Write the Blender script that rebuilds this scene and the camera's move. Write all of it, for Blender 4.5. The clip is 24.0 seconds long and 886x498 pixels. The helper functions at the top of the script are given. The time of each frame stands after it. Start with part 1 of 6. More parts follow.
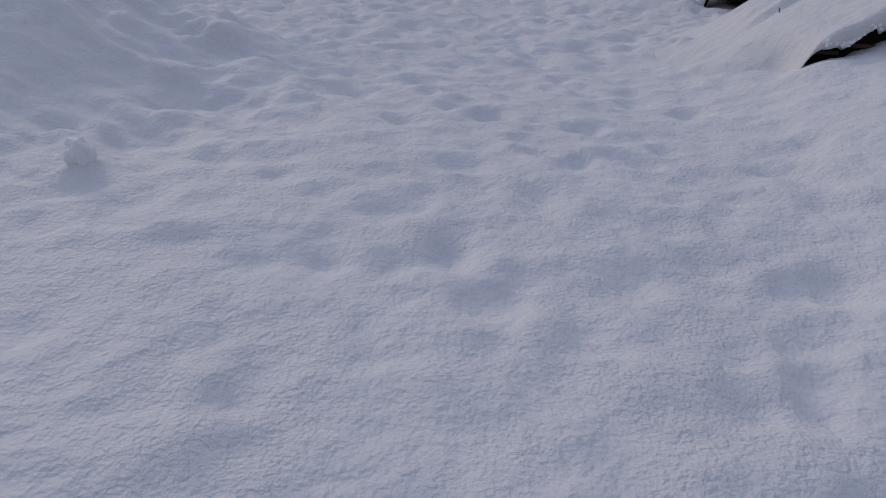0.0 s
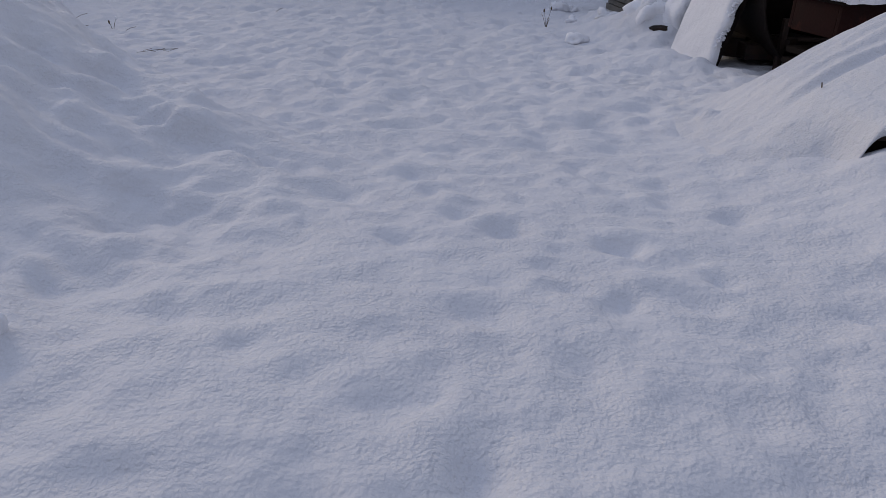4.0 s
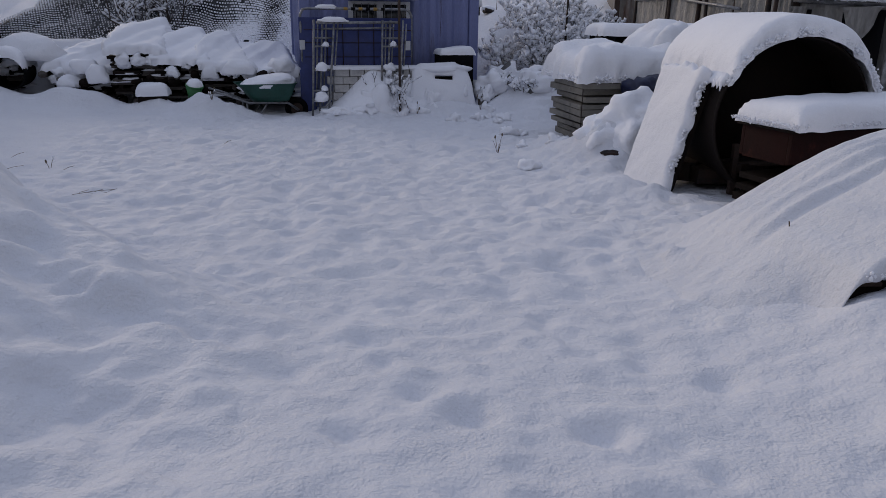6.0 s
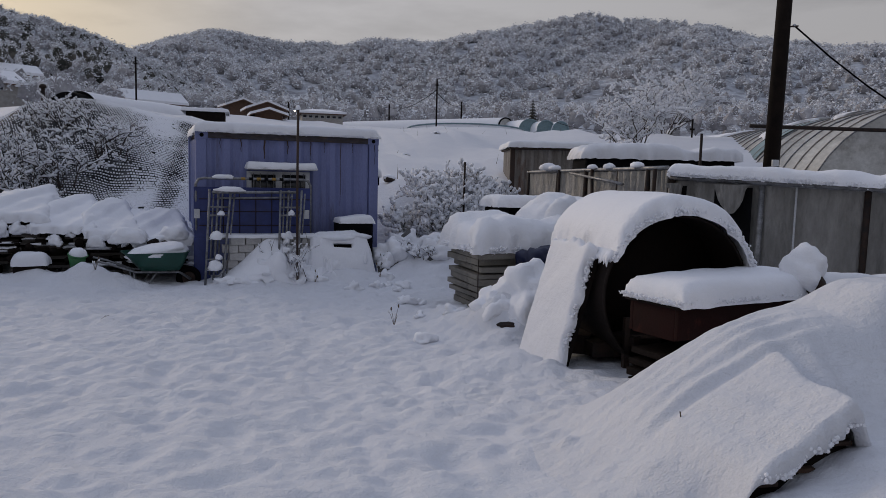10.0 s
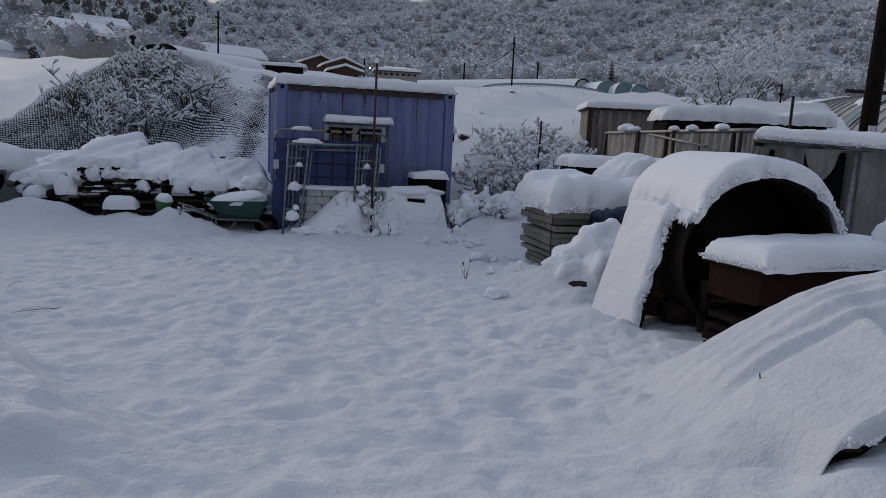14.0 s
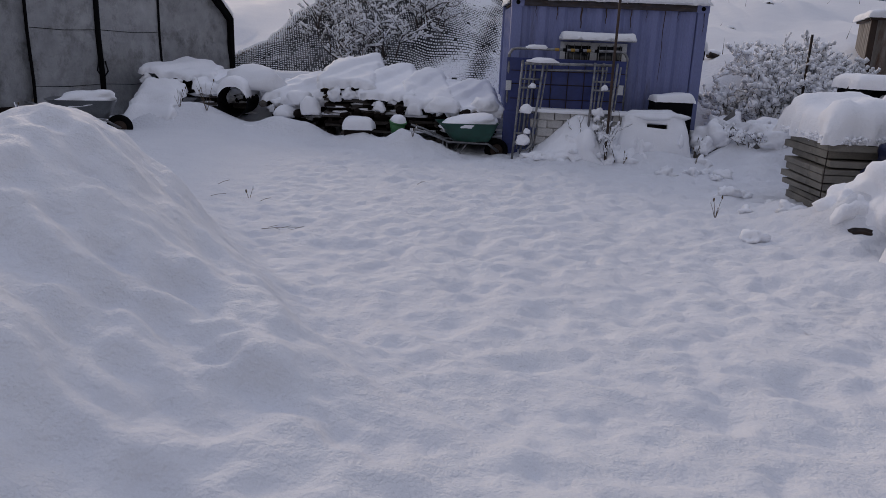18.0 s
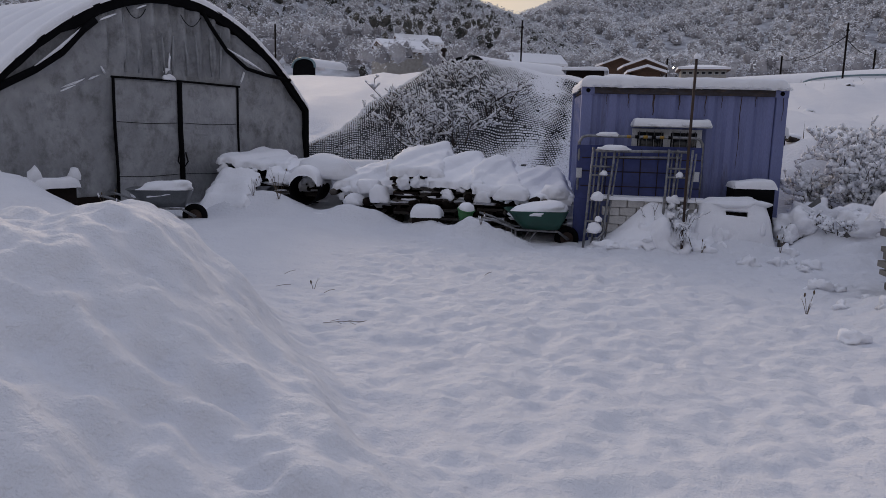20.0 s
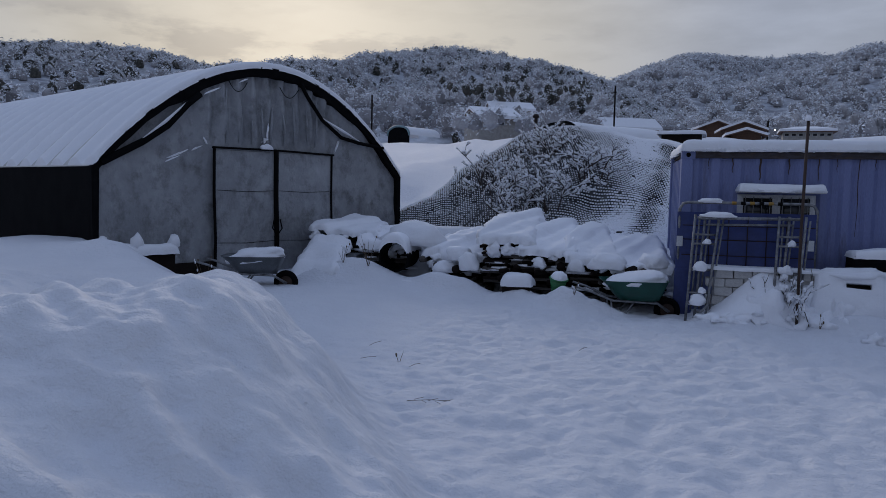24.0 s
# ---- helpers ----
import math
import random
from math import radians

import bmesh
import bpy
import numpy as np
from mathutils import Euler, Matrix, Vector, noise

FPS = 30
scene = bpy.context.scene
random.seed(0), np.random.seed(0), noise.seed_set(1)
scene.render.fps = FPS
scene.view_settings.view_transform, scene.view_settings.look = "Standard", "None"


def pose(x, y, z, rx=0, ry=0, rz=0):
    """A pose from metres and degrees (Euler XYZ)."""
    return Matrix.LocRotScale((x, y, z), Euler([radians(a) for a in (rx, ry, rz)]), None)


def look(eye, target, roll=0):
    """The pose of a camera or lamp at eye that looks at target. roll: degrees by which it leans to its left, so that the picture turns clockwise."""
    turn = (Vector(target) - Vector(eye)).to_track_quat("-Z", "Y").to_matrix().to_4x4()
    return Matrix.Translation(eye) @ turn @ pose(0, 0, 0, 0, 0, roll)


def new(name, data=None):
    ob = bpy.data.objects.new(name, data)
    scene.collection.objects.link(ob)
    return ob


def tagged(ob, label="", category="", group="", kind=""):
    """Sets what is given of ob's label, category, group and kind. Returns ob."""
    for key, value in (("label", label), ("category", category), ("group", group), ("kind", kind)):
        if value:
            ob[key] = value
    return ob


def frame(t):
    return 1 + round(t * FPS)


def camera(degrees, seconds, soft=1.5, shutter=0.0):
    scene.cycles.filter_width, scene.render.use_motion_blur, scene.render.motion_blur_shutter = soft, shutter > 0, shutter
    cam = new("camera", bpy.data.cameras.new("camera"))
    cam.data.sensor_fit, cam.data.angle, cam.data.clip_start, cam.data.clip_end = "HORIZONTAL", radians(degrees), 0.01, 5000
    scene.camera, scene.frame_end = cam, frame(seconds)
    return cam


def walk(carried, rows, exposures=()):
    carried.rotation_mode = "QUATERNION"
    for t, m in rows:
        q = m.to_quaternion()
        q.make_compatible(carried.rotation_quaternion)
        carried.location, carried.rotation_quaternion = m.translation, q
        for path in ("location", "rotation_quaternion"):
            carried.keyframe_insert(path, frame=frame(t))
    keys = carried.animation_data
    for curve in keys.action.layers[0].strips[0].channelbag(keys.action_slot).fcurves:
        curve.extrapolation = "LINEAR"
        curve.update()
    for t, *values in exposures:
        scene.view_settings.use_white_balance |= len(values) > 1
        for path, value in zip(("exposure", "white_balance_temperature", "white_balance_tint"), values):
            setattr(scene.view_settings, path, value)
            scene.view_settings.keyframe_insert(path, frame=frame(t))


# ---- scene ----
cam = camera(62.3, 24.0, soft=0.6)
METRES, EYE, TILT, LEAN, TURN = 3.2, 1.139, 0.0, 0.6, 0.0
ROWS = [
    (0.0, 0.0, 0.0, 0.0, 1.47, -29.13, -2.64),
    (0.5, -0.0139, 0.0285, 0.0032, 1.93, -29.54, -2.55),
    (1.0, -0.0059, 0.0573, 0.0038, 2.51, -30.48, -2.42),
    (1.5, -0.0048, 0.0844, 0.0046, 2.15, -31.59, -2.67),
    (3.5, -0.0125, 0.1801, 0.017, 1.26, -27.95, -2.45),
    (4.0, -0.0285, 0.213, 0.0248, 0.24, -26.41, -2.15),
    (4.5, -0.0195, 0.2411, 0.0306, -0.5, -24.36, -1.77),
    (5.0, 0.0024, 0.2869, 0.0437, -1.0, -22.35, -1.52),
    (5.5, -0.0031, 0.3124, 0.0501, -2.0, -20.24, -1.35),
    (6.0, -0.0239, 0.3344, 0.0602, -3.59, -17.98, -1.35),
    (6.5, -0.0279, 0.3457, 0.0752, -4.89, -15.82, -1.36),
    (7.0, -0.0163, 0.3673, 0.0818, -5.83, -13.58, -1.35),
    (7.5, 0.0108, 0.3979, 0.0901, -6.84, -11.26, -1.3),
    (8.0, 0.0331, 0.4163, 0.0971, -8.15, -9.31, -1.27),
    (8.5, 0.0352, 0.4187, 0.1031, -9.54, -7.81, -1.28),
    (9.0, 0.0302, 0.4219, 0.106, -10.53, -6.77, -1.42),
    (9.5, 0.0323, 0.4165, 0.1019, -10.77, -6.14, -1.64),
    (10.0, 0.0328, 0.4123, 0.0995, -10.58, -5.6, -1.91),
    (10.5, 0.0298, 0.4118, 0.101, -10.22, -5.04, -2.19),
    (12.5, 0.0274, 0.4134, 0.1016, -9.15, -3.09, -2.73),
    (13.0, 0.0259, 0.4099, 0.1014, -8.78, -3.33, -2.86),
    (13.5, 0.0223, 0.4091, 0.0952, -7.72, -4.92, -3.08),
    (14.0, 0.0172, 0.4076, 0.0793, -4.97, -8.88, -3.44),
    (14.5, 0.008, 0.4027, 0.0599, 0.14, -13.07, -3.49),
    (15.0, -0.0033, 0.4052, 0.0525, 3.44, -17.55, -3.21),
    (15.5, -0.0262, 0.4346, 0.0504, 3.7, -18.45, -3.17),
    (16.0, -0.0506, 0.465, 0.053, 4.24, -18.54, -2.94),
    (16.5, -0.0491, 0.4877, 0.0554, 5.98, -18.17, -2.76),
    (17.0, -0.0318, 0.517, 0.0611, 8.2, -17.29, -2.77),
    (17.5, -0.035, 0.5351, 0.0668, 10.5, -16.26, -2.76),
    (19.5, -0.0385, 0.6198, 0.072, 15.99, -13.41, -2.23),
    (20.0, -0.0502, 0.6379, 0.0844, 17.6, -9.63, -1.98),
    (20.5, -0.0704, 0.6565, 0.1009, 18.68, -5.93, -1.4),
    (21.0, -0.0869, 0.6715, 0.1077, 19.4, -3.08, -0.81),
    (21.5, -0.0908, 0.6885, 0.1134, 19.65, -1.26, -0.75),
    (22.0, -0.088, 0.7168, 0.1167, 19.04, -0.78, -0.95),
    (22.5, -0.083, 0.7404, 0.111, 18.03, -1.3, -1.03),
    (23.0, -0.076, 0.7445, 0.1067, 17.46, -2.11, -0.81),
    (23.5, -0.078, 0.7367, 0.1023, 19.39, -3.16, -1.03),
    (24.0, -0.082, 0.7315, 0.094, 24.7, -4.87, -1.65),
]
EXPOSURES = [(0.0, -0.03, 6220, 13), (5.0, 0.04, 6220, 14), (10.0, -0.01, 6470, 12), (13.0, -0.11, 6250, 11), (14.0, -0.08, 6170, 9), (15.0, 0.01, 6420, 13), (17.0, 0.14, 6470, 15), (19.5, 0.22, 6720, 15), (20.0, 0.19, 6670, 15), (21.0, -0.38, 6140, 16), (22.0, -0.36, 5490, 12), (23.0, -0.35, 5360, 12), (24.0, -0.21, 5440, 12)]
walk(cam, [(t, pose(0, 0, EYE, TILT, LEAN, TURN) @ pose(METRES * x, METRES * y, METRES * z, 90 + pitch, roll, yaw)) for t, x, y, z, yaw, pitch, roll in ROWS], EXPOSURES)

# ---- world, sun ----
SUN_AZ, SUN_EL = 36.0, 15.0          # degrees left of +y, above the horizon
sun_dir = Vector((-math.sin(radians(SUN_AZ)) * math.cos(radians(SUN_EL)), math.cos(radians(SUN_AZ)) * math.cos(radians(SUN_EL)), math.sin(radians(SUN_EL))))
world = bpy.data.worlds.new("sky")
scene.world = world
world.use_nodes = True
wn, wl = world.node_tree.nodes, world.node_tree.links
wn.clear()


def wnode(kind, **inputs):
    n = wn.new(kind)
    for k, v in inputs.items():
        n.inputs[int(k[1:]) if k[0] == "i" and k[1:].isdigit() else k].default_value = v
    return n


sky = wn.new("ShaderNodeTexSky")
sky.sky_type, sky.sun_disc = "NISHITA", False
sky.sun_elevation, sky.sun_rotation = radians(SUN_EL), radians(-SUN_AZ)
sky.dust_density, sky.ozone_density = 4.0, 1.5
coord = wn.new("ShaderNodeTexCoord")
sep = wn.new("ShaderNodeSeparateXYZ")
wl.new(coord.outputs["Generated"], sep.inputs[0])
# overcast veil: grey-blue overhead, creamy towards the hidden sun
rise = wn.new("ShaderNodeMapRange")
rise.inputs["From Min"].default_value, rise.inputs["From Max"].default_value = 0.0, 0.9
wl.new(sep.outputs["Z"], rise.inputs["Value"])
veil = wn.new("ShaderNodeValToRGB")
veil.color_ramp.elements[0].color = (0.37, 0.36, 0.355, 1)
veil.color_ramp.elements[1].color = (0.37, 0.425, 0.56, 1)
mid = veil.color_ramp.elements.new(0.25)
mid.color = (0.365, 0.36, 0.365, 1)
wl.new(rise.outputs[0], veil.inputs[0])
dot = wn.new("ShaderNodeVectorMath")
dot.operation = "DOT_PRODUCT"
dot.inputs[1].default_value = sun_dir
wl.new(coord.outputs["Generated"], dot.inputs[0])
near_sun = wn.new("ShaderNodeMapRange")
near_sun.interpolation_type = "SMOOTHSTEP"
near_sun.inputs["From Min"].default_value, near_sun.inputs["From Max"].default_value = 0.82, 1.0
wl.new(dot.outputs["Value"], near_sun.inputs["Value"])
stretch = wn.new("ShaderNodeMapping")
stretch.inputs["Scale"].default_value = (3.0, 3.0, 11.0)
wl.new(coord.outputs["Generated"], stretch.inputs[0])
cloud = wnode("ShaderNodeTexNoise", Scale=1.6, Detail=7.0, Roughness=0.55)
wl.new(stretch.outputs[0], cloud.inputs["Vector"])
banks = wn.new("ShaderNodeMapRange")
banks.inputs["From Min"].default_value, banks.inputs["From Max"].default_value = 0.47, 0.70
banks.inputs["To Min"].default_value, banks.inputs["To Max"].default_value = 1.06, 0.86
wl.new(cloud.outputs["Fac"], banks.inputs["Value"])
low = wn.new("ShaderNodeMapRange")
low.interpolation_type = "SMOOTHSTEP"
low.inputs["From Min"].default_value, low.inputs["From Max"].default_value = 0.25, 0.17
wl.new(sep.outputs["Z"], low.inputs["Value"])
wisps = wn.new("ShaderNodeMapping")
wisps.inputs["Scale"].default_value, wisps.inputs["Location"].default_value = (5.0, 5.0, 17.0), (0.6, 0.2, 0.0)
wl.new(coord.outputs["Generated"], wisps.inputs[0])
wisp = wnode("ShaderNodeTexNoise", Scale=1.5, Detail=6.0, Roughness=0.6)
wl.new(wisps.outputs[0], wisp.inputs["Vector"])
torn = wn.new("ShaderNodeMapRange")
torn.inputs["From Min"].default_value, torn.inputs["From Max"].default_value = 0.50, 0.62
wl.new(wisp.outputs["Fac"], torn.inputs["Value"])
sunward = wn.new("ShaderNodeMapRange")
sunward.interpolation_type = "SMOOTHSTEP"
sunward.inputs["From Min"].default_value, sunward.inputs["From Max"].default_value = 0.90, 0.98
wl.new(dot.outputs["Value"], sunward.inputs["Value"])
wl.new(sunward.outputs[0], low.inputs["To Max"])
streak = wn.new("ShaderNodeMath")
streak.operation = "MULTIPLY"
wl.new(low.outputs[0], streak.inputs[0])
wl.new(torn.outputs[0], streak.inputs[1])
glow = wn.new("ShaderNodeMix")
glow.data_type, glow.blend_type = "RGBA", "MIX"
glow.inputs["B"].default_value = (0.455, 0.39, 0.285, 1)
wl.new(veil.outputs[0], glow.inputs["A"])
wl.new(near_sun.outputs[0], glow.inputs["Factor"])
clouded = wn.new("ShaderNodeMix")
clouded.data_type, clouded.blend_type = "RGBA", "MULTIPLY"
clouded.inputs["B"].default_value = (0.60, 0.615, 0.68, 1)
wl.new(streak.outputs[0], clouded.inputs["Factor"])
wl.new(glow.outputs["Result"], clouded.inputs["A"])
shaded = wn.new("ShaderNodeVectorMath")
shaded.operation = "SCALE"
wl.new(clouded.outputs["Result"], shaded.inputs[0])
side_light = wn.new("ShaderNodeMapRange")
side_light.inputs["From Min"].default_value, side_light.inputs["From Max"].default_value = -1.0, 0.9
side_light.inputs["To Min"].default_value, side_light.inputs["To Max"].default_value = 0.50, 1.16
wl.new(dot.outputs["Value"], side_light.inputs["Value"])
dusk = wn.new("ShaderNodeMath")
dusk.operation = "MULTIPLY"
wl.new(banks.outputs[0], dusk.inputs[0])
wl.new(side_light.outputs[0], dusk.inputs[1])
wl.new(dusk.outputs[0], shaded.inputs["Scale"])
bg_sky, bg_veil, add = wnode("ShaderNodeBackground", Strength=0.006), wnode("ShaderNodeBackground", Strength=0.99), wn.new("ShaderNodeAddShader")
wl.new(sky.outputs[0], bg_sky.inputs[0])
wl.new(shaded.outputs[0], bg_veil.inputs[0])
wl.new(bg_sky.outputs[0], add.inputs[0])
wl.new(bg_veil.outputs[0], add.inputs[1])
wl.new(add.outputs[0], wn.new("ShaderNodeOutputWorld").inputs[0])

sun = new("sun", bpy.data.lights.new("sun", "SUN"))
sun.data.energy, sun.data.angle, sun.data.color = 1.1, radians(24), (1.0, 0.84, 0.67)
sun.matrix_world = look((0, 0, 40), Vector((0, 0, 40)) - sun_dir)


# ---- materials ----
def material(name, color, rough=0.8, metal=0.0, second=None, scale=4.0, contrast=(0.35, 0.65), fine=None, bump=0.3, bump_scale=40.0,
             bump_dist=0.01, stretch=(1, 1, 1), third=None, third_scale=1.5, third_range=(0.55, 0.7), island=0.0, sheen=0.5, speckle=0.14, soft_relief=0.0):
    """A procedural surface: a base colour, blotches of a second, stains of a third, grain and relief."""
    m = bpy.data.materials.new(name)
    m.use_nodes = True
    n, l = m.node_tree.nodes, m.node_tree.links
    p = n["Principled BSDF"]
    p.inputs["Roughness"].default_value, p.inputs["Metallic"].default_value = rough, metal
    p.inputs["Specular IOR Level"].default_value = sheen
    tc, mp = n.new("ShaderNodeTexCoord"), n.new("ShaderNodeMapping")
    mp.inputs["Scale"].default_value = stretch
    l.new(tc.outputs["Object"], mp.inputs[0])
    geo, info = n.new("ShaderNodeNewGeometry"), n.new("ShaderNodeObjectInfo")

    def tex(s, detail=5.0, rough_=0.6):
        t = n.new("ShaderNodeTexNoise")
        t.inputs["Scale"].default_value, t.inputs["Detail"].default_value, t.inputs["Roughness"].default_value = s, detail, rough_
        l.new(mp.outputs[0], t.inputs["Vector"])
        return t.outputs["Fac"]

    def ranged(v, a, b, c=0.0, d=1.0):
        r = n.new("ShaderNodeMapRange")
        for k, x in zip(("From Min", "From Max", "To Min", "To Max"), (a, b, c, d)):
            r.inputs[k].default_value = x
        l.new(v, r.inputs["Value"])
        return r.outputs[0]

    def mix(f, a, b):
        x = n.new("ShaderNodeMix")
        x.data_type = "RGBA"
        for sock, v in (("Factor", f), ("A", a), ("B", b)):
            if isinstance(v, (tuple, list)):
                x.inputs[sock].default_value = (*v, 1) if len(v) == 3 else v
            elif isinstance(v, (int, float)):
                x.inputs[sock].default_value = v
            else:
                l.new(v, x.inputs[sock])
        return x.outputs["Result"]

    col = mix(ranged(tex(scale), *contrast), color, second or tuple(c * 0.75 for c in color))
    if third:
        col = mix(ranged(tex(third_scale, 8.0, 0.7), *third_range), col, third)
    hsv = n.new("ShaderNodeHueSaturation")
    l.new(col, hsv.inputs["Color"])
    grain = ranged(tex(bump_scale * 1.7, 3.0), 0.3, 0.7, 1 - speckle, 1 + speckle)
    rnd = n.new("ShaderNodeMath")
    rnd.operation = "MULTIPLY_ADD"
    l.new(geo.outputs["Random Per Island"] if island else info.outputs["Random"], rnd.inputs[0])
    rnd.inputs[1].default_value = island or 0.12
    rnd.inputs[2].default_value = 1 - (island or 0.12) / 2
    val = n.new("ShaderNodeMath")
    val.operation = "MULTIPLY"
    l.new(grain, val.inputs[0])
    l.new(rnd.outputs[0], val.inputs[1])
    l.new(val.outputs[0], hsv.inputs["Value"])
    l.new(hsv.outputs[0], p.inputs["Base Color"])
    b = n.new("ShaderNodeBump")
    b.inputs["Strength"].default_value, b.inputs["Distance"].default_value = bump, bump_dist
    if soft_relief:
        # soft dimples under a coarse, patchy grain
        grain_h = n.new("ShaderNodeMath")
        grain_h.operation = "MULTIPLY"
        l.new(tex(bump_scale, 2.2, 0.5), grain_h.inputs[0])
        l.new(ranged(tex(2.6, 3.0), 0.35, 0.62, 0.4 * soft_relief, soft_relief), grain_h.inputs[1])
        both = n.new("ShaderNodeMath")
        both.operation = "MULTIPLY_ADD"
        l.new(tex(bump_scale * 0.22, 2.0, 0.5), both.inputs[0])
        both.inputs[1].default_value = 0.5
        l.new(grain_h.outputs[0], both.inputs[2])
        l.new(both.outputs[0], b.inputs["Height"])
    else:
        l.new(tex(bump_scale, 6.0, 0.65), b.inputs["Height"])
    l.new(b.outputs[0], p.inputs["Normal"])
    return m


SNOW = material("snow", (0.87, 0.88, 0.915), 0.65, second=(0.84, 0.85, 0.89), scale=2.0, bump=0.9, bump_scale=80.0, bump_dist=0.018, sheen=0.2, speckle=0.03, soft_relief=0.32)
# same snow, darker: weaker light on low snow is put into its colour
GROUND_SNOW = material("dimmed_snow", (0.715, 0.725, 0.76), 0.65, second=(0.685, 0.695, 0.735), scale=2.0, bump=0.9, bump_scale=88.0, bump_dist=0.034, sheen=0.2, speckle=0.03, soft_relief=0.25)
BLUE_PAINT = material("blue_paint", (0.14, 0.165, 0.325), 0.5, second=(0.175, 0.20, 0.385), scale=1.2, third=(0.085, 0.09, 0.15), third_scale=2.2, third_range=(0.56, 0.72), stretch=(2.2, 2.2, 0.28), bump=0.1)
RUSTY_BLUE = material("rusted_blue_paint", (0.055, 0.05, 0.065), 0.75, second=(0.035, 0.026, 0.022), scale=5.0, third=(0.12, 0.075, 0.05), third_scale=4.0, third_range=(0.55, 0.7), stretch=(1.5, 1.5, 5.0), bump=0.4, bump_scale=50)
RUST = material("rust", (0.055, 0.033, 0.024), 0.85, second=(0.032, 0.022, 0.018), scale=6.0, third=(0.10, 0.052, 0.03), third_scale=3.0, bump=0.5, bump_scale=60)
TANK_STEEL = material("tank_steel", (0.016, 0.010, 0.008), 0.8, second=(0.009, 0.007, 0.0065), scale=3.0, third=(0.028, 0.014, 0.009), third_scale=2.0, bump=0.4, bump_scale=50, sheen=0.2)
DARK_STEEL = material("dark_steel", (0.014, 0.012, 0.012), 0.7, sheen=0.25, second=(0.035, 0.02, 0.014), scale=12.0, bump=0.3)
GALV = material("galvanised_pipe", (0.28, 0.285, 0.295), 0.5, 0.6, second=(0.13, 0.13, 0.135), scale=14.0, third=(0.13, 0.075, 0.045), third_scale=5.0, third_range=(0.6, 0.72), bump=0.2)
BLACK = material("black_plastic", (0.004, 0.004, 0.005), 0.9, second=(0.007, 0.007, 0.008), bump=0.1, sheen=0.06)
BLUE_TARP = material("blue_plastic", (0.025, 0.04, 0.16), 0.5, second=(0.02, 0.03, 0.12), scale=3.0, bump=0.3, bump_scale=9.0)
NAVY_SHEET = material("navy_plastic", (0.012, 0.018, 0.06), 0.45, second=(0.008, 0.012, 0.04), scale=3.0, bump=0.5, bump_scale=12.0)
GREEN_STEEL = material("green_enamel", (0.015, 0.075, 0.055), 0.4, second=(0.012, 0.055, 0.04), scale=5.0, third=(0.06, 0.035, 0.02), third_scale=6.0, third_range=(0.66, 0.75), bump=0.1)
GREEN_PLASTIC = material("green_plastic", (0.03, 0.16, 0.05), 0.45, bump=0.1)
GREY_STEEL = material("grey_tray", (0.13, 0.14, 0.15), 0.5, 0.4, second=(0.09, 0.095, 0.1), scale=6.0, bump=0.15)
FILM = material("greenhouse_film", (0.36, 0.37, 0.39), 0.42, second=(0.255, 0.265, 0.285), scale=1.1, third=(0.15, 0.155, 0.16), third_scale=3.2, third_range=(0.50, 0.68), stretch=(1.0, 1.0, 0.8), bump=0.8, bump_scale=3.4, bump_dist=0.10)
FENCE_FILM = material("fence_sheet", (0.31, 0.30, 0.285), 0.5, second=(0.21, 0.205, 0.193), scale=1.6, third=(0.36, 0.355, 0.34), third_scale=2.0, third_range=(0.6, 0.75), stretch=(2.0, 2.0, 0.7), bump=0.9, bump_scale=5.0, bump_dist=0.07)
WOOD = material("weathered_wood", (0.11, 0.098, 0.088), 0.85, second=(0.045, 0.038, 0.033), scale=5.0, stretch=(1.0, 8.0, 8.0), bump=0.5, bump_scale=20)
# near-black wood: shade in gaps under the snow is part of this colour
DARK_WOOD = material("near_black_wood", (0.017, 0.012, 0.010), 0.85, sheen=0.1, second=(0.009, 0.007, 0.006), scale=5.0, bump=0.5, bump_scale=25)
RED_WOOD = material("red_brown_wood", (0.020, 0.006, 0.005), 0.75, sheen=0.1, second=(0.016, 0.007, 0.006), scale=4.0, third=(0.07, 0.018, 0.012), third_scale=3.0, bump=0.3)
PANEL = material("grey_form_panel", (0.23, 0.215, 0.185), 0.8, second=(0.15, 0.14, 0.125), scale=3.0, bump=0.3)
WHITE_PAINT = material("white_frame", (0.55, 0.56, 0.58), 0.5, second=(0.45, 0.46, 0.48), bump=0.1)
WHITE_BLOCK = material("pale_block", (0.55, 0.54, 0.52), 0.85, second=(0.42, 0.41, 0.40), scale=6.0, bump=0.3)
BARK = material("bark", (0.045, 0.036, 0.032), 0.95, second=(0.075, 0.06, 0.052), scale=9.0, bump=0.6, bump_scale=30)
DRY_STALK = material("dry_stalk", (0.13, 0.095, 0.06), 0.9, bump=0.2)
YELLOW = material("yellow_tape", (0.36, 0.21, 0.03), 0.5, bump=0.05)
ROCK = material("rock", (0.16, 0.155, 0.15), 0.9, second=(0.09, 0.088, 0.085), scale=6.0, bump=0.8, bump_scale=12, bump_dist=0.03)
TWIGS = material("bare_twigs", (0.29, 0.28, 0.288), 0.95, second=(0.46, 0.455, 0.47), scale=0.35, contrast=(0.4, 0.65), bump=0.4, bump_scale=2.0, island=0.5, sheen=0.1)
FROST = material("frosted_twigs", (0.84, 0.86, 0.90), 0.9, second=(0.68, 0.69, 0.72), scale=0.25, contrast=(0.45, 0.65), bump=0.2, bump_scale=2.0, island=0.5, sheen=0.1)
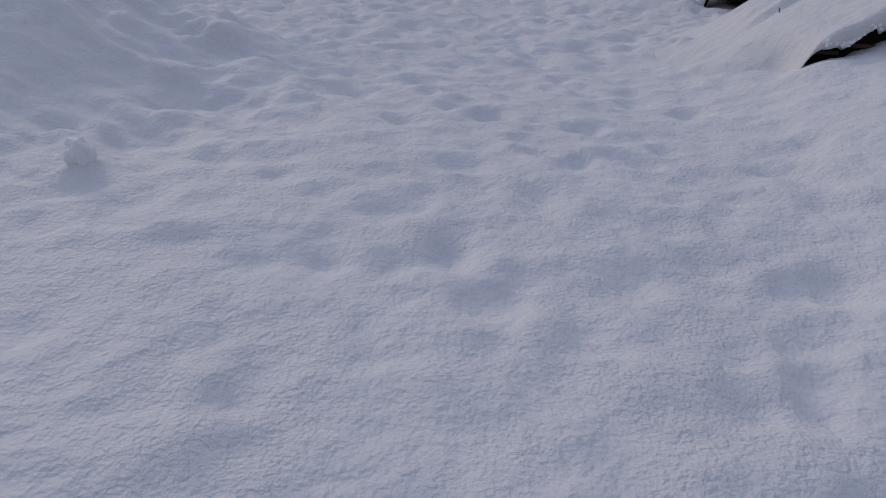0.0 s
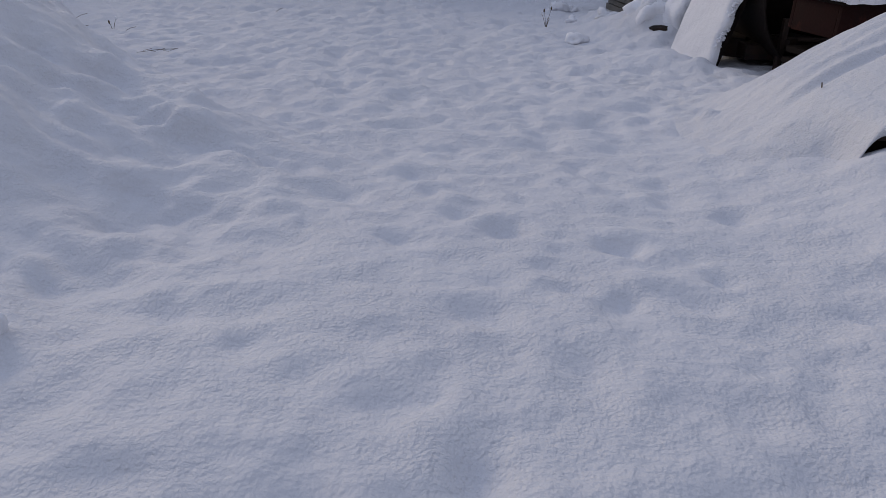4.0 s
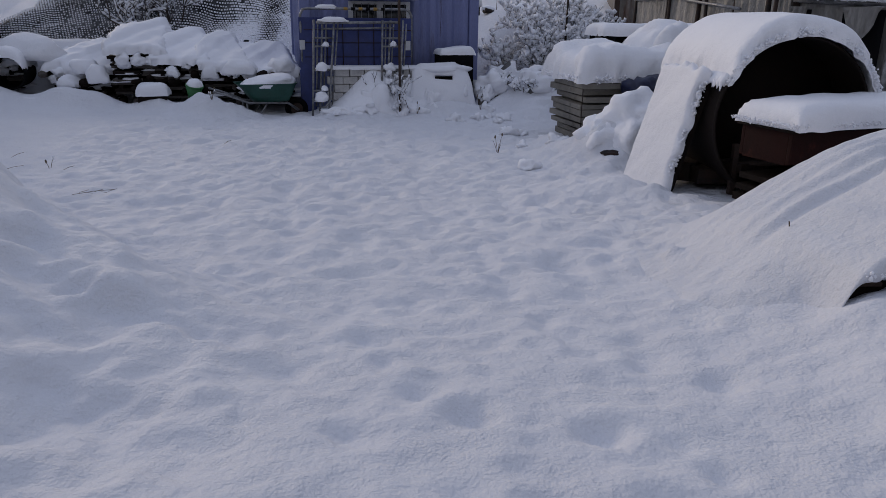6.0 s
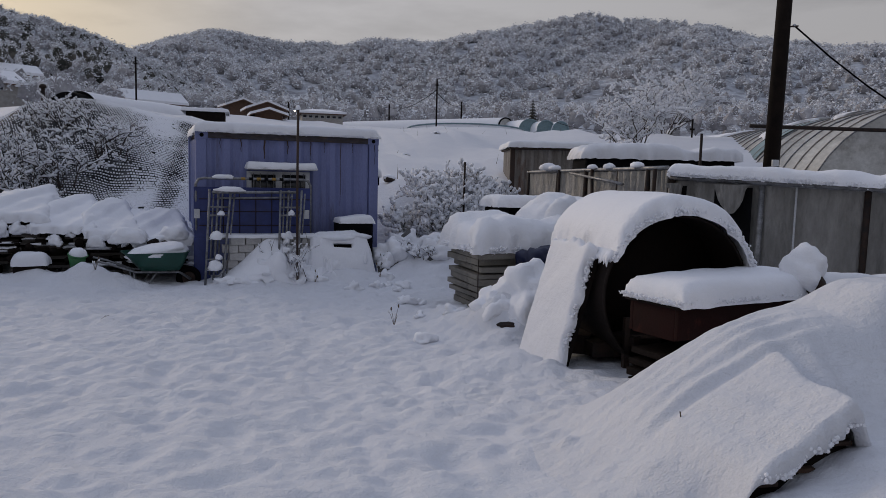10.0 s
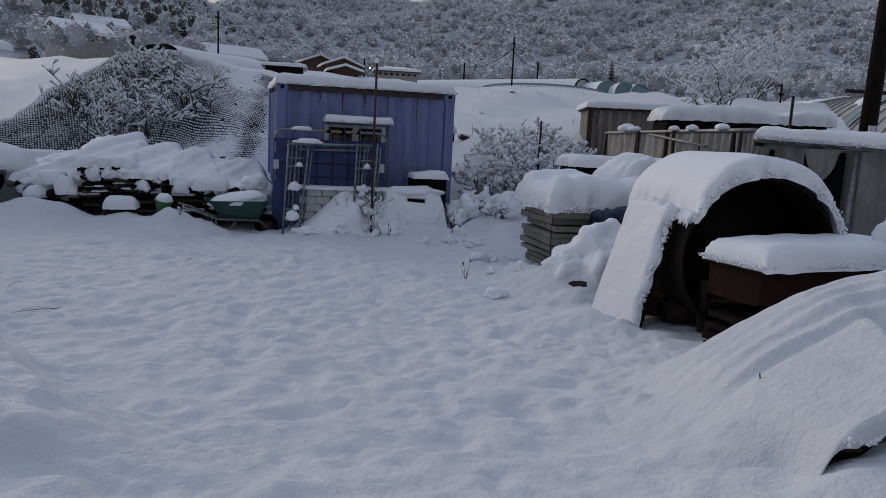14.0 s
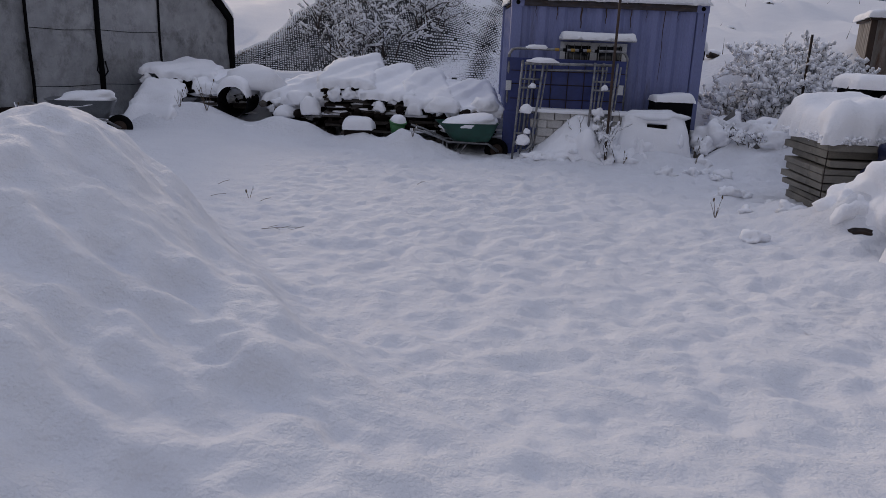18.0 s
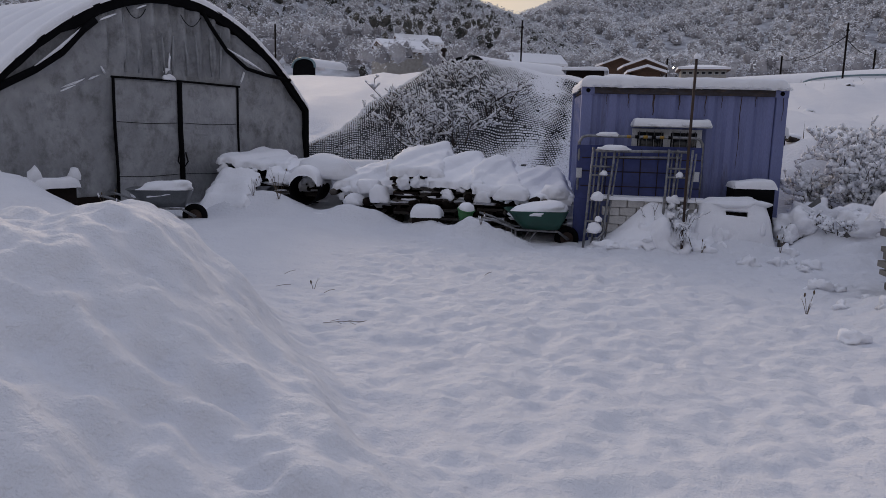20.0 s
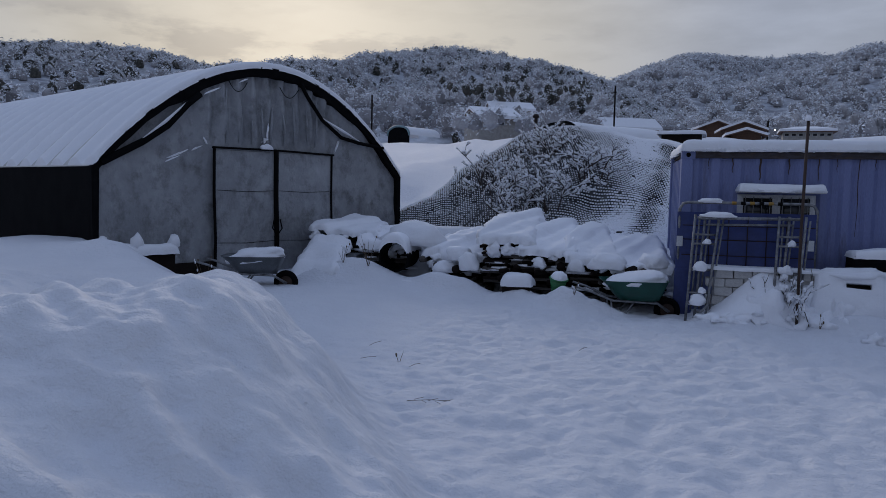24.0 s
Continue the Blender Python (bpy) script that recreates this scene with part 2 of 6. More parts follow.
PINE = material("pine_needles", (0.06, 0.062, 0.055), 0.9, second=(0.13, 0.12, 0.105), scale=1.2, contrast=(0.45, 0.6), bump=0.2, bump_scale=2.0, island=0.5, sheen=0.1)
HILL = material("wooded_hill_floor", (0.55, 0.57, 0.61), 0.95, second=(0.3, 0.3, 0.32), scale=0.12, contrast=(0.42, 0.62), bump=0.6, bump_scale=0.3, bump_dist=1.5, sheen=0.1)
HOUSE_WALL = material("house_wall", (0.42, 0.40, 0.37), 0.85, bump=0.2)
BROWN_WALL = material("brown_house_wall", (0.13, 0.075, 0.05), 0.85, bump=0.2)
GREY_WALL = material("shed_sheet", (0.30, 0.28, 0.26), 0.7, second=(0.17, 0.145, 0.125), scale=3.0, third=(0.12, 0.06, 0.035), third_scale=2.0, third_range=(0.58, 0.7), stretch=(1, 1, 0.3), bump=0.2)
TUNNEL_FILM = material("tunnel_film", (0.52, 0.515, 0.49), 0.4, second=(0.36, 0.35, 0.325), scale=0.9, third=(0.22, 0.205, 0.18), third_scale=1.1, third_range=(0.5, 0.7), stretch=(1.0, 0.35, 1.0), bump=0.3, bump_scale=6)
TEAL_FILM = material("teal_film", (0.20, 0.30, 0.33), 0.4, bump=0.2)
GLASS_DARK = material("window_pane", (0.02, 0.022, 0.026), 0.08, bump=0.02)


# ---- numpy noise for terrain ----
def vnoise(x, y, seed=0):
    """Smooth value noise in -1..1 over arrays."""
    x, y = np.asarray(x, float), np.asarray(y, float)
    xi, yi = np.floor(x), np.floor(y)
    fx, fy = x - xi, y - yi
    fx, fy = fx * fx * fx * (fx * (fx * 6 - 15) + 10), fy * fy * fy * (fy * (fy * 6 - 15) + 10)

    def h(a, b):
        v = np.sin(a * 127.1 + b * 311.7 + seed * 74.7) * 43758.5453
        return (v - np.floor(v)) * 2 - 1

    top = h(xi, yi) * (1 - fx) + h(xi + 1, yi) * fx
    low = h(xi, yi + 1) * (1 - fx) + h(xi + 1, yi + 1) * fx
    return top * (1 - fy) + low * fy


def fbm(x, y, octaves=4, seed=0, gain=0.5):
    out, amp = 0, 1.0
    for k in range(octaves):
        out = out + amp * vnoise(x * 2**k + 13.7 * k, y * 2**k - 7.3 * k, seed + k)
        amp *= gain
    return out


def smooth(a, b, v):
    t = np.clip((np.asarray(v, float) - a) / (b - a), 0, 1)
    return t * t * (3 - 2 * t)


# ---- mesh helpers ----
def part(name, bm, mat, parent=None, label="", flat=False):
    """Links a bmesh (or a ready mesh) as one mesh object, under a thing or a part."""
    if isinstance(bm, bpy.types.Mesh):
        me = bm
    else:
        me = bpy.data.meshes.new(name)
        bm.to_mesh(me)
        bm.free()
    if not flat:
        me.shade_smooth()
    if not me.materials:
        me.materials.append(mat)
    ob = new(name, me)
    ob.parent = parent
    if label:
        ob["label"] = label
    return ob


def thing(name, m, label, category, group="", kind=""):
    ob = new(name)
    ob.matrix_basis = m
    ob.empty_display_size = 0.2
    return tagged(ob, label, category, group, kind)


def add_box(bm, lo, hi, m=None, bevel=0.0):
    lo, hi = Vector(lo), Vector(hi)
    vs = [bm.verts.new(Vector((x, y, z))) for x in (lo.x, hi.x) for y in (lo.y, hi.y) for z in (lo.z, hi.z)]
    fs = [bm.faces.new([vs[i] for i in f]) for f in ((0, 1, 3, 2), (4, 6, 7, 5), (0, 4, 5, 1), (2, 3, 7, 6), (0, 2, 6, 4), (1, 5, 7, 3))]
    if bevel:
        bmesh.ops.bevel(bm, geom=list({e for f in fs for e in f.edges}), offset=bevel, segments=2, affect="EDGES", profile=0.7)
    if m is not None:
        bmesh.ops.transform(bm, matrix=m, verts=list({v for v in bm.verts if v.is_valid} if bevel else vs))
    return bm


def box(lo, hi, bevel=0.0, m=None):
    return add_box(bmesh.new(), lo, hi, m, bevel)


def add_tube(bm, points, radius, sides=6, radii=None):
    """A tube along a line of points, capped."""
    points = [Vector(p) for p in points]
    rings, side = [], None
    for i, p in enumerate(points):
        way = (points[min(i + 1, len(points) - 1)] - points[max(i - 1, 0)]).normalized()
        side = way.orthogonal().normalized() if side is None else (side - way * side.dot(way)).normalized()
        up, r = way.cross(side), radii[i] if radii else radius
        rings.append([bm.verts.new(p + r * (math.cos(a) * side + math.sin(a) * up)) for a in (2 * math.pi * k / sides for k in range(sides))])
    for a, b in zip(rings, rings[1:]):
        for k in range(sides):
            bm.faces.new((a[k], a[(k + 1) % sides], b[(k + 1) % sides], b[k]))
    bm.faces.new(rings[0][::-1])
    bm.faces.new(rings[-1])
    return bm


def tube(points, radius, sides=8, radii=None):
    return add_tube(bmesh.new(), points, radius, sides, radii)


def grid_mesh(name, P):
    """A mesh from an array of points [rows, columns, 3]."""
    a, b = P.shape[:2]
    idx = np.arange(a * b).reshape(a, b)
    faces = np.stack([idx[:-1, :-1], idx[1:, :-1], idx[1:, 1:], idx[:-1, 1:]], -1).reshape(-1, 4)
    me = bpy.data.meshes.new(name)
    me.from_pydata(P.reshape(-1, 3).tolist(), [], faces.tolist())
    return me


def snow_mesh(surf, A, B, thick, seed=0, step=0.06, rag=0.03, lump=0.22, up=(0, 0, 1)):
    """A layer of snow on surf(a, b), a in 0..A and b in 0..B metres, rounded and ragged at its edges. surf takes arrays and gives [..., 3]."""
    e = min(thick * 0.62, 0.42 * min(A, B))

    def line(L):
        rim = e * (1 - np.cos(np.linspace(0, math.pi / 2, 6)))
        n = max(2, int((L - 2 * e) / step))
        return np.concatenate([rim[:-1], np.linspace(e, L - e, n), (L - rim)[::-1][1:]])

    a, b = line(A), line(B)
    aa, bb = np.meshgrid(a, b, indexing="ij")
    da, db = np.minimum(aa, A - aa), np.minimum(bb, B - bb)

    def prof(d):
        return np.sqrt(np.clip(1 - (1 - np.clip(d / e, 0, 1)) ** 2, 0, 1))

    pr = np.minimum(prof(da), prof(db)) * (0.6 + 0.4 * np.maximum(prof(da), prof(db)))
    base = surf(aa, bb)
    s = seed * 17.3
    th = thick * pr * (1 + lump * vnoise(base[..., 0] * 2.3 + s, base[..., 1] * 2.3 + base[..., 2] * 2.3, seed) + 0.3 * lump * vnoise(base[..., 0] * 8 + s, base[..., 1] * 8 + base[..., 2] * 8, seed + 3))
    rim = np.exp(-np.minimum(da, db) / (0.5 * e))
    ja = rag * rim * (vnoise(base[..., 0] * 12 + s, base[..., 1] * 12 + base[..., 2] * 5, seed + 1) + 0.6 * vnoise(base[..., 0] * 30 + s, base[..., 1] * 30, seed + 5))
    sa, sb = np.where(da == np.minimum(da, db), np.sign(aa - A / 2), 0), np.where(db == np.minimum(da, db), np.sign(bb - B / 2), 0)
    bulge = 0.16 * thick * np.sin(math.pi * np.clip(np.minimum(da, db) / e, 0, 1)) * rim
    aa2, bb2 = aa + sa * (ja + bulge), bb + sb * (ja + bulge)
    P = surf(aa2, bb2).astype(float) + th[..., None] * np.array(Vector(up).normalized())
    P[..., 2] -= 0.35 * np.abs(ja) * (pr < 0.5)
    return grid_mesh("snow_layer", P)


def flat_surf(origin, ux, uy):
    o, ux, uy = np.array(origin, float), np.array(Vector(ux).normalized()), np.array(Vector(uy).normalized())
    return lambda a, b: o + a[..., None] * ux + b[..., None] * uy


def snow_on(parent, surf, A, B, thick, seed=0, label="", **kw):
    return part("snow_layer", snow_mesh(surf, A, B, thick, seed, **kw), SNOW, parent, label or "fresh white snow lying on top")


def fringe(parent, line, r, seed, spread=0.5, drop=0.3):
    """Small crumbs of snow crusted along the edge of a layer, as one mesh."""
    g = np.random.default_rng(seed)
    line = np.array(line, float)
    seg = np.linalg.norm(np.diff(line, axis=0), axis=1)
    at_ = np.concatenate([[0], np.cumsum(seg)])
    r = 0.28 * r
    n = int(at_[-1] / (0.16 * r))
    q = g.uniform(0, at_[-1], n)
    C = np.stack([np.interp(q, at_, line[:, k]) for k in range(3)], -1) + g.normal(size=(n, 3)) * r * spread * 2.6
    C[:, 2] -= drop * r * g.uniform(0, 1, n)
    bm = bmesh.new()
    bmesh.ops.create_icosphere(bm, subdivisions=1, radius=1)
    v, f = np.array([w.co for w in bm.verts]), np.array([[w.index for w in p.verts] for p in bm.faces])
    bm.free()
    R = r * (0.3 + 1.5 * g.uniform(0, 1, n) ** 2.5)
    P = C[:, None] + v[None] * R[:, None, None] * (1 + 0.25 * g.uniform(-1, 1, (n, len(v), 1)))
    me = bpy.data.meshes.new("snow_crust")
    me.from_pydata(P.reshape(-1, 3).tolist(), [], (f[None] + (np.arange(n) * len(v))[:, None, None]).reshape(-1, 3).tolist())
    ob = part("snow_crust", me, SNOW, parent, "ragged crust along the snow edge")
    ob["kind"] = "stuff"
    return ob


def lump_mesh(rx, ry, rz, seed=0, rough=0.2, sub=3, cut=-0.35):
    """A rounded uneven lump, cut flat underneath."""
    bm = bmesh.new()
    bmesh.ops.create_icosphere(bm, subdivisions=sub, radius=1)
    o = Vector((seed * 3.1, seed * 1.7, 0))
    for v in bm.verts:
        k = 1 + rough * noise.noise(v.co * 1.3 + o) + 0.4 * rough * noise.noise(v.co * 3.5 + o)
        v.co = Vector((v.co.x * rx * k, v.co.y * ry * k, max(v.co.z, cut) * rz * k))
    return bm


# ---- ground: one sheet of snow ----
rng = np.random.default_rng(7)
# drifts against things: x, y, half widths, height
DRIFTS_TANK_SIDE = (
    (2.08, 8.75, 0.36, 0.32, 0.36), (2.52, 8.55, 0.36, 0.36, 0.46), (2.3, 8.62, 0.14, 0.12, 0.14), (2.02, 8.5, 0.12, 0.1, 0.12), (2.36, 8.36, 0.12, 0.1, 0.1), (1.75, 9.55, 0.25, 0.3, 0.14), (1.62, 9.0, 0.3, 0.25, 0.1), (1.95, 8.1, 0.35, 0.25, 0.1),
    (1.88, 7.32, 0.22, 0.3, 0.06), (2.1, 6.95, 0.15, 0.12, 0.08), (1.53, 5.03, 0.06, 0.05, 0.055), (1.55, 7.4, 0.5, 0.6, 0.06), (3.2, 5.3, 0.9, 0.6, 0.2),
    (1.8, 3.68, 0.16, 0.14, 0.05), (2.58, 3.78, 0.36, 0.35, 0.12), (2.05, 7.35, 0.3, 0.4, 0.05),
)
DRIFTS_PLANKS = (
    (-2.9, 12.15, 0.35, 0.25, 0.2), (-6.35, 12.35, 0.65, 0.4, 0.32), (-4.7, 12.5, 0.5, 0.25, 0.12), (-3.75, 12.3, 0.3, 0.2, 0.1), (-1.25, 2.28, 0.06, 0.05, 0.05),
    (-1.38, 2.75, 0.09, 0.07, 0.05), (-5.0, 12.42, 0.35, 0.22, 0.16), (-4.45, 12.35, 0.25, 0.2, 0.14), (-3.55, 12.35, 0.3, 0.2, 0.14), (-2.95, 12.25, 0.3, 0.2, 0.13),
    (-2.4, 12.2, 0.3, 0.2, 0.14), (-6.9, 12.0, 0.5, 0.35, 0.16), (-5.6, 6.9, 0.8, 0.4, 0.1), (-7.8, 8.9, 0.5, 0.3, 0.15),
)
DRIFTS_CONTAINER = (
    (-0.75, 12.75, 0.35, 0.35, 0.3), (-0.35, 12.7, 0.3, 0.3, 0.16), (0.75, 12.7, 0.6, 0.35, 0.2), (1.65, 13.0, 0.3, 0.3, 0.18), (2.3, 13.3, 0.6, 0.5, 0.3),
    (2.0, 12.2, 0.5, 0.4, 0.14), (1.9, 13.35, 0.25, 0.25, 0.25), (2.75, 13.0, 0.3, 0.3, 0.28), (2.2, 12.7, 0.25, 0.2, 0.16),
)
DRIFTS_BANK = (
    (-6.4, 14.1, 0.8, 0.5, 0.75), (-5.2, 14.1, 0.8, 0.5, 0.7), (-4.0, 14.2, 0.8, 0.5, 0.8), (-2.9, 14.3, 0.8, 0.5, 0.75), (-2.0, 14.4, 0.5, 0.5, 0.6),
    (2.3, 17.3, 0.7, 0.7, 0.5), (1.75, 16.2, 0.35, 0.35, 0.35), (4.2, 21, 1.6, 1.0, 0.2), (1.5, 24, 2.5, 1.2, 0.15), (6.0, 30, 4, 1.2, 0.25),
    (0, 33, 5, 1.0, 0.25), (-5.6, 88, 7, 6, 1.25), (-16, 87, 7, 6, 1.2), (1.9, 95, 5, 5, 1.0),
)
BUMPS = DRIFTS_TANK_SIDE + DRIFTS_PLANKS + DRIFTS_CONTAINER + DRIFTS_BANK


def base_height(x, y):
    """The lie of the land without small relief."""
    x, y = np.asarray(x, float), np.asarray(y, float)
    z = np.interp(y, (-6, 0, 2.3, 4, 5.5, 7, 9, 13), (0.2, 0.15, 0.10, 0.0, -0.13, -0.21, -0.20, -0.2))
    z = z + 0.20 * smooth(-2.0, -6.5, x) * smooth(7, 11, y)
    z = z + 0.10 * smooth(1.2, 2.6, x) * smooth(9, 6, y) + 0.20 * smooth(0.9, 2.4, x) * smooth(5.0, 4.0, y)
    for bx, by, rx, ry, h in BUMPS:
        z = z + h * np.exp(-(((x - bx) / rx) ** 2 + ((y - by) / ry) ** 2))
    edge = np.interp(x, (-12, -6, -2, 2, 4, 9), (16.5, 14.9, 15.2, 14.2, 14.0, 13.0))
    d = np.clip(y - edge, 0, None)
    z = z + np.interp(d, (0, 1.2, 4.5, 17, 135, 400, 4000), (0, 0.25, 1.6, 3.4, 10.2, 16, 18))
    # the heap of cleared snow
    d1 = -(x + 1.2) * 0.776 - (y - 4.75) * 0.63
    d2 = -(x + 3.9) * 0.48 - (y - 8.2) * 0.88
    d3 = -(x + 1.0) * 0.81 + (y - 3.6) * 0.58
    wob = 0.16 * vnoise(x * 0.9, y * 0.9, 41)
    z = z + (1.00 - 0.34 * smooth(-3.4, -5.6, x) + 0.08 * vnoise(x * 0.7, y * 0.7, 43)) * smooth(-0.12, 1.35, d1 + wob + 0.10) ** 0.72 * smooth(-0.1, 1.2, d2 + wob) * smooth(-14, -11, x) * smooth(-0.5, 2.8, d3)
    return z


def relief(x, y):
    """Soft drifts and trodden dips under the new snow."""
    near = smooth(40, 14, np.hypot(x, y))
    yard = smooth(-5, -3, x) * smooth(3.5, 2.2, x) * smooth(13.5, 12.3, y)
    z = near * (0.022 * fbm(x * 0.7, y * 0.7, 3, 5) + 0.006 * fbm(x * 3.3, y * 4.0, 2, 9) + 0.003 * vnoise(x * 13, y * 16, 15))
    # terraces and folds of the cleared heap run along its foot
    d1 = -(x + 1.2) * 0.776 - (y - 4.75) * 0.63
    heap = smooth(-0.5, 0.6, d1) * smooth(8.5, 6.5, y) * smooth(-1.1, 0.1, -(x + 1.0) * 0.81 + (y - 3.6) * 0.58)
    along = x * 0.63 - y * 0.776
    warp = 0.5 * vnoise(along * 0.8, d1 * 0.8, 39)
    slope = smooth(2.6, 1.2, d1)
    v = y + 0.25 * x + 0.3 * warp
    z = z + heap * (0.045 * vnoise(along * 1.1, d1 * 1.3, 23) + slope * 0.045 * vnoise(along * 0.75 + 3 * warp, d1 * 4.2 + 2.0 * warp, 29)
                    + 0.055 * vnoise(x * 0.9 + 0.4 * y, v * 3.4, 25) + 0.032 * vnoise(x * 1.7, v * 6.8, 27) + 0.022 * vnoise(along * 3.6 + warp, d1 * 3.0, 33)
                    + 0.022 * vnoise(along * 6.5, d1 * 6.5, 35) + 0.012 * vnoise(along * 13, d1 * 13, 38))
    # trodden snow: soft clods and dents of many sizes
    rough = near * yard * (0.75 + 0.75 * smooth(3.0, 5.5, y))
    z = z + rough * (0.006 * vnoise(x * 2.3, y * 2.9, 61) + 0.009 * vnoise(x * 4.6, y * 5.6, 63) + 0.011 * vnoise(x * 8.5, y * 10, 65) + 0.007 * vnoise(x * 15, y * 17, 67))
    bank = smooth(15.0, 17.5, y) * smooth(60, 35, y)
    z = z + bank * (0.16 * fbm(x * 0.45, y * 0.4, 3, 81) + 0.09 * vnoise(x * 1.5, y * 1.3, 83) + 0.05 * vnoise(x * 3.1, y * 2.7, 85))
    far = smooth(16, 30, y)
    z = z + far * 0.35 * fbm(x * 0.12, y * 0.12, 4, 31) * smooth(300, 100, y)
    return z


def axis(lo, fine_lo, fine_hi, hi, step, growth=1.13):
    mid_ = np.arange(fine_lo, fine_hi + 1e-6, step)
    out, p, s = [], fine_hi, step
    while p < hi:
        s *= growth
        p += s
        out.append(p)
    left, p, s = [], fine_lo, step
    while p > lo:
        s *= growth
        p -= s
        left.append(p)
    return np.concatenate([left[::-1], mid_, out])


gx = axis(-3500, -5.2, 4.2, 3500, 0.031)
gy = np.concatenate([axis(-3000, 0.2, 5.2, 5.3, 0.025), axis(5.4, 5.5, 13.4, 3800, 0.033)])
gy = np.unique(np.round(gy, 4))
GX, GY = np.meshgrid(gx, gy, indexing="ij")
GZ = base_height(GX, GY) + relief(GX, GY)
# dips left by earlier footsteps, in the trodden middle of the yard
random.seed(11)
dips = []
for k in range(1000):
    y = random.uniform(0.6, 12.6)
    x = random.gauss(0.1 - 0.10 * max(0, y - 6), 0.75 + 0.16 * max(0, y - 3))
    if x < -4.5 or x > 2.2:
        continue
    r = random.choice((0.05, 0.06, 0.07, 0.09, 0.12) if y > 4.5 else (0.04, 0.05, 0.06, 0.07))
    dips.append((x, y, r * random.uniform(0.8, 1.2), r * random.uniform(1.0, 1.7), random.uniform(-0.6, 0.6), r * random.uniform(0.10, 0.24) * (0.7 + 0.3 * min(1, max(0, (y - 2.5) / 3.5)))))
for k in range(110):
    x, y, r = random.uniform(-1.7, 1.5), random.uniform(0.9, 4.4), random.uniform(0.045, 0.085)
    dips.append((x, y, r, r * random.uniform(0.9, 1.5), random.uniform(-1.5, 1.5), r * random.uniform(0.22, 0.38)))
for k in range(160):
    x, y = random.uniform(-5.2, -1.0), random.uniform(3.6, 7.6)
    r = random.uniform(0.05, 0.13)
    if -(x + 1.2) * 0.776 - (y - 4.75) * 0.63 > -0.1:
        dips.append((x, y, r * random.uniform(1.2, 2.2), r, random.uniform(-1.2, 0.2), r * random.uniform(0.12, 0.28)))
for x, y, ra, rb, ang, deep in dips:
    i0, i1 = np.searchsorted(gx, (x - 0.7, x + 0.7))
    j0, j1 = np.searchsorted(gy, (y - 0.7, y + 0.7))
    dx, dy = GX[i0:i1, j0:j1] - x, GY[i0:i1, j0:j1] - y
    u, v = dx * math.cos(ang) + dy * math.sin(ang), -dx * math.sin(ang) + dy * math.cos(ang)
    q = (u / ra) ** 2 + (v / rb) ** 2
    GZ[i0:i1, j0:j1] += -deep * np.exp(-q**1.5) + 0.14 * deep * np.exp(-((np.sqrt(q) - 1.7) ** 2) * 2.2)
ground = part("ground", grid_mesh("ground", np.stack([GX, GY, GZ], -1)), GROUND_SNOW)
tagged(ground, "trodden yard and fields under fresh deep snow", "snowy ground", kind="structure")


def gz(x, y):
    return float(base_height(x, y) + relief(np.array(x), np.array(y)))


# ---- wooded hills ----
EYE_Z = 1.45


def ico(sub):
    bm = bmesh.new()
    bmesh.ops.create_icosphere(bm, subdivisions=sub, radius=1)
    v, f = np.array([w.co for w in bm.verts]), np.array([[w.index for w in q.verts] for q in bm.faces])
    bm.free()
    return v, f


ICO1 = ico(1)


def crowns(name, centres, radii, core_mat, n=40, size=0.15, tall=1.1, cover=0.75, core=0.62):
    """Many winter crowns in one mesh: a jagged heap of twigs, dusted all over its upper side with slips of snow."""
    v, f = ICO1
    m = len(centres)
    k = core * (1 + 0.4 * rng.uniform(-1, 1, (m, len(v), 1)))
    squat = np.array((1, 1, tall))
    core = centres[:, None] + v[None] * squat * k * radii[:, None, None]
    d = rng.normal(size=(m, n, 3))
    d /= np.linalg.norm(d, axis=-1, keepdims=True)
    low = (d[..., 2] < 0) & (rng.uniform(size=(m, n)) < cover)
    d[..., 2] = np.where(low, -d[..., 2], d[..., 2])
    c = centres[:, None] + d * squat * rng.uniform(0.45, 1.0, (m, n, 1)) * radii[:, None, None]
    slips = c[:, :, None] + rng.normal(size=(m, n, 3, 3)) * np.array((1.0, 1.0, 0.75)) * (radii * size)[:, None, None, None]
    core_f = (f[None] + (np.arange(m) * len(v))[:, None, None]).reshape(-1, 3)
    slip_f = np.arange(m * n * 3).reshape(-1, 3) + m * len(v)
    me = bpy.data.meshes.new(name)
    me.from_pydata(np.concatenate([core.reshape(-1, 3), slips.reshape(-1, 3)]).tolist(), [], np.concatenate([core_f, slip_f]).tolist())
    me.materials.append(core_mat)
    me.materials.append(FROST)
    me.polygons.foreach_set("material_index", np.concatenate([np.zeros(len(core_f), np.int32), np.ones(len(slip_f), np.int32)]))
    return part(name, me, core_mat, flat=True)


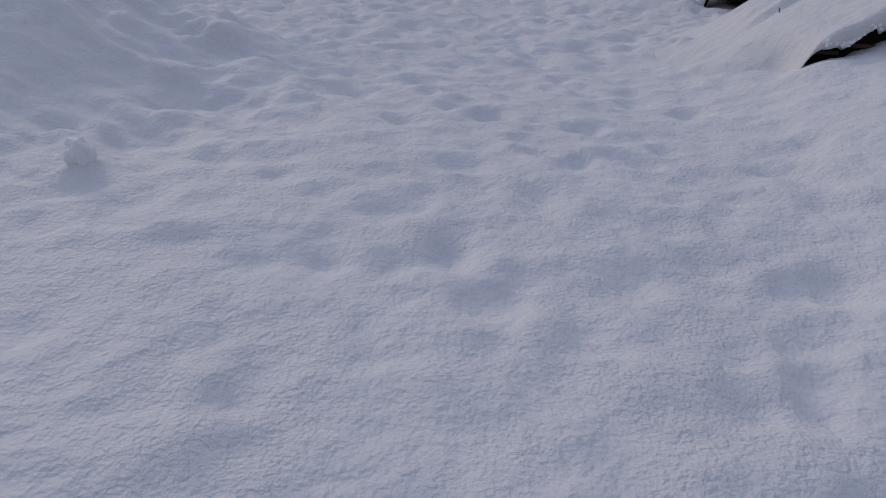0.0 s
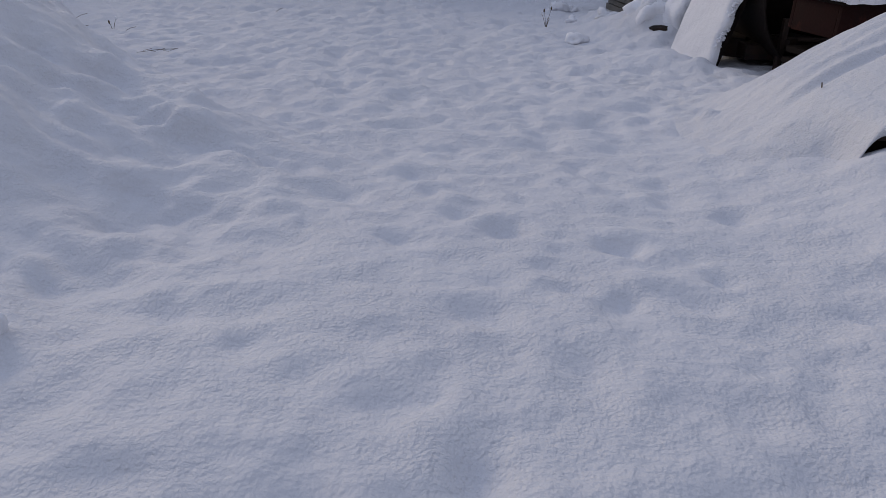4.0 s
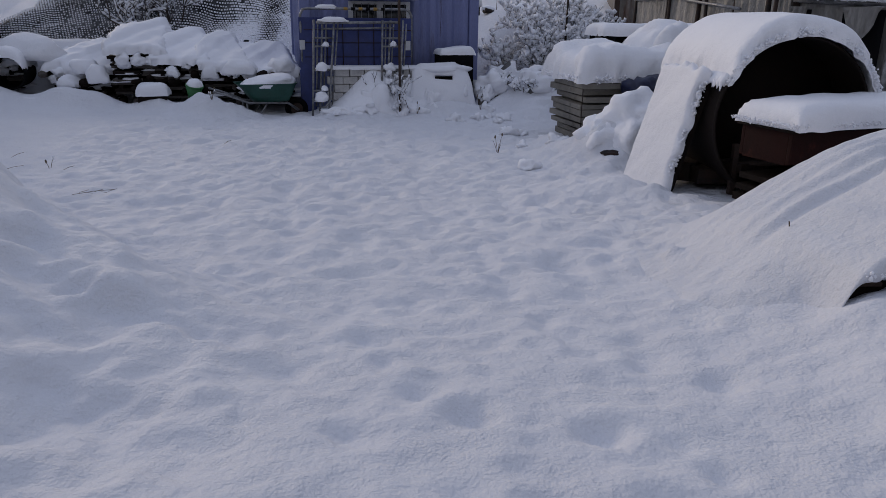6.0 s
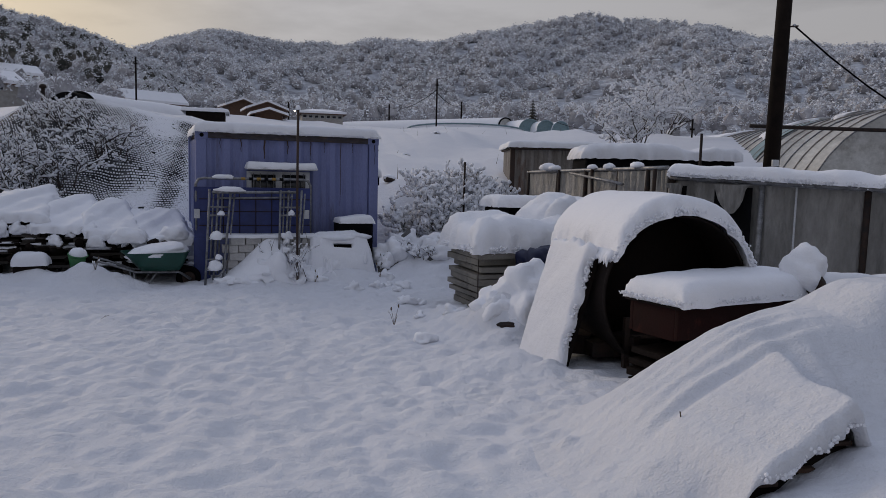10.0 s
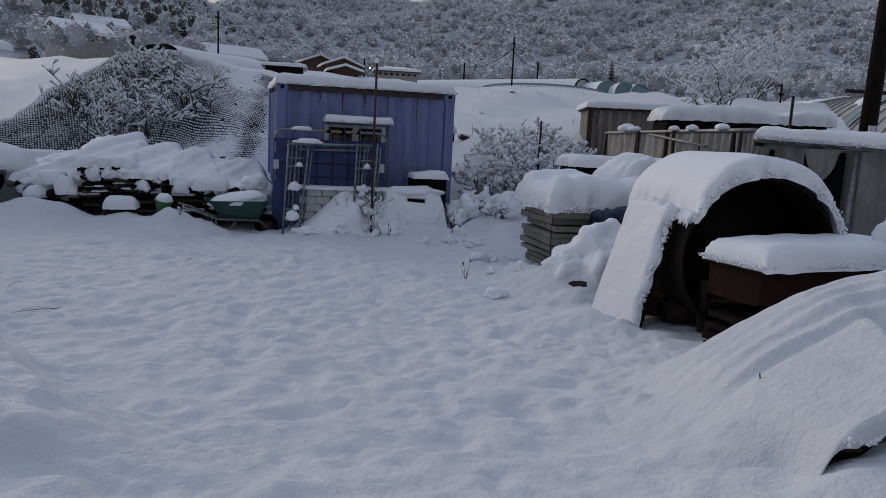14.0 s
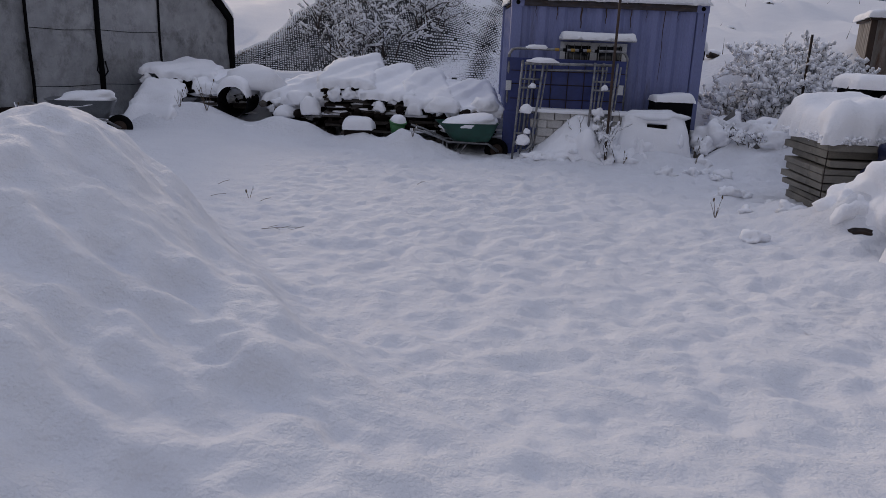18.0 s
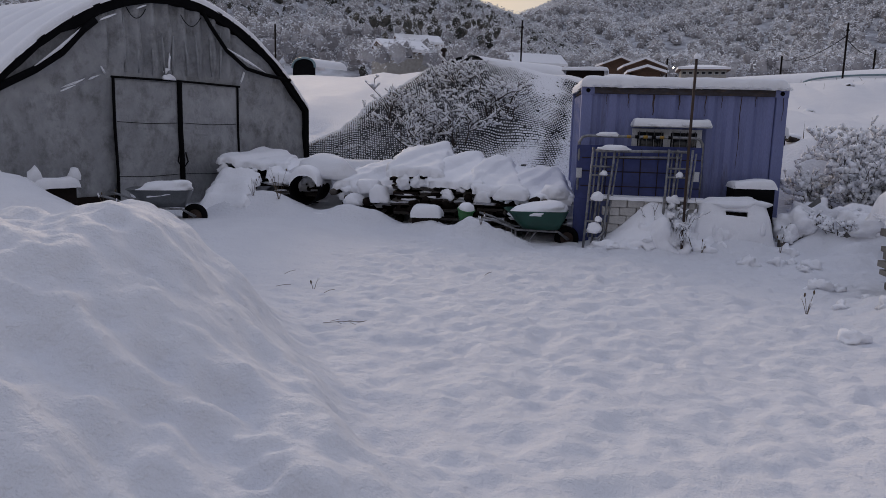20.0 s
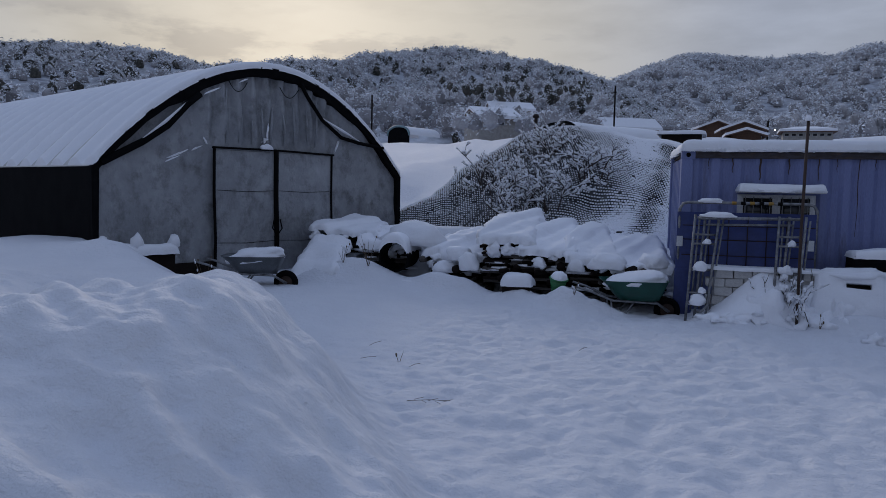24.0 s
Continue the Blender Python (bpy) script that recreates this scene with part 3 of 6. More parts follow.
def hill(name, azimuths, elevations, r0, r1, z0, trees, crown, seed, label, power=1.0):
    az = np.linspace(max(azimuths), min(azimuths), int((max(azimuths) - min(azimuths)) / 0.3) + 2)
    el = np.interp(az, sorted(azimuths), [e for _, e in sorted(zip(azimuths, elevations))])
    rows = 26

    def surface(a, e, s):
        r = r0 + s * (r1 - r0)
        top = EYE_Z + r1 * np.tan(np.radians(e)) - crown * 0.9
        fold = 1 + 0.20 * fbm(a * 0.13 + seed + 1.2 * s, s * 1.6, 4, seed) * np.sin(math.pi * np.clip(s, 0, 1))
        z = z0 + (top - z0) * np.clip(s, 0, 1.0) ** power * fold - (s > 1) * (s - 1) * 60
        return np.stack([-r * np.sin(np.radians(a)), r * np.cos(np.radians(a)), z], -1)

    s = np.linspace(0, 1.25, rows)
    P = surface(az[:, None] + 0 * s, el[:, None] + 0 * s, s[None] + 0 * az[:, None])
    ob = part(name, grid_mesh(name, P), HILL)
    tagged(ob, label, "wooded hill", kind="structure")
    a = rng.uniform(min(azimuths), max(azimuths), trees)
    t = np.sqrt(rng.uniform(0.0, 1.02, trees))
    e = np.interp(a, sorted(azimuths), [x for _, x in sorted(zip(azimuths, elevations))])
    C = surface(a, e, t)
    R = crown * rng.uniform(0.55, 1.15, trees)
    C[:, 2] += R * 0.4
    return C, R


FAR_AZ = (34, 24, 18, 14.4, 12.3, 9.6, 6.6, 4.2, 2.1, -0.8, -4.6, -8.4, -12.7, -15.3, -17.8, -21.6, -23.7, -27.7, -29.6, -33, -35.3, -41, -50, -62)
FAR_EL = (6.0, 6.8, 7.4, 7.8, 8.25, 9.2, 9.95, 9.8, 9.55, 9.65, 9.55, 9.8, 10.3, 11.15, 11.6, 12.2, 11.75, 11.4, 11.2, 10.2, 9.8, 8.8, 8.2, 7.5)
NEAR_AZ = (60, 50, 44, 40, 35.3, 32, 28.5, 24.2, 21.2, 17.7, 14.3, 11.8, 9.0, 6.0, 2.0, -2.0)
NEAR_EL = (3.5, 5.5, 7.6, 8.4, 8.84, 9.4, 10.2, 10.75, 10.4, 9.75, 8.9, 8.1, 6.5, 5.3, 4.3, 3.2)
LEFT_AZ = (80, 70, 62, 55.5, 51, 47.6, 45, 42.3, 38, 33, 28)
LEFT_EL = (8.0, 8.4, 8.8, 9.05, 9.2, 9.5, 9.1, 8.6, 7.4, 6.0, 4.5)
c1, r1_ = hill("hill_far", FAR_AZ, FAR_EL, 330, 820, 14, 9500, 5.0, 3, "long hill of snow-dusted forest under grey sky", 0.85)
c2, r2_ = hill("hill_near", NEAR_AZ, NEAR_EL, 150, 330, 9, 4600, 2.5, 8, "near wooded hill with frosted trees", 0.9)
c3, r3_ = hill("hill_side", LEFT_AZ, LEFT_EL, 170, 420, 9, 3000, 3.2, 12, "wooded hill behind the plastic tunnel", 0.9)
pine = rng.uniform(size=len(c3)) < 0.4
tagged(crowns("side_pines", c3[pine], r3_[pine], PINE, 60, 0.12, 1.2), "dark snowy pines behind the tunnel", "woods", kind="stuff")
tagged(crowns("side_woods", c3[~pine], r3_[~pine], TWIGS, 60, 0.13), "bare winter woods behind the tunnel", "woods", kind="stuff")
tagged(crowns("far_woods", c1, r1_, TWIGS, 80, 0.125), "bare winter woods white with hoar snow", "woods", kind="stuff")
pine = rng.uniform(size=len(c2)) < 0.30
tagged(crowns("near_woods", c2[~pine], r2_[~pine], TWIGS, 90, 0.11), "frosted bare trees on the near slope", "woods", kind="stuff")
tagged(crowns("pine_woods", c2[pine], r2_[pine] * 0.85, PINE, 60, 0.13, 1.4), "dark pines dusted with snow on the slope", "woods", kind="stuff")


# ---- blue container ----
def fr(x, y, z, yaw):
    return Matrix.Translation((x, y, z)) @ Matrix.Rotation(radians(yaw), 4, "Z")


CM = fr(-0.12, 13.5, -0.36, 11)
container = thing("shipping_container", CM, "short blue steel shipping container with rust streaks and a snowy roof", "container")
CW, CD, CH = 1.465, 2.44, 2.43


def corrugated(width, height, depth=0.036, pitch=0.28):
    """A trapezoid-ribbed steel wall in the xz plane, centred on x."""
    xs, k = [], -width / 2
    while k < width / 2 - 1e-6:
        xs += [(k, 0), (k + pitch * 0.30, 0), (k + pitch * 0.5, depth), (k + pitch * 0.8, depth)]
        k += pitch
    xs = [(min(x, width / 2), d) for x, d in xs] + [(width / 2, 0)]
    return grid_mesh("wall", np.array([[(x, d, z) for z in np.linspace(0, height, 3)] for x, d in xs]))


part("front_wall", corrugated(2 * CW - 0.3, CH - 0.24), BLUE_PAINT, container, flat=True).matrix_basis = Matrix.Translation((0, 0.03, 0.13))
side = corrugated(CD - 0.2, CH - 0.2)
part("side_wall", side, BLUE_PAINT, container, flat=True).matrix_basis = pose(-CW + 0.03, CD / 2, 0.1, 0, 0, -90)
part("side_wall", side, BLUE_PAINT, container, flat=True).matrix_basis = pose(CW - 0.03, CD / 2, 0.1, 0, 0, 90)
part("back_wall", box((-CW + 0.1, CD - 0.06, 0.1), (CW - 0.1, CD, CH - 0.1)), BLUE_PAINT, container)
part("roof", box((-CW + 0.05, 0.05, CH - 0.06), (CW - 0.05, CD - 0.05, CH - 0.02)), RUST, container)
post_me = part("corner_post", box((-0.08, 0, 0), (0.08, 0.12, CH - 0.02), 0.012), BLUE_PAINT, container)
post_me.matrix_basis = Matrix.Translation((-CW + 0.08, 0, 0))
for x, y in ((CW - 0.08, 0), (-CW + 0.08, CD - 0.12), (CW - 0.08, CD - 0.12)):
    part("corner_post", post_me.data, BLUE_PAINT, container).matrix_basis = Matrix.Translation((x, y, 0))
for x in (-CW + 0.09, CW - 0.09):
    ob = part("corner_casting", box((-0.095, -0.006, -0.06), (0.095, 0.15, 0.06), 0.01), BLUE_PAINT, container)
    ob.matrix_basis = Matrix.Translation((x, 0, CH - 0.07))
    hole = bmesh.new()
    bmesh.ops.create_cone(hole, cap_ends=True, segments=14, radius1=0.032, radius2=0.032, depth=0.012)
    part("casting_hole", hole, BLACK, ob, "dark oval lashing hole").matrix_basis = pose(0, -0.004, 0.0, 90)
part("top_rail", box((-CW + 0.16, -0.004, CH - 0.115), (CW - 0.16, 0.08, CH - 0.02), 0.008), RUSTY_BLUE, container, "rusted top rail")
part("bottom_rail", box((-CW + 0.16, 0, 0.0), (CW - 0.16, 0.08, 0.14), 0.008), BLUE_PAINT, container)
# rust runs down the wall from the rail
random.seed(5)
for x, l, w in ((-0.42, 0.30, 0.05), (-0.05, 0.22, 0.04), (0.32, 0.30, 0.03), (0.82, 1.05, 0.022), (1.02, 0.16, 0.02), (-0.78, 0.2, 0.03), (1.40, 0.34, 0.02), (0.55, 0.18, 0.02), (-1.1, 0.16, 0.02)):
    on_post = abs(x) > CW - 0.16
    me = grid_mesh("rust_run", np.array([[(x + 0.6 * sx * w * (1 - 0.6 * k / 7) / 2 + 0.006 * math.sin(5 * k + x * 9), (-0.004 if on_post else 0.024), CH - 0.11 - l * k / 7) for sx in (-1, 1)] for k in range(8)]))
    part("rust_run", me, RUST, container, "dark rust streak")
snow_on(container, flat_surf((-CW + 0.0, -0.05, CH - 0.02), (1, 0, 0), (0, 1, 0)), 2 * CW - 0.0, CD + 0.1, 0.17, 1, lump=0.10)
fringe(container, [(-CW - 0.02, -0.05, CH + 0.0), (CW + 0.02, -0.05, CH + 0.0)], 0.022, 501)
# window under a snowy board
win = part("window", box((-0.70, -0.012, 1.280), (0.30, 0.03, 1.820), 0.006), WHITE_PAINT, container, "white aluminium sliding window")
for a, b in ((-0.66, -0.22), (-0.18, 0.26)):
    part("pane", box((a + 0.03, -0.016, 1.340), (b - 0.03, -0.013, 1.770)), GLASS_DARK, win, "dark window pane")
    for k in range(4):
        x = a + 0.06 + k * (b - a - 0.12) / 3
        part("bar", tube([(x, -0.03, 1.320), (x, -0.03, 1.790)], 0.006, 6), GALV, win, "thin security bar")
    part("sash", box((a, -0.02, 1.300), (a + 0.035, -0.013, 1.800), 0.003), WHITE_PAINT, win)
aw = part("window_board", box((-0.72, -0.24, 1.845), (0.38, 0.03, 1.865), 0.004), WHITE_PAINT, container, "thin board over the window")
part("board_snow", snow_mesh(flat_surf((-0.73, -0.25, 1.862), (1, 0, 0), (0, 1, 0)), 1.12, 0.27, 0.105, 3, lump=0.12), SNOW, aw, "snow on the board")
fringe(aw, [(-0.72, -0.25, 1.880), (0.38, -0.25, 1.880)], 0.018, 503)
part("lamp_box", box((CW, 0.25, 1.62), (CW + 0.10, 0.42, 1.78), 0.02), BLACK, container, "small dark box on the end wall")
part("box_snow", lump_mesh(0.10, 0.12, 0.12, 3), SNOW, container).matrix_basis = Matrix.Translation((CW + 0.06, 0.33, 1.80))

# ---- things before the container (in its own axes) ----
BL = Matrix.Translation((-0.12, 13.5, -0.2)) @ Matrix.Rotation(radians(11), 4, "Z")


def at(x, y, z=0.0, yaw=0.0):
    return BL @ pose(x, y, z, 0, 0, yaw)


frame_rack = thing("pipe_frame", at(-0.05, -0.42, -0.09), "bent steel pipe frame hung with a dark blue sheet", "pipe frame")
hoop = [(-1.44, 0, 0.05), (-1.44, 0, 1.54), (-1.40, 0, 1.61), (-1.33, 0, 1.63), (0.17, 0, 1.63), (0.24, 0, 1.61), (0.28, 0, 1.54), (0.28, 0, 0.75)]
part("hoop", tube(hoop, 0.021), GALV, frame_rack)
for k in range(6):
    part("tape", tube([(-0.78 + k * 0.115, 0, 1.63), (-0.72 + k * 0.115, 0, 1.63)], 0.023), YELLOW if k % 2 == 0 else BLACK, frame_rack, "yellow and black warning tape")
for k in range(5):
    part("cage_wire", tube([(-1.05 + k * 0.24, -0.055, 0.70), (-1.05 + k * 0.24, -0.055, 1.46)], 0.007, 5), DARK_STEEL, frame_rack)
for z in (0.92, 1.13, 1.32):
    part("cage_wire", tube([(-1.40, -0.055, z), (0.26, -0.055, z)], 0.007, 5), DARK_STEEL, frame_rack)
sheetP = np.array([[(x, -0.03 + 0.015 * math.sin(z * 15) + 0.01 * math.sin(x * 8 + z), z) for z in np.linspace(0.72, 1.50, 22)] for x in np.linspace(-1.47, 0.27, 30)])
part("sheet", grid_mesh("sheet", sheetP), BLUE_TARP, frame_rack, "dark blue plastic sheet")
part("sheet_flap", box((-1.48, -0.05, 0.02), (-1.24, -0.02, 0.73), 0.01, Matrix()), BLUE_TARP, frame_rack, "hanging blue flap")
for x, z in ((-1.44, 1.10), (0.20, 1.09)):
    part("patch", box((x - 0.03, -0.075, z - 0.07), (x + 0.05, -0.06, z + 0.07), 0.004), WHITE_PAINT, frame_rack, "white plastic patch")
part("rail_snow", lump_mesh(0.16, 0.05, 0.05, 4, 0.4), SNOW, frame_rack).matrix_basis = Matrix.Translation((-1.05, 0, 1.645))
part("sheet_snow", lump_mesh(0.1, 0.05, 0.04, 6, 0.4), SNOW, frame_rack).matrix_basis = Matrix.Translation((0.1, -0.05, 0.74))

blocks = thing("block_stack", at(0, -0.62), "low stack of pale concrete blocks half covered by snow", "block stack")
random.seed(21)
blk = box((-0.112, -0.09, -0.056), (0.112, 0.09, 0.056), 0.008)
blk_me = bpy.data.meshes.new("block")
blk.to_mesh(blk_me)
blk.free()
for row in range(6):
    for k in range(6):
        part("block", blk_me, WHITE_BLOCK, blocks).matrix_basis = pose(-1.02 + k * 0.235 + (row % 2) * 0.1, random.uniform(-0.02, 0.02), 0.02 + row * 0.118, 0, 0, random.uniform(-2, 2))
snow_on(blocks, flat_surf((-1.15, -0.14, 0.66), (1, 0, 0), (0, 1, 0)), 1.45, 0.3, 0.05, 5)
part("front_snow", snow_mesh(lambda a, b: np.stack([-1.1 + a, -0.5 + b, 0.02 + 0.62 * np.clip(b / 0.4, 0, 1) ** 0.8 * np.exp(-((a - 0.72) / 0.5) ** 2)], -1), 1.4, 0.42, 0.05, 8), SNOW, blocks, "drift heaped against the blocks")


def ladder_frame(x_top, x_low, seed):
    """A folding scaffold ladder: three main tubes, thin inner ones, rungs and a bent hook."""
    t = thing("steel_trestle", at(0, -0.75), "grey steel scaffold ladder frame leaning, with snow on its rungs", "scaffold frame", "scaffold frames at the container")
    for k, (a, b) in enumerate(zip(x_top, x_low)):
        y0, y1 = (-0.18, 0.04) if k != 1 else (-0.05, 0.08)
        part("upright", tube([(b, y0, -0.02), ((a + b) / 2, (y0 + y1) / 2, 0.68), (a, y1, 1.38)], 0.017), GALV, t)
        part("inner_tube", tube([(b + 0.07, y0 + 0.14, 0.12), (a + 0.06, y1 + 0.05, 1.33)], 0.012), GALV, t)

    def px(k, z):
        return x_low[k] + (x_top[k] - x_low[k]) * z / 1.38

    for n, z in enumerate((0.22, 0.36, 0.66, 1.0, 1.12)):
        y = -0.18 + 0.16 * z
        part("rung", tube([(px(0, z), y, z), (px(2, z), y + 0.02, z)], 0.014), GALV, t)
        if n != 4:
            r = (0.10, 0.05, 0.085, 0.05)[n]
            part("rung_snow", lump_mesh(r * 1.05, 0.06, r, seed + n, 0.4), SNOW, t).matrix_basis = Matrix.Translation((px(1, z) + 0.05 * (n % 2), y, z + 0.02))
    part("hook", tube([(px(2, 0.5), -0.12, 0.50), (px(2, 0.25), -0.2, 0.22), (px(2, 0.2) - 0.07, -0.22, 0.13), (px(1, 0.2), -0.2, 0.12)], 0.015), GALV, t)
    return t


ladder_frame((-1.31, -1.18, -1.01), (-1.40, -1.28, -1.16), 31)
ladder_frame((-0.28, -0.15, 0.04), (-0.35, -0.25, -0.08), 47)
bar = thing("cross_bar", at(0, -0.70, -0.05), "grey steel cross tube lying on the scaffold frames", "steel tube")
part("tube", tube([(-1.28, 0, 1.385), (-0.02, 0, 1.40)], 0.02), GALV, bar)
part("brace", tube([(-1.18, 0.02, 1.30), (-0.10, 0.02, 1.32)], 0.014), GALV, bar)
part("snow_layer", lump_mesh(0.21, 0.06, 0.05, 9, 0.4), SNOW, bar).matrix_basis = Matrix.Translation((-1.02, 0, 1.42))

pole = thing("iron_pole", Matrix.Translation((0.0, 12.36, -0.25)), "tall thin rusty iron pole standing in the snow", "iron pole")
part("shaft", tube([(0, 0, 0), (-0.01, 0, 1.3), (0.0, 0.01, 2.62)], 0.018, 8), RUST, pole)
part("snow_layer", lump_mesh(0.035, 0.035, 0.05, 2), SNOW, pole).matrix_basis = Matrix.Translation((0, 0, 2.63))

crate = thing("folded_chair", at(0.62, -0.75), "white plastic chair blanketed in snow", "chair")

back = bmesh.new()
cols, rws = 16, 22
grid_v = {}
for i in range(cols + 1):
    for j in range(rws + 1):
        u, v = i / cols, j / rws
        w = 0.42 + 0.14 * (1 - v)
        x = (u * 2 - 1) * w
        y = -0.22 * (1 - v) - 0.05 * math.sin(math.pi * v) + 0.05 * abs(u * 2 - 1) ** 3
        z = -0.02 + 0.70 * v - 0.05 * abs(u * 2 - 1) ** 4 * v
        grid_v[i, j] = back.verts.new((x + 0.012 * noise.noise(Vector((x * 9, z * 9, 1))), y + 0.03 * noise.noise(Vector((x * 6, z * 6, 2))), z))
for i in range(cols):
    for j in range(rws):
        if 6 <= i <= 10 and j in (16, 17):
            continue
        back.faces.new((grid_v[i, j], grid_v[i + 1, j], grid_v[i + 1, j + 1], grid_v[i, j + 1]))
bk = part("backrest", back, SNOW, crate, "snow-plastered backrest with a hand slot")
sol = bk.modifiers.new("thick", "SOLIDIFY")
sol.thickness, sol.offset = 0.06, 1
part("side_drape", lump_mesh(0.36, 0.24, 0.50, 14, 0.35), SNOW, crate, "snow hanging over the side").matrix_basis = Matrix.Translation((-0.40, 0.05, 0.08))
# dark box in the white chair gives the slot its shade
part("seat_shell", box((-0.38, 0.06, 0.0), (0.38, 0.30, 0.62), 0.03), DARK_STEEL, crate, "dark box standing in for the shade behind the slot")
part("top_snow", lump_mesh(0.47, 0.2, 0.11, 17, 0.4, 4), SNOW, crate).matrix_basis = Matrix.Translation((0.0, 0.1, 0.64))
for k, (x, y, z, r, w) in enumerate(((-0.85, -0.98, -0.04, 0.16, 0.34), (-0.45, -0.95, 0.02, 0.24, 0.30), (-0.12, -0.95, 0.0, 0.20, 0.2), (0.22, -0.92, -0.04, 0.15, 0.22), (0.45, -0.86, 0.0, 0.2, 0.12), (1.25, -1.0, -0.03, 0.12, 0.16))):
    t = thing("snow_lump", at(x, y, z), "uneven drift of snow heaped before the container", "snow heap", "drifts before the container")
    part("snow", lump_mesh(w * 1.2, 0.22, r * 1.3, 170 + k, 0.9, 4), SNOW, t)
    for q in range(4):
        part("snow_crumb", lump_mesh(0.05 + 0.02 * (q % 3), 0.05, 0.045, 220 + 4 * k + q, 0.7, 2), SNOW, t).matrix_basis = Matrix.Translation((w * (0.7 * q - 1.0), -0.10 - 0.03 * (q % 2), 0.4 * r * (q % 2) + 0.03))
for k, (x, z, l) in enumerate(((0.46, 0.28, 0.16), (0.56, 0.10, 0.2), (0.72, 0.04, 0.12), (1.02, 0.16, 0.18), (1.10, 0.34, 0.14), (1.06, 0.02, 0.1))):
    part("hanging_snow", lump_mesh(0.035, 0.03, l * 0.6, 400 + k, 0.7, 2, -0.9), SNOW, crate, "tongue of snow hanging from the chair").matrix_basis = Matrix.Translation((x - 0.74, -0.22, z))
bin_ = thing("black_bin", at(0.98, -0.32), "black plastic bin with a cap of snow", "bin")
part("body", box((-0.30, -0.2, 0.0), (0.26, 0.2, 0.86), 0.03), BLACK, bin_)
snow_on(bin_, flat_surf((-0.31, -0.21, 0.86), (1, 0, 0), (0, 1, 0)), 0.58, 0.42, 0.11, 12)
for x, y, rx, rz, s in ((1.55, -0.55, 0.2, 0.40, 3), (1.92, -0.35, 0.26, 0.34, 5), (2.30, -0.6, 0.28, 0.42, 7), (2.62, -0.1, 0.32, 0.46, 8), (1.36, -0.75, 0.09, 0.3, 11), (2.0, 0.2, 0.3, 0.5, 15), (2.95, -0.7, 0.25, 0.3, 16)):
    r = thing("boulder", at(x, y, 0.04), "grey field stone with a round cap of snow", "stone", "stones beside the container")
    part("stone", lump_mesh(rx, rx * 0.9, rz, s, 0.6, 3), ROCK, r)
    part("snow_layer", lump_mesh(rx * 1.2, rx * 1.1, rz * 0.55, s + 2, 0.9, 4), SNOW, r).matrix_basis = Matrix.Translation((0, 0, rz * 0.62))


# ---- plastic tunnel greenhouse ----
GM = fr(-8.28, 12.67, -0.12, 73.7)
tunnel = thing("greenhouse", GM, "grey plastic film tunnel greenhouse with black rim and snowy roof", "greenhouse")
GW, GH, EAVE, GL = 3.1, 3.56, 1.80, 22.0


def arch_z(x):
    return EAVE + (GH - EAVE) * (1 - np.clip(np.abs(x) / GW, 0, 1) ** 2)


ax_ = GW * np.sin(np.linspace(-math.pi / 2, math.pi / 2, 41))
az_ = arch_z(ax_)
outline = [(-GW, 0.0)] + list(zip(ax_, az_)) + [(GW, 0.0)]
rows_ = 26


def hang(x, z):
    """How the end film bellies and pleats."""
    pleat = 0.075 * math.sin(x * 21 + 0.6 * math.sin(z * 2)) * min(1, max(0, (z - 2.1) / 0.5)) * (abs(x) < 1.3)
    return 0.02 + pleat - 0.03 * math.sin(x * 2.3 + z * 1.4) - 0.012 * math.sin(z * 9 + x * 4)


face = np.array([[(x, hang(x, z_ * k / rows_), z_ * k / rows_) for k in range(rows_ + 1)] for x, z_ in [(x, float(arch_z(x))) for x in np.linspace(-GW + 0.03, GW - 0.03, 110)]])
part("end_film", grid_mesh("end_film", face), FILM, tunnel, "grey translucent film end wall")
rim = bmesh.new()
prev = None
for k, (x, z) in enumerate(outline):
    w_in = 0.10 + 0.05 * abs(noise.noise(Vector((x * 2, z * 2, 0)))) + 0.05 * (z > 2.9)
    c = Vector((x, z)) - (Vector((x, z)) - Vector((0, 0.9))).normalized() * w_in
    if z < 0.1:
        c = Vector((x - math.copysign(w_in * 0.7, x), 0))
    ring = [rim.verts.new(p) for p in ((x, -0.09, z), (c.x, -0.08, c.y), (c.x, 0.05, c.y), (x, 0.05, z))]
    if prev:
        for q in range(4):
            rim.faces.new((prev[q], prev[(q + 1) % 4], ring[(q + 1) % 4], ring[q]))
    prev = ring
part("rim", rim, BLACK, tunnel, "black cloth rim round the end arch", flat=True)
part("roof_film", grid_mesh("roof_film", np.array([[(x, y, z) for x, z in zip(ax_, az_)] for y in np.linspace(0.0, GL, 40)])), TUNNEL_FILM, tunnel)
for sx in (-1, 1):
    part("side_sheet", grid_mesh("side_sheet", np.array([[(sx * (GW + 0.012 * math.sin(y * 9 + z * 3)), y, z) for z in (0, EAVE * 0.5, EAVE)] for y in np.linspace(0.0, GL, 60)])), BLACK, tunnel, "black shade cloth side")


def roof_surf(a, b):
    x = GW * 0.99 * np.sin((a / 7.7 - 0.5) * math.pi * 0.985)
    ribs = -0.15 * np.exp(-(((b % 0.62) - 0.31) / 0.15) ** 2) * smooth(0.0, 0.5, b)
    return np.stack([x * 1.005, b - 0.10, arch_z(x) - 0.02 + ribs], -1)


snow_on(tunnel, roof_surf, 7.7, GL, 0.12, 4, lump=0.05, step=0.07, rag=0.02)
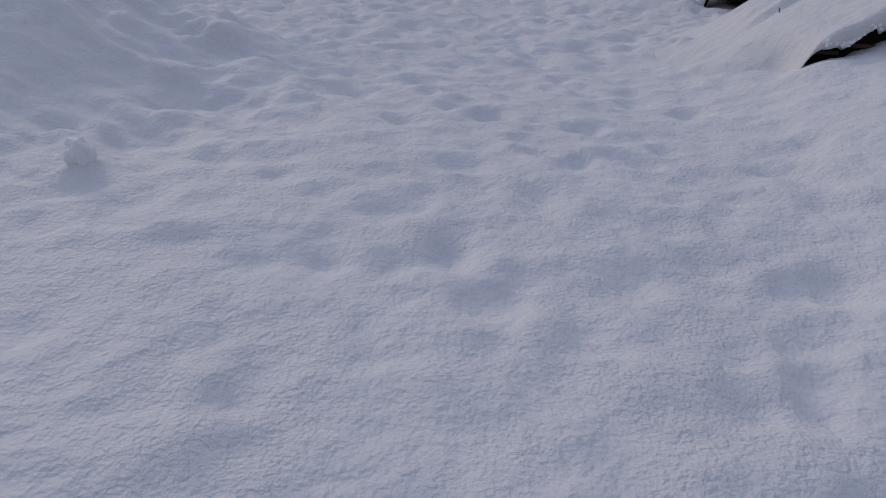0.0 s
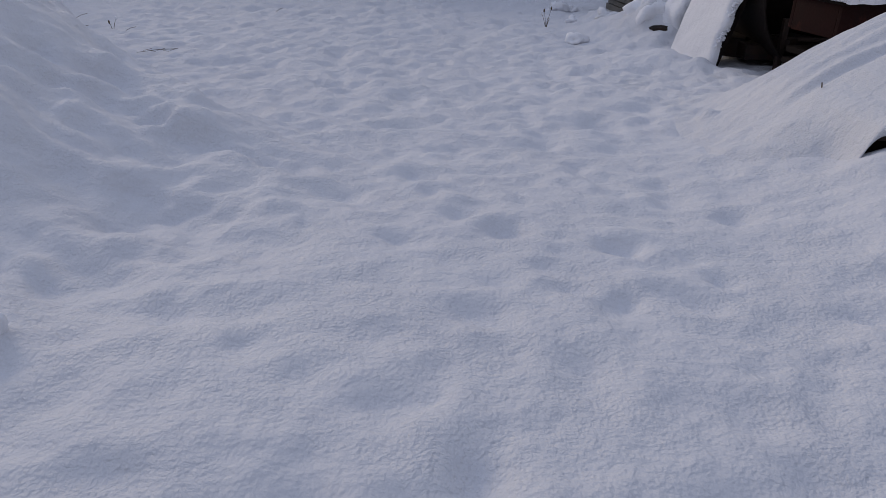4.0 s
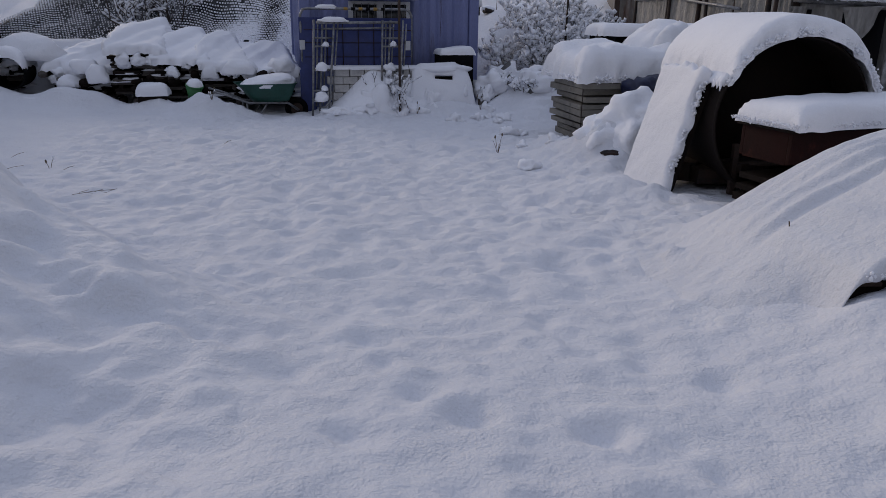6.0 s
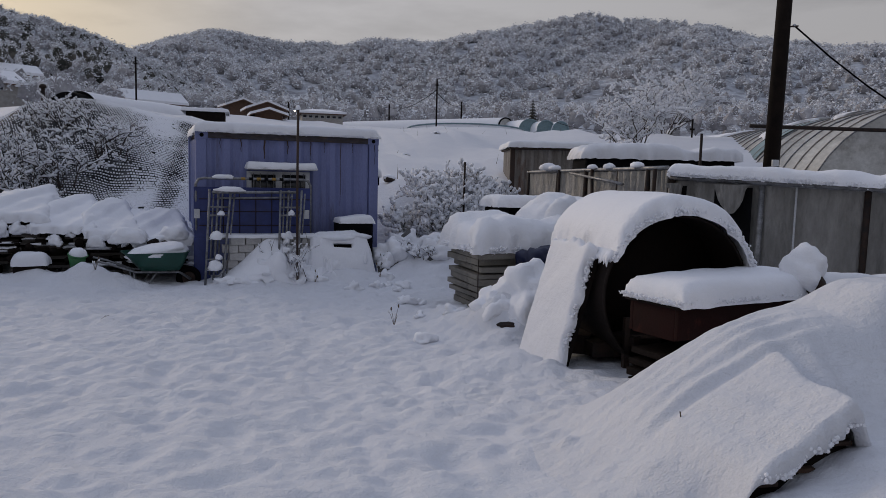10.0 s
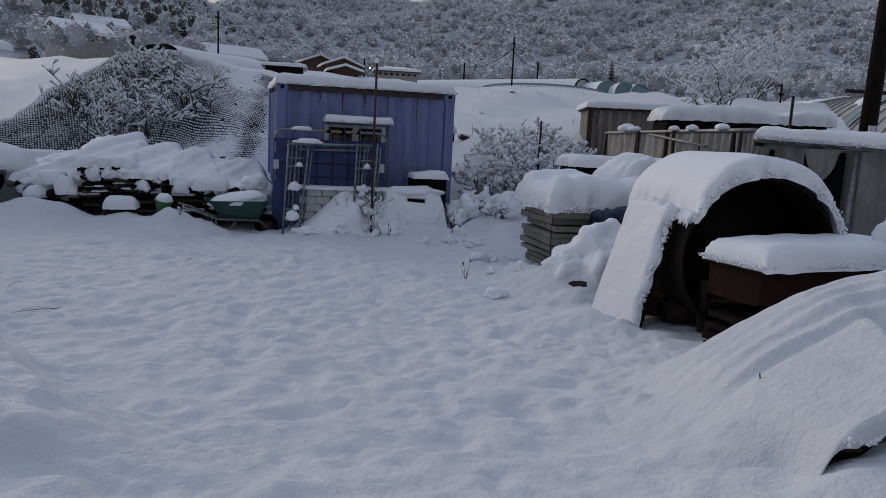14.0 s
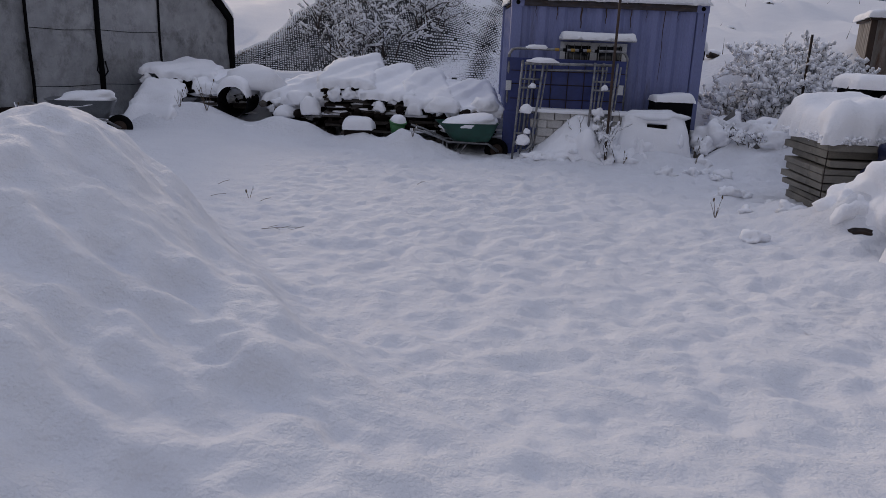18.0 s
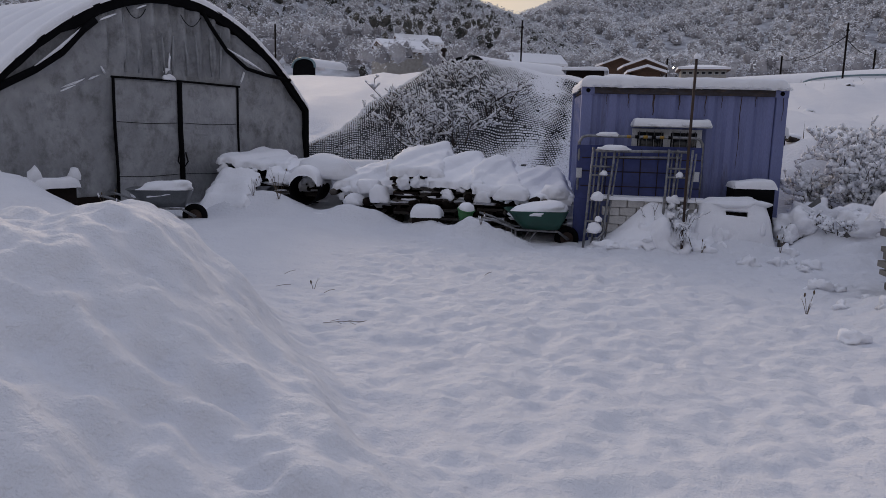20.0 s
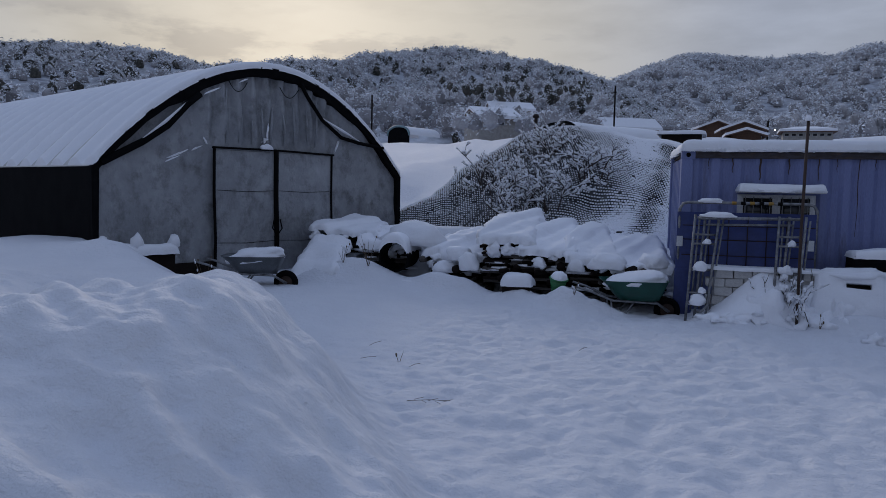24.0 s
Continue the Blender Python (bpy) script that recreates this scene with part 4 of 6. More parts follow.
# doors
DL, DS, DR, DT = -1.14, 0.06, 1.30, 2.17
for a, b in ((DL, DS), (DS, DR)):
    d = part("door", box((a + 0.03, -0.045, 0.06), (b - 0.03, -0.025, DT - 0.03), 0.004), FILM, tunnel, "film-covered sliding door")
    for z in (0.62, 1.48):
        part("seam", tube([(a + 0.04, -0.048, z + 0.01), ((a + b) / 2, -0.05, z - 0.012), (b - 0.04, -0.048, z + 0.008)], 0.0045, 5), BLACK, d, "sagging seam")
for x, w in ((DL, 0.032), (DS, 0.062), (DR, 0.028)):
    part("door_post", tube([(x, -0.06, 0.0), (x + 0.01, -0.065, 0.7), (x - 0.008, -0.06, 1.4), (x, -0.06, DT)], w * 0.75, 7), BLACK, tunnel)
part("door_lintel", tube([(DL - 0.04, -0.07, DT), (0, -0.065, DT + 0.012), (DR + 0.04, -0.07, DT - 0.01)], 0.019, 7), BLACK, tunnel)
part("lintel_snow", lump_mesh(0.12, 0.04, 0.06, 5, 0.4), SNOW, tunnel).matrix_basis = Matrix.Translation((-0.15, -0.09, DT + 0.04))
part("rope", tube([(DS - 0.06, -0.10, 1.05), (DS - 0.12, -0.12, 0.85), (DS - 0.02, -0.12, 0.72), (DS + 0.08, -0.12, 0.84), (DS + 0.05, -0.10, 1.0)], 0.012, 6), BLACK, tunnel, "loop of black rope on the door")
# swags of rolled cloth below the rim
for pts, r in ((((-1.40, 2.98), (-1.62, 2.80), (-1.95, 2.45), (-2.35, 2.18), (-2.95, 1.86)), 0.055), (((0.55, 3.38), (0.72, 3.15), (1.05, 2.78), (1.50, 2.50), (1.95, 2.42), (2.60, 2.36)), 0.035)):
    sw = part("swag", tube([(x, -0.08, z) for x, z in pts], r, 7), BLACK, tunnel, "roll of black cloth")
    k = len(pts) // 2
    (x0, z0), (x1, z1) = pts[k - 1], pts[k + 1]
    part("swag_snow", tube([(x0, -0.10, z0 + r * 0.9), ((x0 + x1) / 2, -0.12, (z0 + z1) / 2 + r * 0.6), (x1, -0.10, z1 + r)], 0.03, 6, [0.008, 0.026, 0.008]), SNOW, sw, "snow caught in the fold")
for x, z, rx, s in ((-0.62, 3.28, 0.09, 1), (-1.2, 3.05, 0.14, 2), (-1.9, 1.95, 0.12, 8)):
    part("caught_snow", lump_mesh(rx, 0.02, 0.016, s, 0.5), SNOW, tunnel).matrix_basis = pose(x, -0.10, z, 0, -25)
for k, (x, z, w, h, lean) in enumerate(((-0.10, 2.50, 0.014, 0.13, 8), (-0.16, 2.34, 0.06, 0.03, -30), (1.45, 2.34, 0.016, 0.11, 25), (-1.28, 2.26, 0.015, 0.06, -30), (-1.75, 2.04, 0.16, 0.014, -22), (-1.45, 2.14, 0.10, 0.012, -25))):
    part("caught_snow", lump_mesh(w, 0.016, h, 70 + k, 0.9, 3, -1), SNOW, tunnel, "splash of snow stuck to the film").matrix_basis = pose(x, -0.03, z, 0, lean)
for x0, x1 in ((-0.9, -0.55), (0.1, 0.5)):
    part("wire", tube([(x0 + (x1 - x0) * u, -0.1, 3.26 - 0.66 * u * (1 - u)) for u in np.linspace(0, 1, 9)], 0.007, 5), BLACK, tunnel, "loose wire")
random.seed(62)
for k in range(9):
    x = -0.95 + k * 0.24 + random.uniform(-0.06, 0.06)
    z0, z1 = 2.24 + random.uniform(0, 0.1), random.uniform(2.6, 3.15)
    part("pleat", tube([(x, -0.03, z0), (x + random.uniform(-0.03, 0.03), -0.045, (z0 + z1) / 2), (x + random.uniform(-0.05, 0.05), -0.03, z1)], 0.02, 6, [0.012, 0.026, 0.01]), FILM, tunnel, "gathered fold of film")
part("base_board", box((-3.0, -0.06, 0.0), (-1.15, -0.02, 0.34), 0.006), DARK_WOOD, tunnel, "dark base board")

random.seed(3)
rail = thing("low_trough", fr(-8.78, 9.55, 0.16, 66), "low wooden trough edge piled with snow", "trough")
part("board", box((0, 0, -0.2), (1.05, 0.06, 0.28), 0.008), DARK_WOOD, rail)
snow_on(rail, flat_surf((-0.02, -0.06, 0.27), (1, 0, 0), (0, 1, 0)), 1.1, 0.24, 0.15, 14)
for x in (0.03, 0.5, 1.03):
    part("stake", tube([(x, 0.03, 0.1), (x + 0.02, 0.03, 0.5)], 0.025, 6), WOOD, rail)
    part("stake_snow", lump_mesh(0.09, 0.07, 0.13, int(x * 10), 0.5, 2), SNOW, rail).matrix_basis = Matrix.Translation((x + 0.02, 0.03, 0.42))


# ---- wheelbarrows ----
def wheelbarrow(m, tray_mat, label, deep, snow_shift):
    """Tray along x, handles towards -x, wheel at +x."""
    w = thing("wheelbarrow", m, label, "wheelbarrow", "wheelbarrows")
    bm = bmesh.new()
    rings = []
    for z, sx, sy, ox in ((0.0, 0.27, 0.20, 0.06), (0.10, 0.34, 0.25, 0.04), (deep, 0.44, 0.31, 0.0), (deep + 0.012, 0.46, 0.33, 0.0), (deep + 0.004, 0.455, 0.325, 0.0), (deep - 0.01, 0.435, 0.30, 0.0), (0.03, 0.26, 0.19, 0.06)):
        ring = []
        for k in range(24):
            a = 2 * math.pi * k / 24
            c, s = math.cos(a), math.sin(a)
            ring.append(bm.verts.new((ox + sx * math.copysign(abs(c) ** 0.45, c), sy * math.copysign(abs(s) ** 0.45, s), 0.32 + z)))
        rings.append(ring)
    for a, b in zip(rings, rings[1:]):
        for k in range(24):
            bm.faces.new((a[k], a[(k + 1) % 24], b[(k + 1) % 24], b[k]))
    bm.faces.new(rings[0][::-1])
    bm.faces.new(rings[-1])
    part("tray", bm, tray_mat, w)
    for s in (-1, 1):
        part("handle", tube([(0.48, s * 0.06, 0.17), (0.30, s * 0.16, 0.29), (-0.30, s * 0.22, 0.32), (-0.62, s * 0.27, 0.45), (-0.80, s * 0.28, 0.50)], 0.016), GALV, w)
        part("leg", tube([(-0.32, s * 0.20, 0.31), (-0.30, s * 0.22, 0.02), (-0.22, s * 0.20, 0.02), (-0.02, s * 0.19, 0.30)], 0.014), GALV, w)
        part("fork", tube([(0.28, s * 0.15, 0.30), (0.46, s * 0.07, 0.165)], 0.013), GALV, w)
    wh = bmesh.new()
    n, m_ = 28, 8
    ring = [[wh.verts.new(((0.135 + 0.045 * math.cos(b)) * math.cos(a), 0.042 * math.sin(b), (0.135 + 0.045 * math.cos(b)) * math.sin(a))) for b in (2 * math.pi * j / m_ for j in range(m_))] for a in (2 * math.pi * i / n for i in range(n))]
    for i in range(n):
        for j in range(m_):
            wh.faces.new((ring[i][j], ring[i][(j + 1) % m_], ring[(i + 1) % n][(j + 1) % m_], ring[(i + 1) % n][j]))
    tyre = part("wheel", wh, BLACK, w, "black rubber wheel")
    tyre.matrix_basis = Matrix.Translation((0.46, 0, 0.175))
    hub = bmesh.new()
    bmesh.ops.create_cone(hub, cap_ends=True, segments=20, radius1=0.095, radius2=0.095, depth=0.05)
    part("rim", hub, RUST, tyre, "rusty wheel rim").matrix_basis = pose(0, 0, 0, 90)
    sn = lump_mesh(0.43, 0.30, 0.15, snow_shift, 0.22, 4)
    part("snow_layer", sn, SNOW, w, "snow heaped in the tray").matrix_basis = pose(0.03, 0, 0.32 + deep - 0.02, 0, -7)
    return w


wheelbarrow(fr(-2.03, 12.5, -0.32, 20), GREEN_STEEL, "green steel wheelbarrow full of snow beside the planks", 0.26, 4)
wheelbarrow(fr(-7.25, 10.95, -0.14, 28), GREY_STEEL, "grey wheelbarrow heaped with snow before the greenhouse", 0.24, 6)


# ---- plank stacks between greenhouse and container ----
def plank_stack(m, w, d, layers, seed, label, tilt=0.0, snow=0.16, thick=0.04):
    """Boards with their ends towards -y, under a slab of snow that slopes to the front."""
    t = thing("plank_stack", m, label, "plank stack", "plank stacks")
    random.seed(seed)
    z = 0.0
    for k in range(layers):
        h = thick * random.uniform(0.7, 1.3)
        if k % 3 == 2:
            for x in (0.08, w - 0.12):
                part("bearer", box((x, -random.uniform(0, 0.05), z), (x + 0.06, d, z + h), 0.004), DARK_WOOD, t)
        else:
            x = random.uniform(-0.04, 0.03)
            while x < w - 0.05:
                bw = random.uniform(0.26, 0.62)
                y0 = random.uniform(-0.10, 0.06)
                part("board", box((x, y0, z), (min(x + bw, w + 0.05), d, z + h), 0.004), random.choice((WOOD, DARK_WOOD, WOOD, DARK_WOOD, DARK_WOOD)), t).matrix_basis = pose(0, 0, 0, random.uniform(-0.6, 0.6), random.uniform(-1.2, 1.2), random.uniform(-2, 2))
                if random.random() < 0.4:
                    part("board_snow", lump_mesh(bw * random.uniform(0.25, 0.5), 0.07, random.uniform(0.02, 0.05), seed * 7 + k, 0.8, 2), SNOW, t, "snow on a jutting board").matrix_basis = Matrix.Translation((x + bw * random.uniform(0.2, 0.8), y0 + 0.01, z + h))
                x += bw + random.uniform(0.004, 0.05)
        z += h
    s = math.sin(radians(tilt))

    strips = 1
    for k in range(strips):
        x0, dz, turn = k * w / strips - 0.06, random.uniform(-0.04, 0.03), math.tan(radians(random.uniform(-9, 4)))
        y0 = -0.14 + random.uniform(-0.05, 0.05)

        def top(a, b, x0=x0, dz=dz, turn=turn, y0=y0):
            skew = a - 0.55 * b + 0.35 * d
            ridge = 0.030 * np.tanh((skew - 0.25 * w) / 0.035) - 0.034 * np.tanh((skew - 0.75 * w) / 0.03) + 0.012 * np.sin(skew * 17 + seed) + 0.010 * np.sin(a * 5.1 - 1.3 * b + seed * 2)
            return np.stack([x0 + a + turn * b, y0 + b, z + dz + s * b + ridge], -1)

        snow_on(t, top, w / strips + 0.2, d + 0.16, snow * random.uniform(0.7, 0.9), seed + k, lump=0.22, rag=0.06, step=0.04)
    for k in range(int(w * 7)):
        r = random.uniform(0.03, 0.085)
        part("snow_tongue", lump_mesh(r * 1.3, r * 0.9, r * random.uniform(0.7, 1.5), seed + 40 + k, 0.7, 3, -0.9), SNOW, t, "tongue of snow slumped over the edge").matrix_basis = Matrix.Translation((random.uniform(0, w), -0.13 + random.uniform(-0.02, 0.05), z - random.uniform(0.0, 0.10)))
    return t


plank_stack(fr(-7.55, 12.95, 0.32, 16), 1.0, 1.3, 8, 41, "stack of weathered boards under snow at the greenhouse", 5, 0.12)
plank_stack(fr(-6.62, 13.02, 0.10, 12), 0.7, 1.3, 10, 43, "dark boards stacked under a lobe of snow", 7, 0.15)
plank_stack(fr(-5.35, 12.98, -0.06, 6), 0.85, 1.2, 10, 47, "pile of dark boards and poles sagging under snow", 11, 0.18)
plank_stack(fr(-4.35, 12.72, 0.05, 14), 0.62, 1.5, 14, 53, "tall stack of dark planks with a thick snow slab", 11, 0.19)
plank_stack(fr(-3.72, 12.75, 0.0, 14), 0.68, 1.5, 12, 59, "old planks under a sloping slab of snow", 12, 0.18)
plank_stack(fr(-3.02, 12.8, 0.0, 14), 0.62, 1.5, 11, 61, "old planks under a ridge of snow", 13, 0.17)
plank_stack(fr(-2.42, 12.95, -0.05, 12), 0.72, 1.4, 10, 67, "heap of dark timber under lumpy snow", 12, 0.20)
for k, (x, y, z, rx, rz) in enumerate(((-4.75, 12.78, 0.42, 0.22, 0.17), (-5.75, 13.2, 0.62, 0.55, 0.26), (-2.9, 12.78, 0.35, 0.14, 0.14), (-4.5, 12.6, 0.3, 0.16, 0.2), (-2.45, 12.8, 0.42, 0.25, 0.16), (-1.85, 13.05, 0.45, 0.2, 0.16), (-5.0, 12.72, 0.2, 0.2, 0.12))):
    t = thing("snow_lump", Matrix.Translation((x, y, z)), "lump of snow slumped over the planks", "snow heap", "snow lumps on the planks")
    part("snow", lump_mesh(rx, rx * 0.8, rz, k + 20, 0.35), SNOW, t)
# dark filling of old timber low in the row
random.seed(77)
logs = thing("log_heap", Matrix.Translation((0, 0, 0)), "dark round logs and poles jumbled under the snow", "log heap")
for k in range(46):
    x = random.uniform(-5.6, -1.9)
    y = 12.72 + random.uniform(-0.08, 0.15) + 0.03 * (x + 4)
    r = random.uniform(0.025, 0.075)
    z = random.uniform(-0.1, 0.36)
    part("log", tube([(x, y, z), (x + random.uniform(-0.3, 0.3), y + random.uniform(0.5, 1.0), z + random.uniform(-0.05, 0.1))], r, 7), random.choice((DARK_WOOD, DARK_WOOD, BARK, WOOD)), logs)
drum = thing("black_drum", fr(-5.80, 12.55, 0.36, 12), "open black drum lying on its side under snow", "drum")
bm = bmesh.new()
rings = []
for y, r in ((0.75, 0.235), (0.02, 0.24), (0.0, 0.245), (0.0, 0.225), (0.02, 0.22), (0.72, 0.215)):
    rings.append([bm.verts.new((r * math.cos(a), y, r * math.sin(a))) for a in (2 * math.pi * k / 28 for k in range(28))])
for a, b in zip(rings, rings[1:]):
    for k in range(28):
        bm.faces.new((a[k], a[(k + 1) % 28], b[(k + 1) % 28], b[k]))
bm.faces.new(rings[-1])
part("shell", bm, BLACK, drum)
snow_on(drum, lambda a, b: np.stack([0.24 * np.cos(2.9 - a / 0.24), b - 0.05, 0.24 * np.sin(2.9 - a / 0.24)], -1), 0.62, 0.9, 0.13, 15)
ramp = thing("leaning_board", fr(-6.75, 11.75, -0.02, 18), "wide board leaning on the stack, covered by snow", "board")
part("board", box((-0.32, 0.0, 0.0), (0.32, 1.15, 0.03), 0.005, Matrix.Rotation(radians(24), 4, "X")), DARK_WOOD, ramp)
snow_on(ramp, lambda a, b: np.stack([a - 0.36, b * 0.915 - 0.03, 0.03 + b * 0.405 - 0.06 * np.sin(a * 6 + b * 2)], -1), 0.72, 1.2, 0.17, 16, lump=0.6, rag=0.09)
small = thing("wooden_crate", fr(-3.68, 12.42, -0.14, 12), "small crate under a block of snow", "crate")
part("body", box((-0.2, -0.15, 0.0), (0.2, 0.15, 0.22), 0.012), DARK_WOOD, small)
snow_on(small, flat_surf((-0.23, -0.18, 0.22), (1, 0, 0), (0, 1, 0)), 0.46, 0.36, 0.19, 18)
pot = thing("green_pot", Matrix.Translation((-3.08, 12.45, 0.02)), "tipped green plastic pot with snow in it", "plant pot")
bm = bmesh.new()
bmesh.ops.create_cone(bm, cap_ends=True, segments=24, radius1=0.08, radius2=0.125, depth=0.2)
part("pot", bm, GREEN_PLASTIC, pot).matrix_basis = pose(0, 0, 0.1, 12, 10)
part("rim", tube([(0.125 * math.cos(a), 0.125 * math.sin(a), 0) for a in np.linspace(0, 6.283, 25)], 0.012, 6), GREEN_PLASTIC, pot).matrix_basis = pose(0.02, -0.02, 0.2, 12, 10)
part("snow_layer", lump_mesh(0.12, 0.12, 0.1, 9, 0.2), SNOW, pot).matrix_basis = Matrix.Translation((0.02, -0.02, 0.2))
flat = thing("loose_board", fr(-5.25, 12.3, -0.12, 4), "short loose board with snow on it", "board")
part("board", box((-0.25, -0.1, 0.0), (0.25, 0.12, 0.07), 0.006), DARK_WOOD, flat)
snow_on(flat, flat_surf((-0.26, -0.11, 0.07), (1, 0, 0), (0, 1, 0)), 0.52, 0.24, 0.09, 19)


# ---- tank, plank, box and stacks on the other side ----
TR, TL = 0.66, 1.25
tank = thing("steel_tank", fr(3.17, 6.93, -0.15, 3), "large rusty steel tank lying on its side under thick snow", "tank")
TZ = 0.66
cylP = np.array([[(TR * math.cos(a), y, TZ + TR * math.sin(a)) for a in np.linspace(0, 2 * math.pi, 57)] for y in (0.0, TL * 0.5, TL)])
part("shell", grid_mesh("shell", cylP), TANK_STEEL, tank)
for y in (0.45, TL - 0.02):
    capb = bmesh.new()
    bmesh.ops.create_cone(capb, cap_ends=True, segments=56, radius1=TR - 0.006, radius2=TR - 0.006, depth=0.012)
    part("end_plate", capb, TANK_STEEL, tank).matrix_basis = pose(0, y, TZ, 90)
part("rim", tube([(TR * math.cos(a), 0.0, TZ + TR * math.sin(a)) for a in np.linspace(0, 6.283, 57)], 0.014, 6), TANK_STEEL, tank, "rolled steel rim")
for x, y in ((-0.38, 0.12), (0.38, 0.12), (-0.38, 1.05), (0.38, 1.05)):
    part("leg", box((x - 0.025, y - 0.025, 0.0), (x + 0.025, y + 0.025, 0.45), 0.004), RUST, tank)
part("cross_bar", tube([(-0.38, 0.12, 0.28), (0.38, 0.12, 0.28)], 0.02, 6), RUST, tank)


def tank_surf(a, b):
    t = math.pi * 0.85 - a / TR
    return np.stack([(TR + 0.012) * np.cos(t), b - 0.09, TZ + (TR + 0.012) * np.sin(t)], -1)


def tank_snow():
    """Snow that lies thick on the crown and thins down the flanks."""
    A, B = math.pi * 0.78 * TR, TL + 0.2
    me = snow_mesh(tank_surf, A, B, 0.18, 6, lump=0.10, rag=0.045, step=0.04)
    return me


part("snow_layer", tank_snow(), SNOW, tank, "thick snow saddle with a ragged fringe")
fringe(tank, [((TR + 0.045) * math.cos(a), -0.085, TZ + (TR + 0.045) * math.sin(a)) for a in np.linspace(0.85 * math.pi, 0.08 * math.pi, 30)], 0.034, 511, 0.5)
fringe(tank, [((TR + 0.03) * math.cos(0.845 * math.pi), y, TZ + (TR + 0.03) * math.sin(0.845 * math.pi)) for y in (-0.06, TL)], 0.036, 513, 0.6, 1.6)
# near-black blocks added to deepen the shade below the tank
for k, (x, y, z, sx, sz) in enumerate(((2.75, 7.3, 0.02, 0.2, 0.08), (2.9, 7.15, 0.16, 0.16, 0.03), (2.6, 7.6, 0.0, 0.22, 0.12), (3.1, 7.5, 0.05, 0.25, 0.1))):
    o = thing("dark_filler", fr(x, y, z - 0.1, 30 * k), "dark block filling the shaded space under the tank", "scrap", "scrap under the tank")
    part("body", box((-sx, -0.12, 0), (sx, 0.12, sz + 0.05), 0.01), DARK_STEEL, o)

PA, PB, PC, PD = (np.array(p) for p in ((2.20, 7.06, -0.32), (2.50, 7.08, 0.80), (2.09, 7.74, -0.36), (2.43, 7.78, 0.80)))
plank = thing("leaning_door", Matrix(), "old wooden board leaning on the tank, plastered with snow", "board")
bm = bmesh.new()
nrm = np.cross(PC - PA, PB - PA)
nrm = nrm / np.linalg.norm(nrm)
nrm = nrm if nrm[0] < 0 else -nrm
cs = [bm.verts.new(Vector(p)) for p in (PA, PB, PD, PC)] + [bm.verts.new(Vector(p - 0.04 * nrm)) for p in (PA, PB, PD, PC)]
for f in ((0, 1, 2, 3), (7, 6, 5, 4), (0, 4, 5, 1), (1, 5, 6, 2), (2, 6, 7, 3), (3, 7, 4, 0)):
    bm.faces.new([cs[i] for i in f])
part("board", bm, DARK_WOOD, plank, flat=True)


def plank_surf(a, b):
    u, v = ((a - 0.02) / 0.70)[..., None], (b / 1.16)[..., None]
    return (PA * (1 - u) + PC * u) * (1 - v) + (PB * (1 - u) + PD * u) * v + 0.02 * nrm


part("snow_layer", snow_mesh(plank_surf, 0.78, 1.24, 0.085, 21, up=tuple(nrm * 0.9 + np.array((0, 0, 0.35))), lump=0.22, rag=0.06, step=0.03), SNOW, plank, "wind-packed snow on the board")

fringe(plank, [tuple(PA + (PB - PA) * u + 0.045 * nrm) for u in (0.02, 0.4, 0.7, 1.0)], 0.036, 515, 0.55)
random.seed(23)
tufts = bmesh.new()
for k in range(46):
    u = k / 45
    p = Vector((TR * 1.10 * math.cos(0.845 * math.pi), -0.05 + 0.8 * u + random.uniform(-0.02, 0.02), TZ + TR * 1.10 * math.sin(0.845 * math.pi)))
    l = random.uniform(0.03, 0.10)
    add_tube(tufts, [p + Vector((0.03, 0, 0.03)), p + Vector((-0.02, random.uniform(-0.01, 0.01), -0.4 * l)), p + Vector((-0.035, random.uniform(-0.02, 0.02), -l))], 0, 6, [0.024, 0.017, 0.003])
part("snow_tufts", tufts, SNOW, tank, "small tongues of snow hanging from the edge")["kind"] = "stuff"
hive = thing("wooden_box", fr(2.76, 6.13, 0.0, 17.7), "long red-brown wooden box with a thick slab of snow", "wooden box")
part("front_board", box((0, 0, 0.30), (1.5, 0.035, 0.53), 0.006), RED_WOOD, hive)
part("back_board", box((0, 0.465, 0.30), (1.5, 0.5, 0.53), 0.006), RED_WOOD, hive)
part("end_board", box((0.0, 0.036, 0.29), (0.04, 0.464, 0.53), 0.006), RED_WOOD, hive)
part("end_board", box((1.46, 0.036, 0.29), (1.5, 0.464, 0.53), 0.006), RED_WOOD, hive)
part("lid", box((-0.03, -0.03, 0.532), (1.53, 0.53, 0.55), 0.004), DARK_WOOD, hive)
snow_on(hive, flat_surf((-0.02, -0.07, 0.548), (1, 0, 0), (0, 1, 0)), 1.57, 0.64, 0.185, 7, lump=0.10, rag=0.012)
fringe(hive, [(-0.06, 0.55, 0.585), (-0.06, -0.06, 0.585), (1.54, -0.06, 0.585)], 0.024, 517)
random.seed(8)
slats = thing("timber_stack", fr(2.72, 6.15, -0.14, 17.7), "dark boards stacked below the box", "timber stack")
# boards this dark carry the shade below the box in their colour
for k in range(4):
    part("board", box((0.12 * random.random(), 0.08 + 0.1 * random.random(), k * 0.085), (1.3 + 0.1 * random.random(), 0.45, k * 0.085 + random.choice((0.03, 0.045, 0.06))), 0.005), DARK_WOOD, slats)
part("front_snow", lump_mesh(0.30, 0.22, 0.26, 3, 0.2), SNOW, slats, "rounded drift at the foot").matrix_basis = Matrix.Translation((0.46, -0.16, 0.14))
disc = thing("pulley_wheel", fr(4.06, 6.55, 0.0, 17), "dark steel pulley wheel capped with snow", "pulley")
bm = bmesh.new()
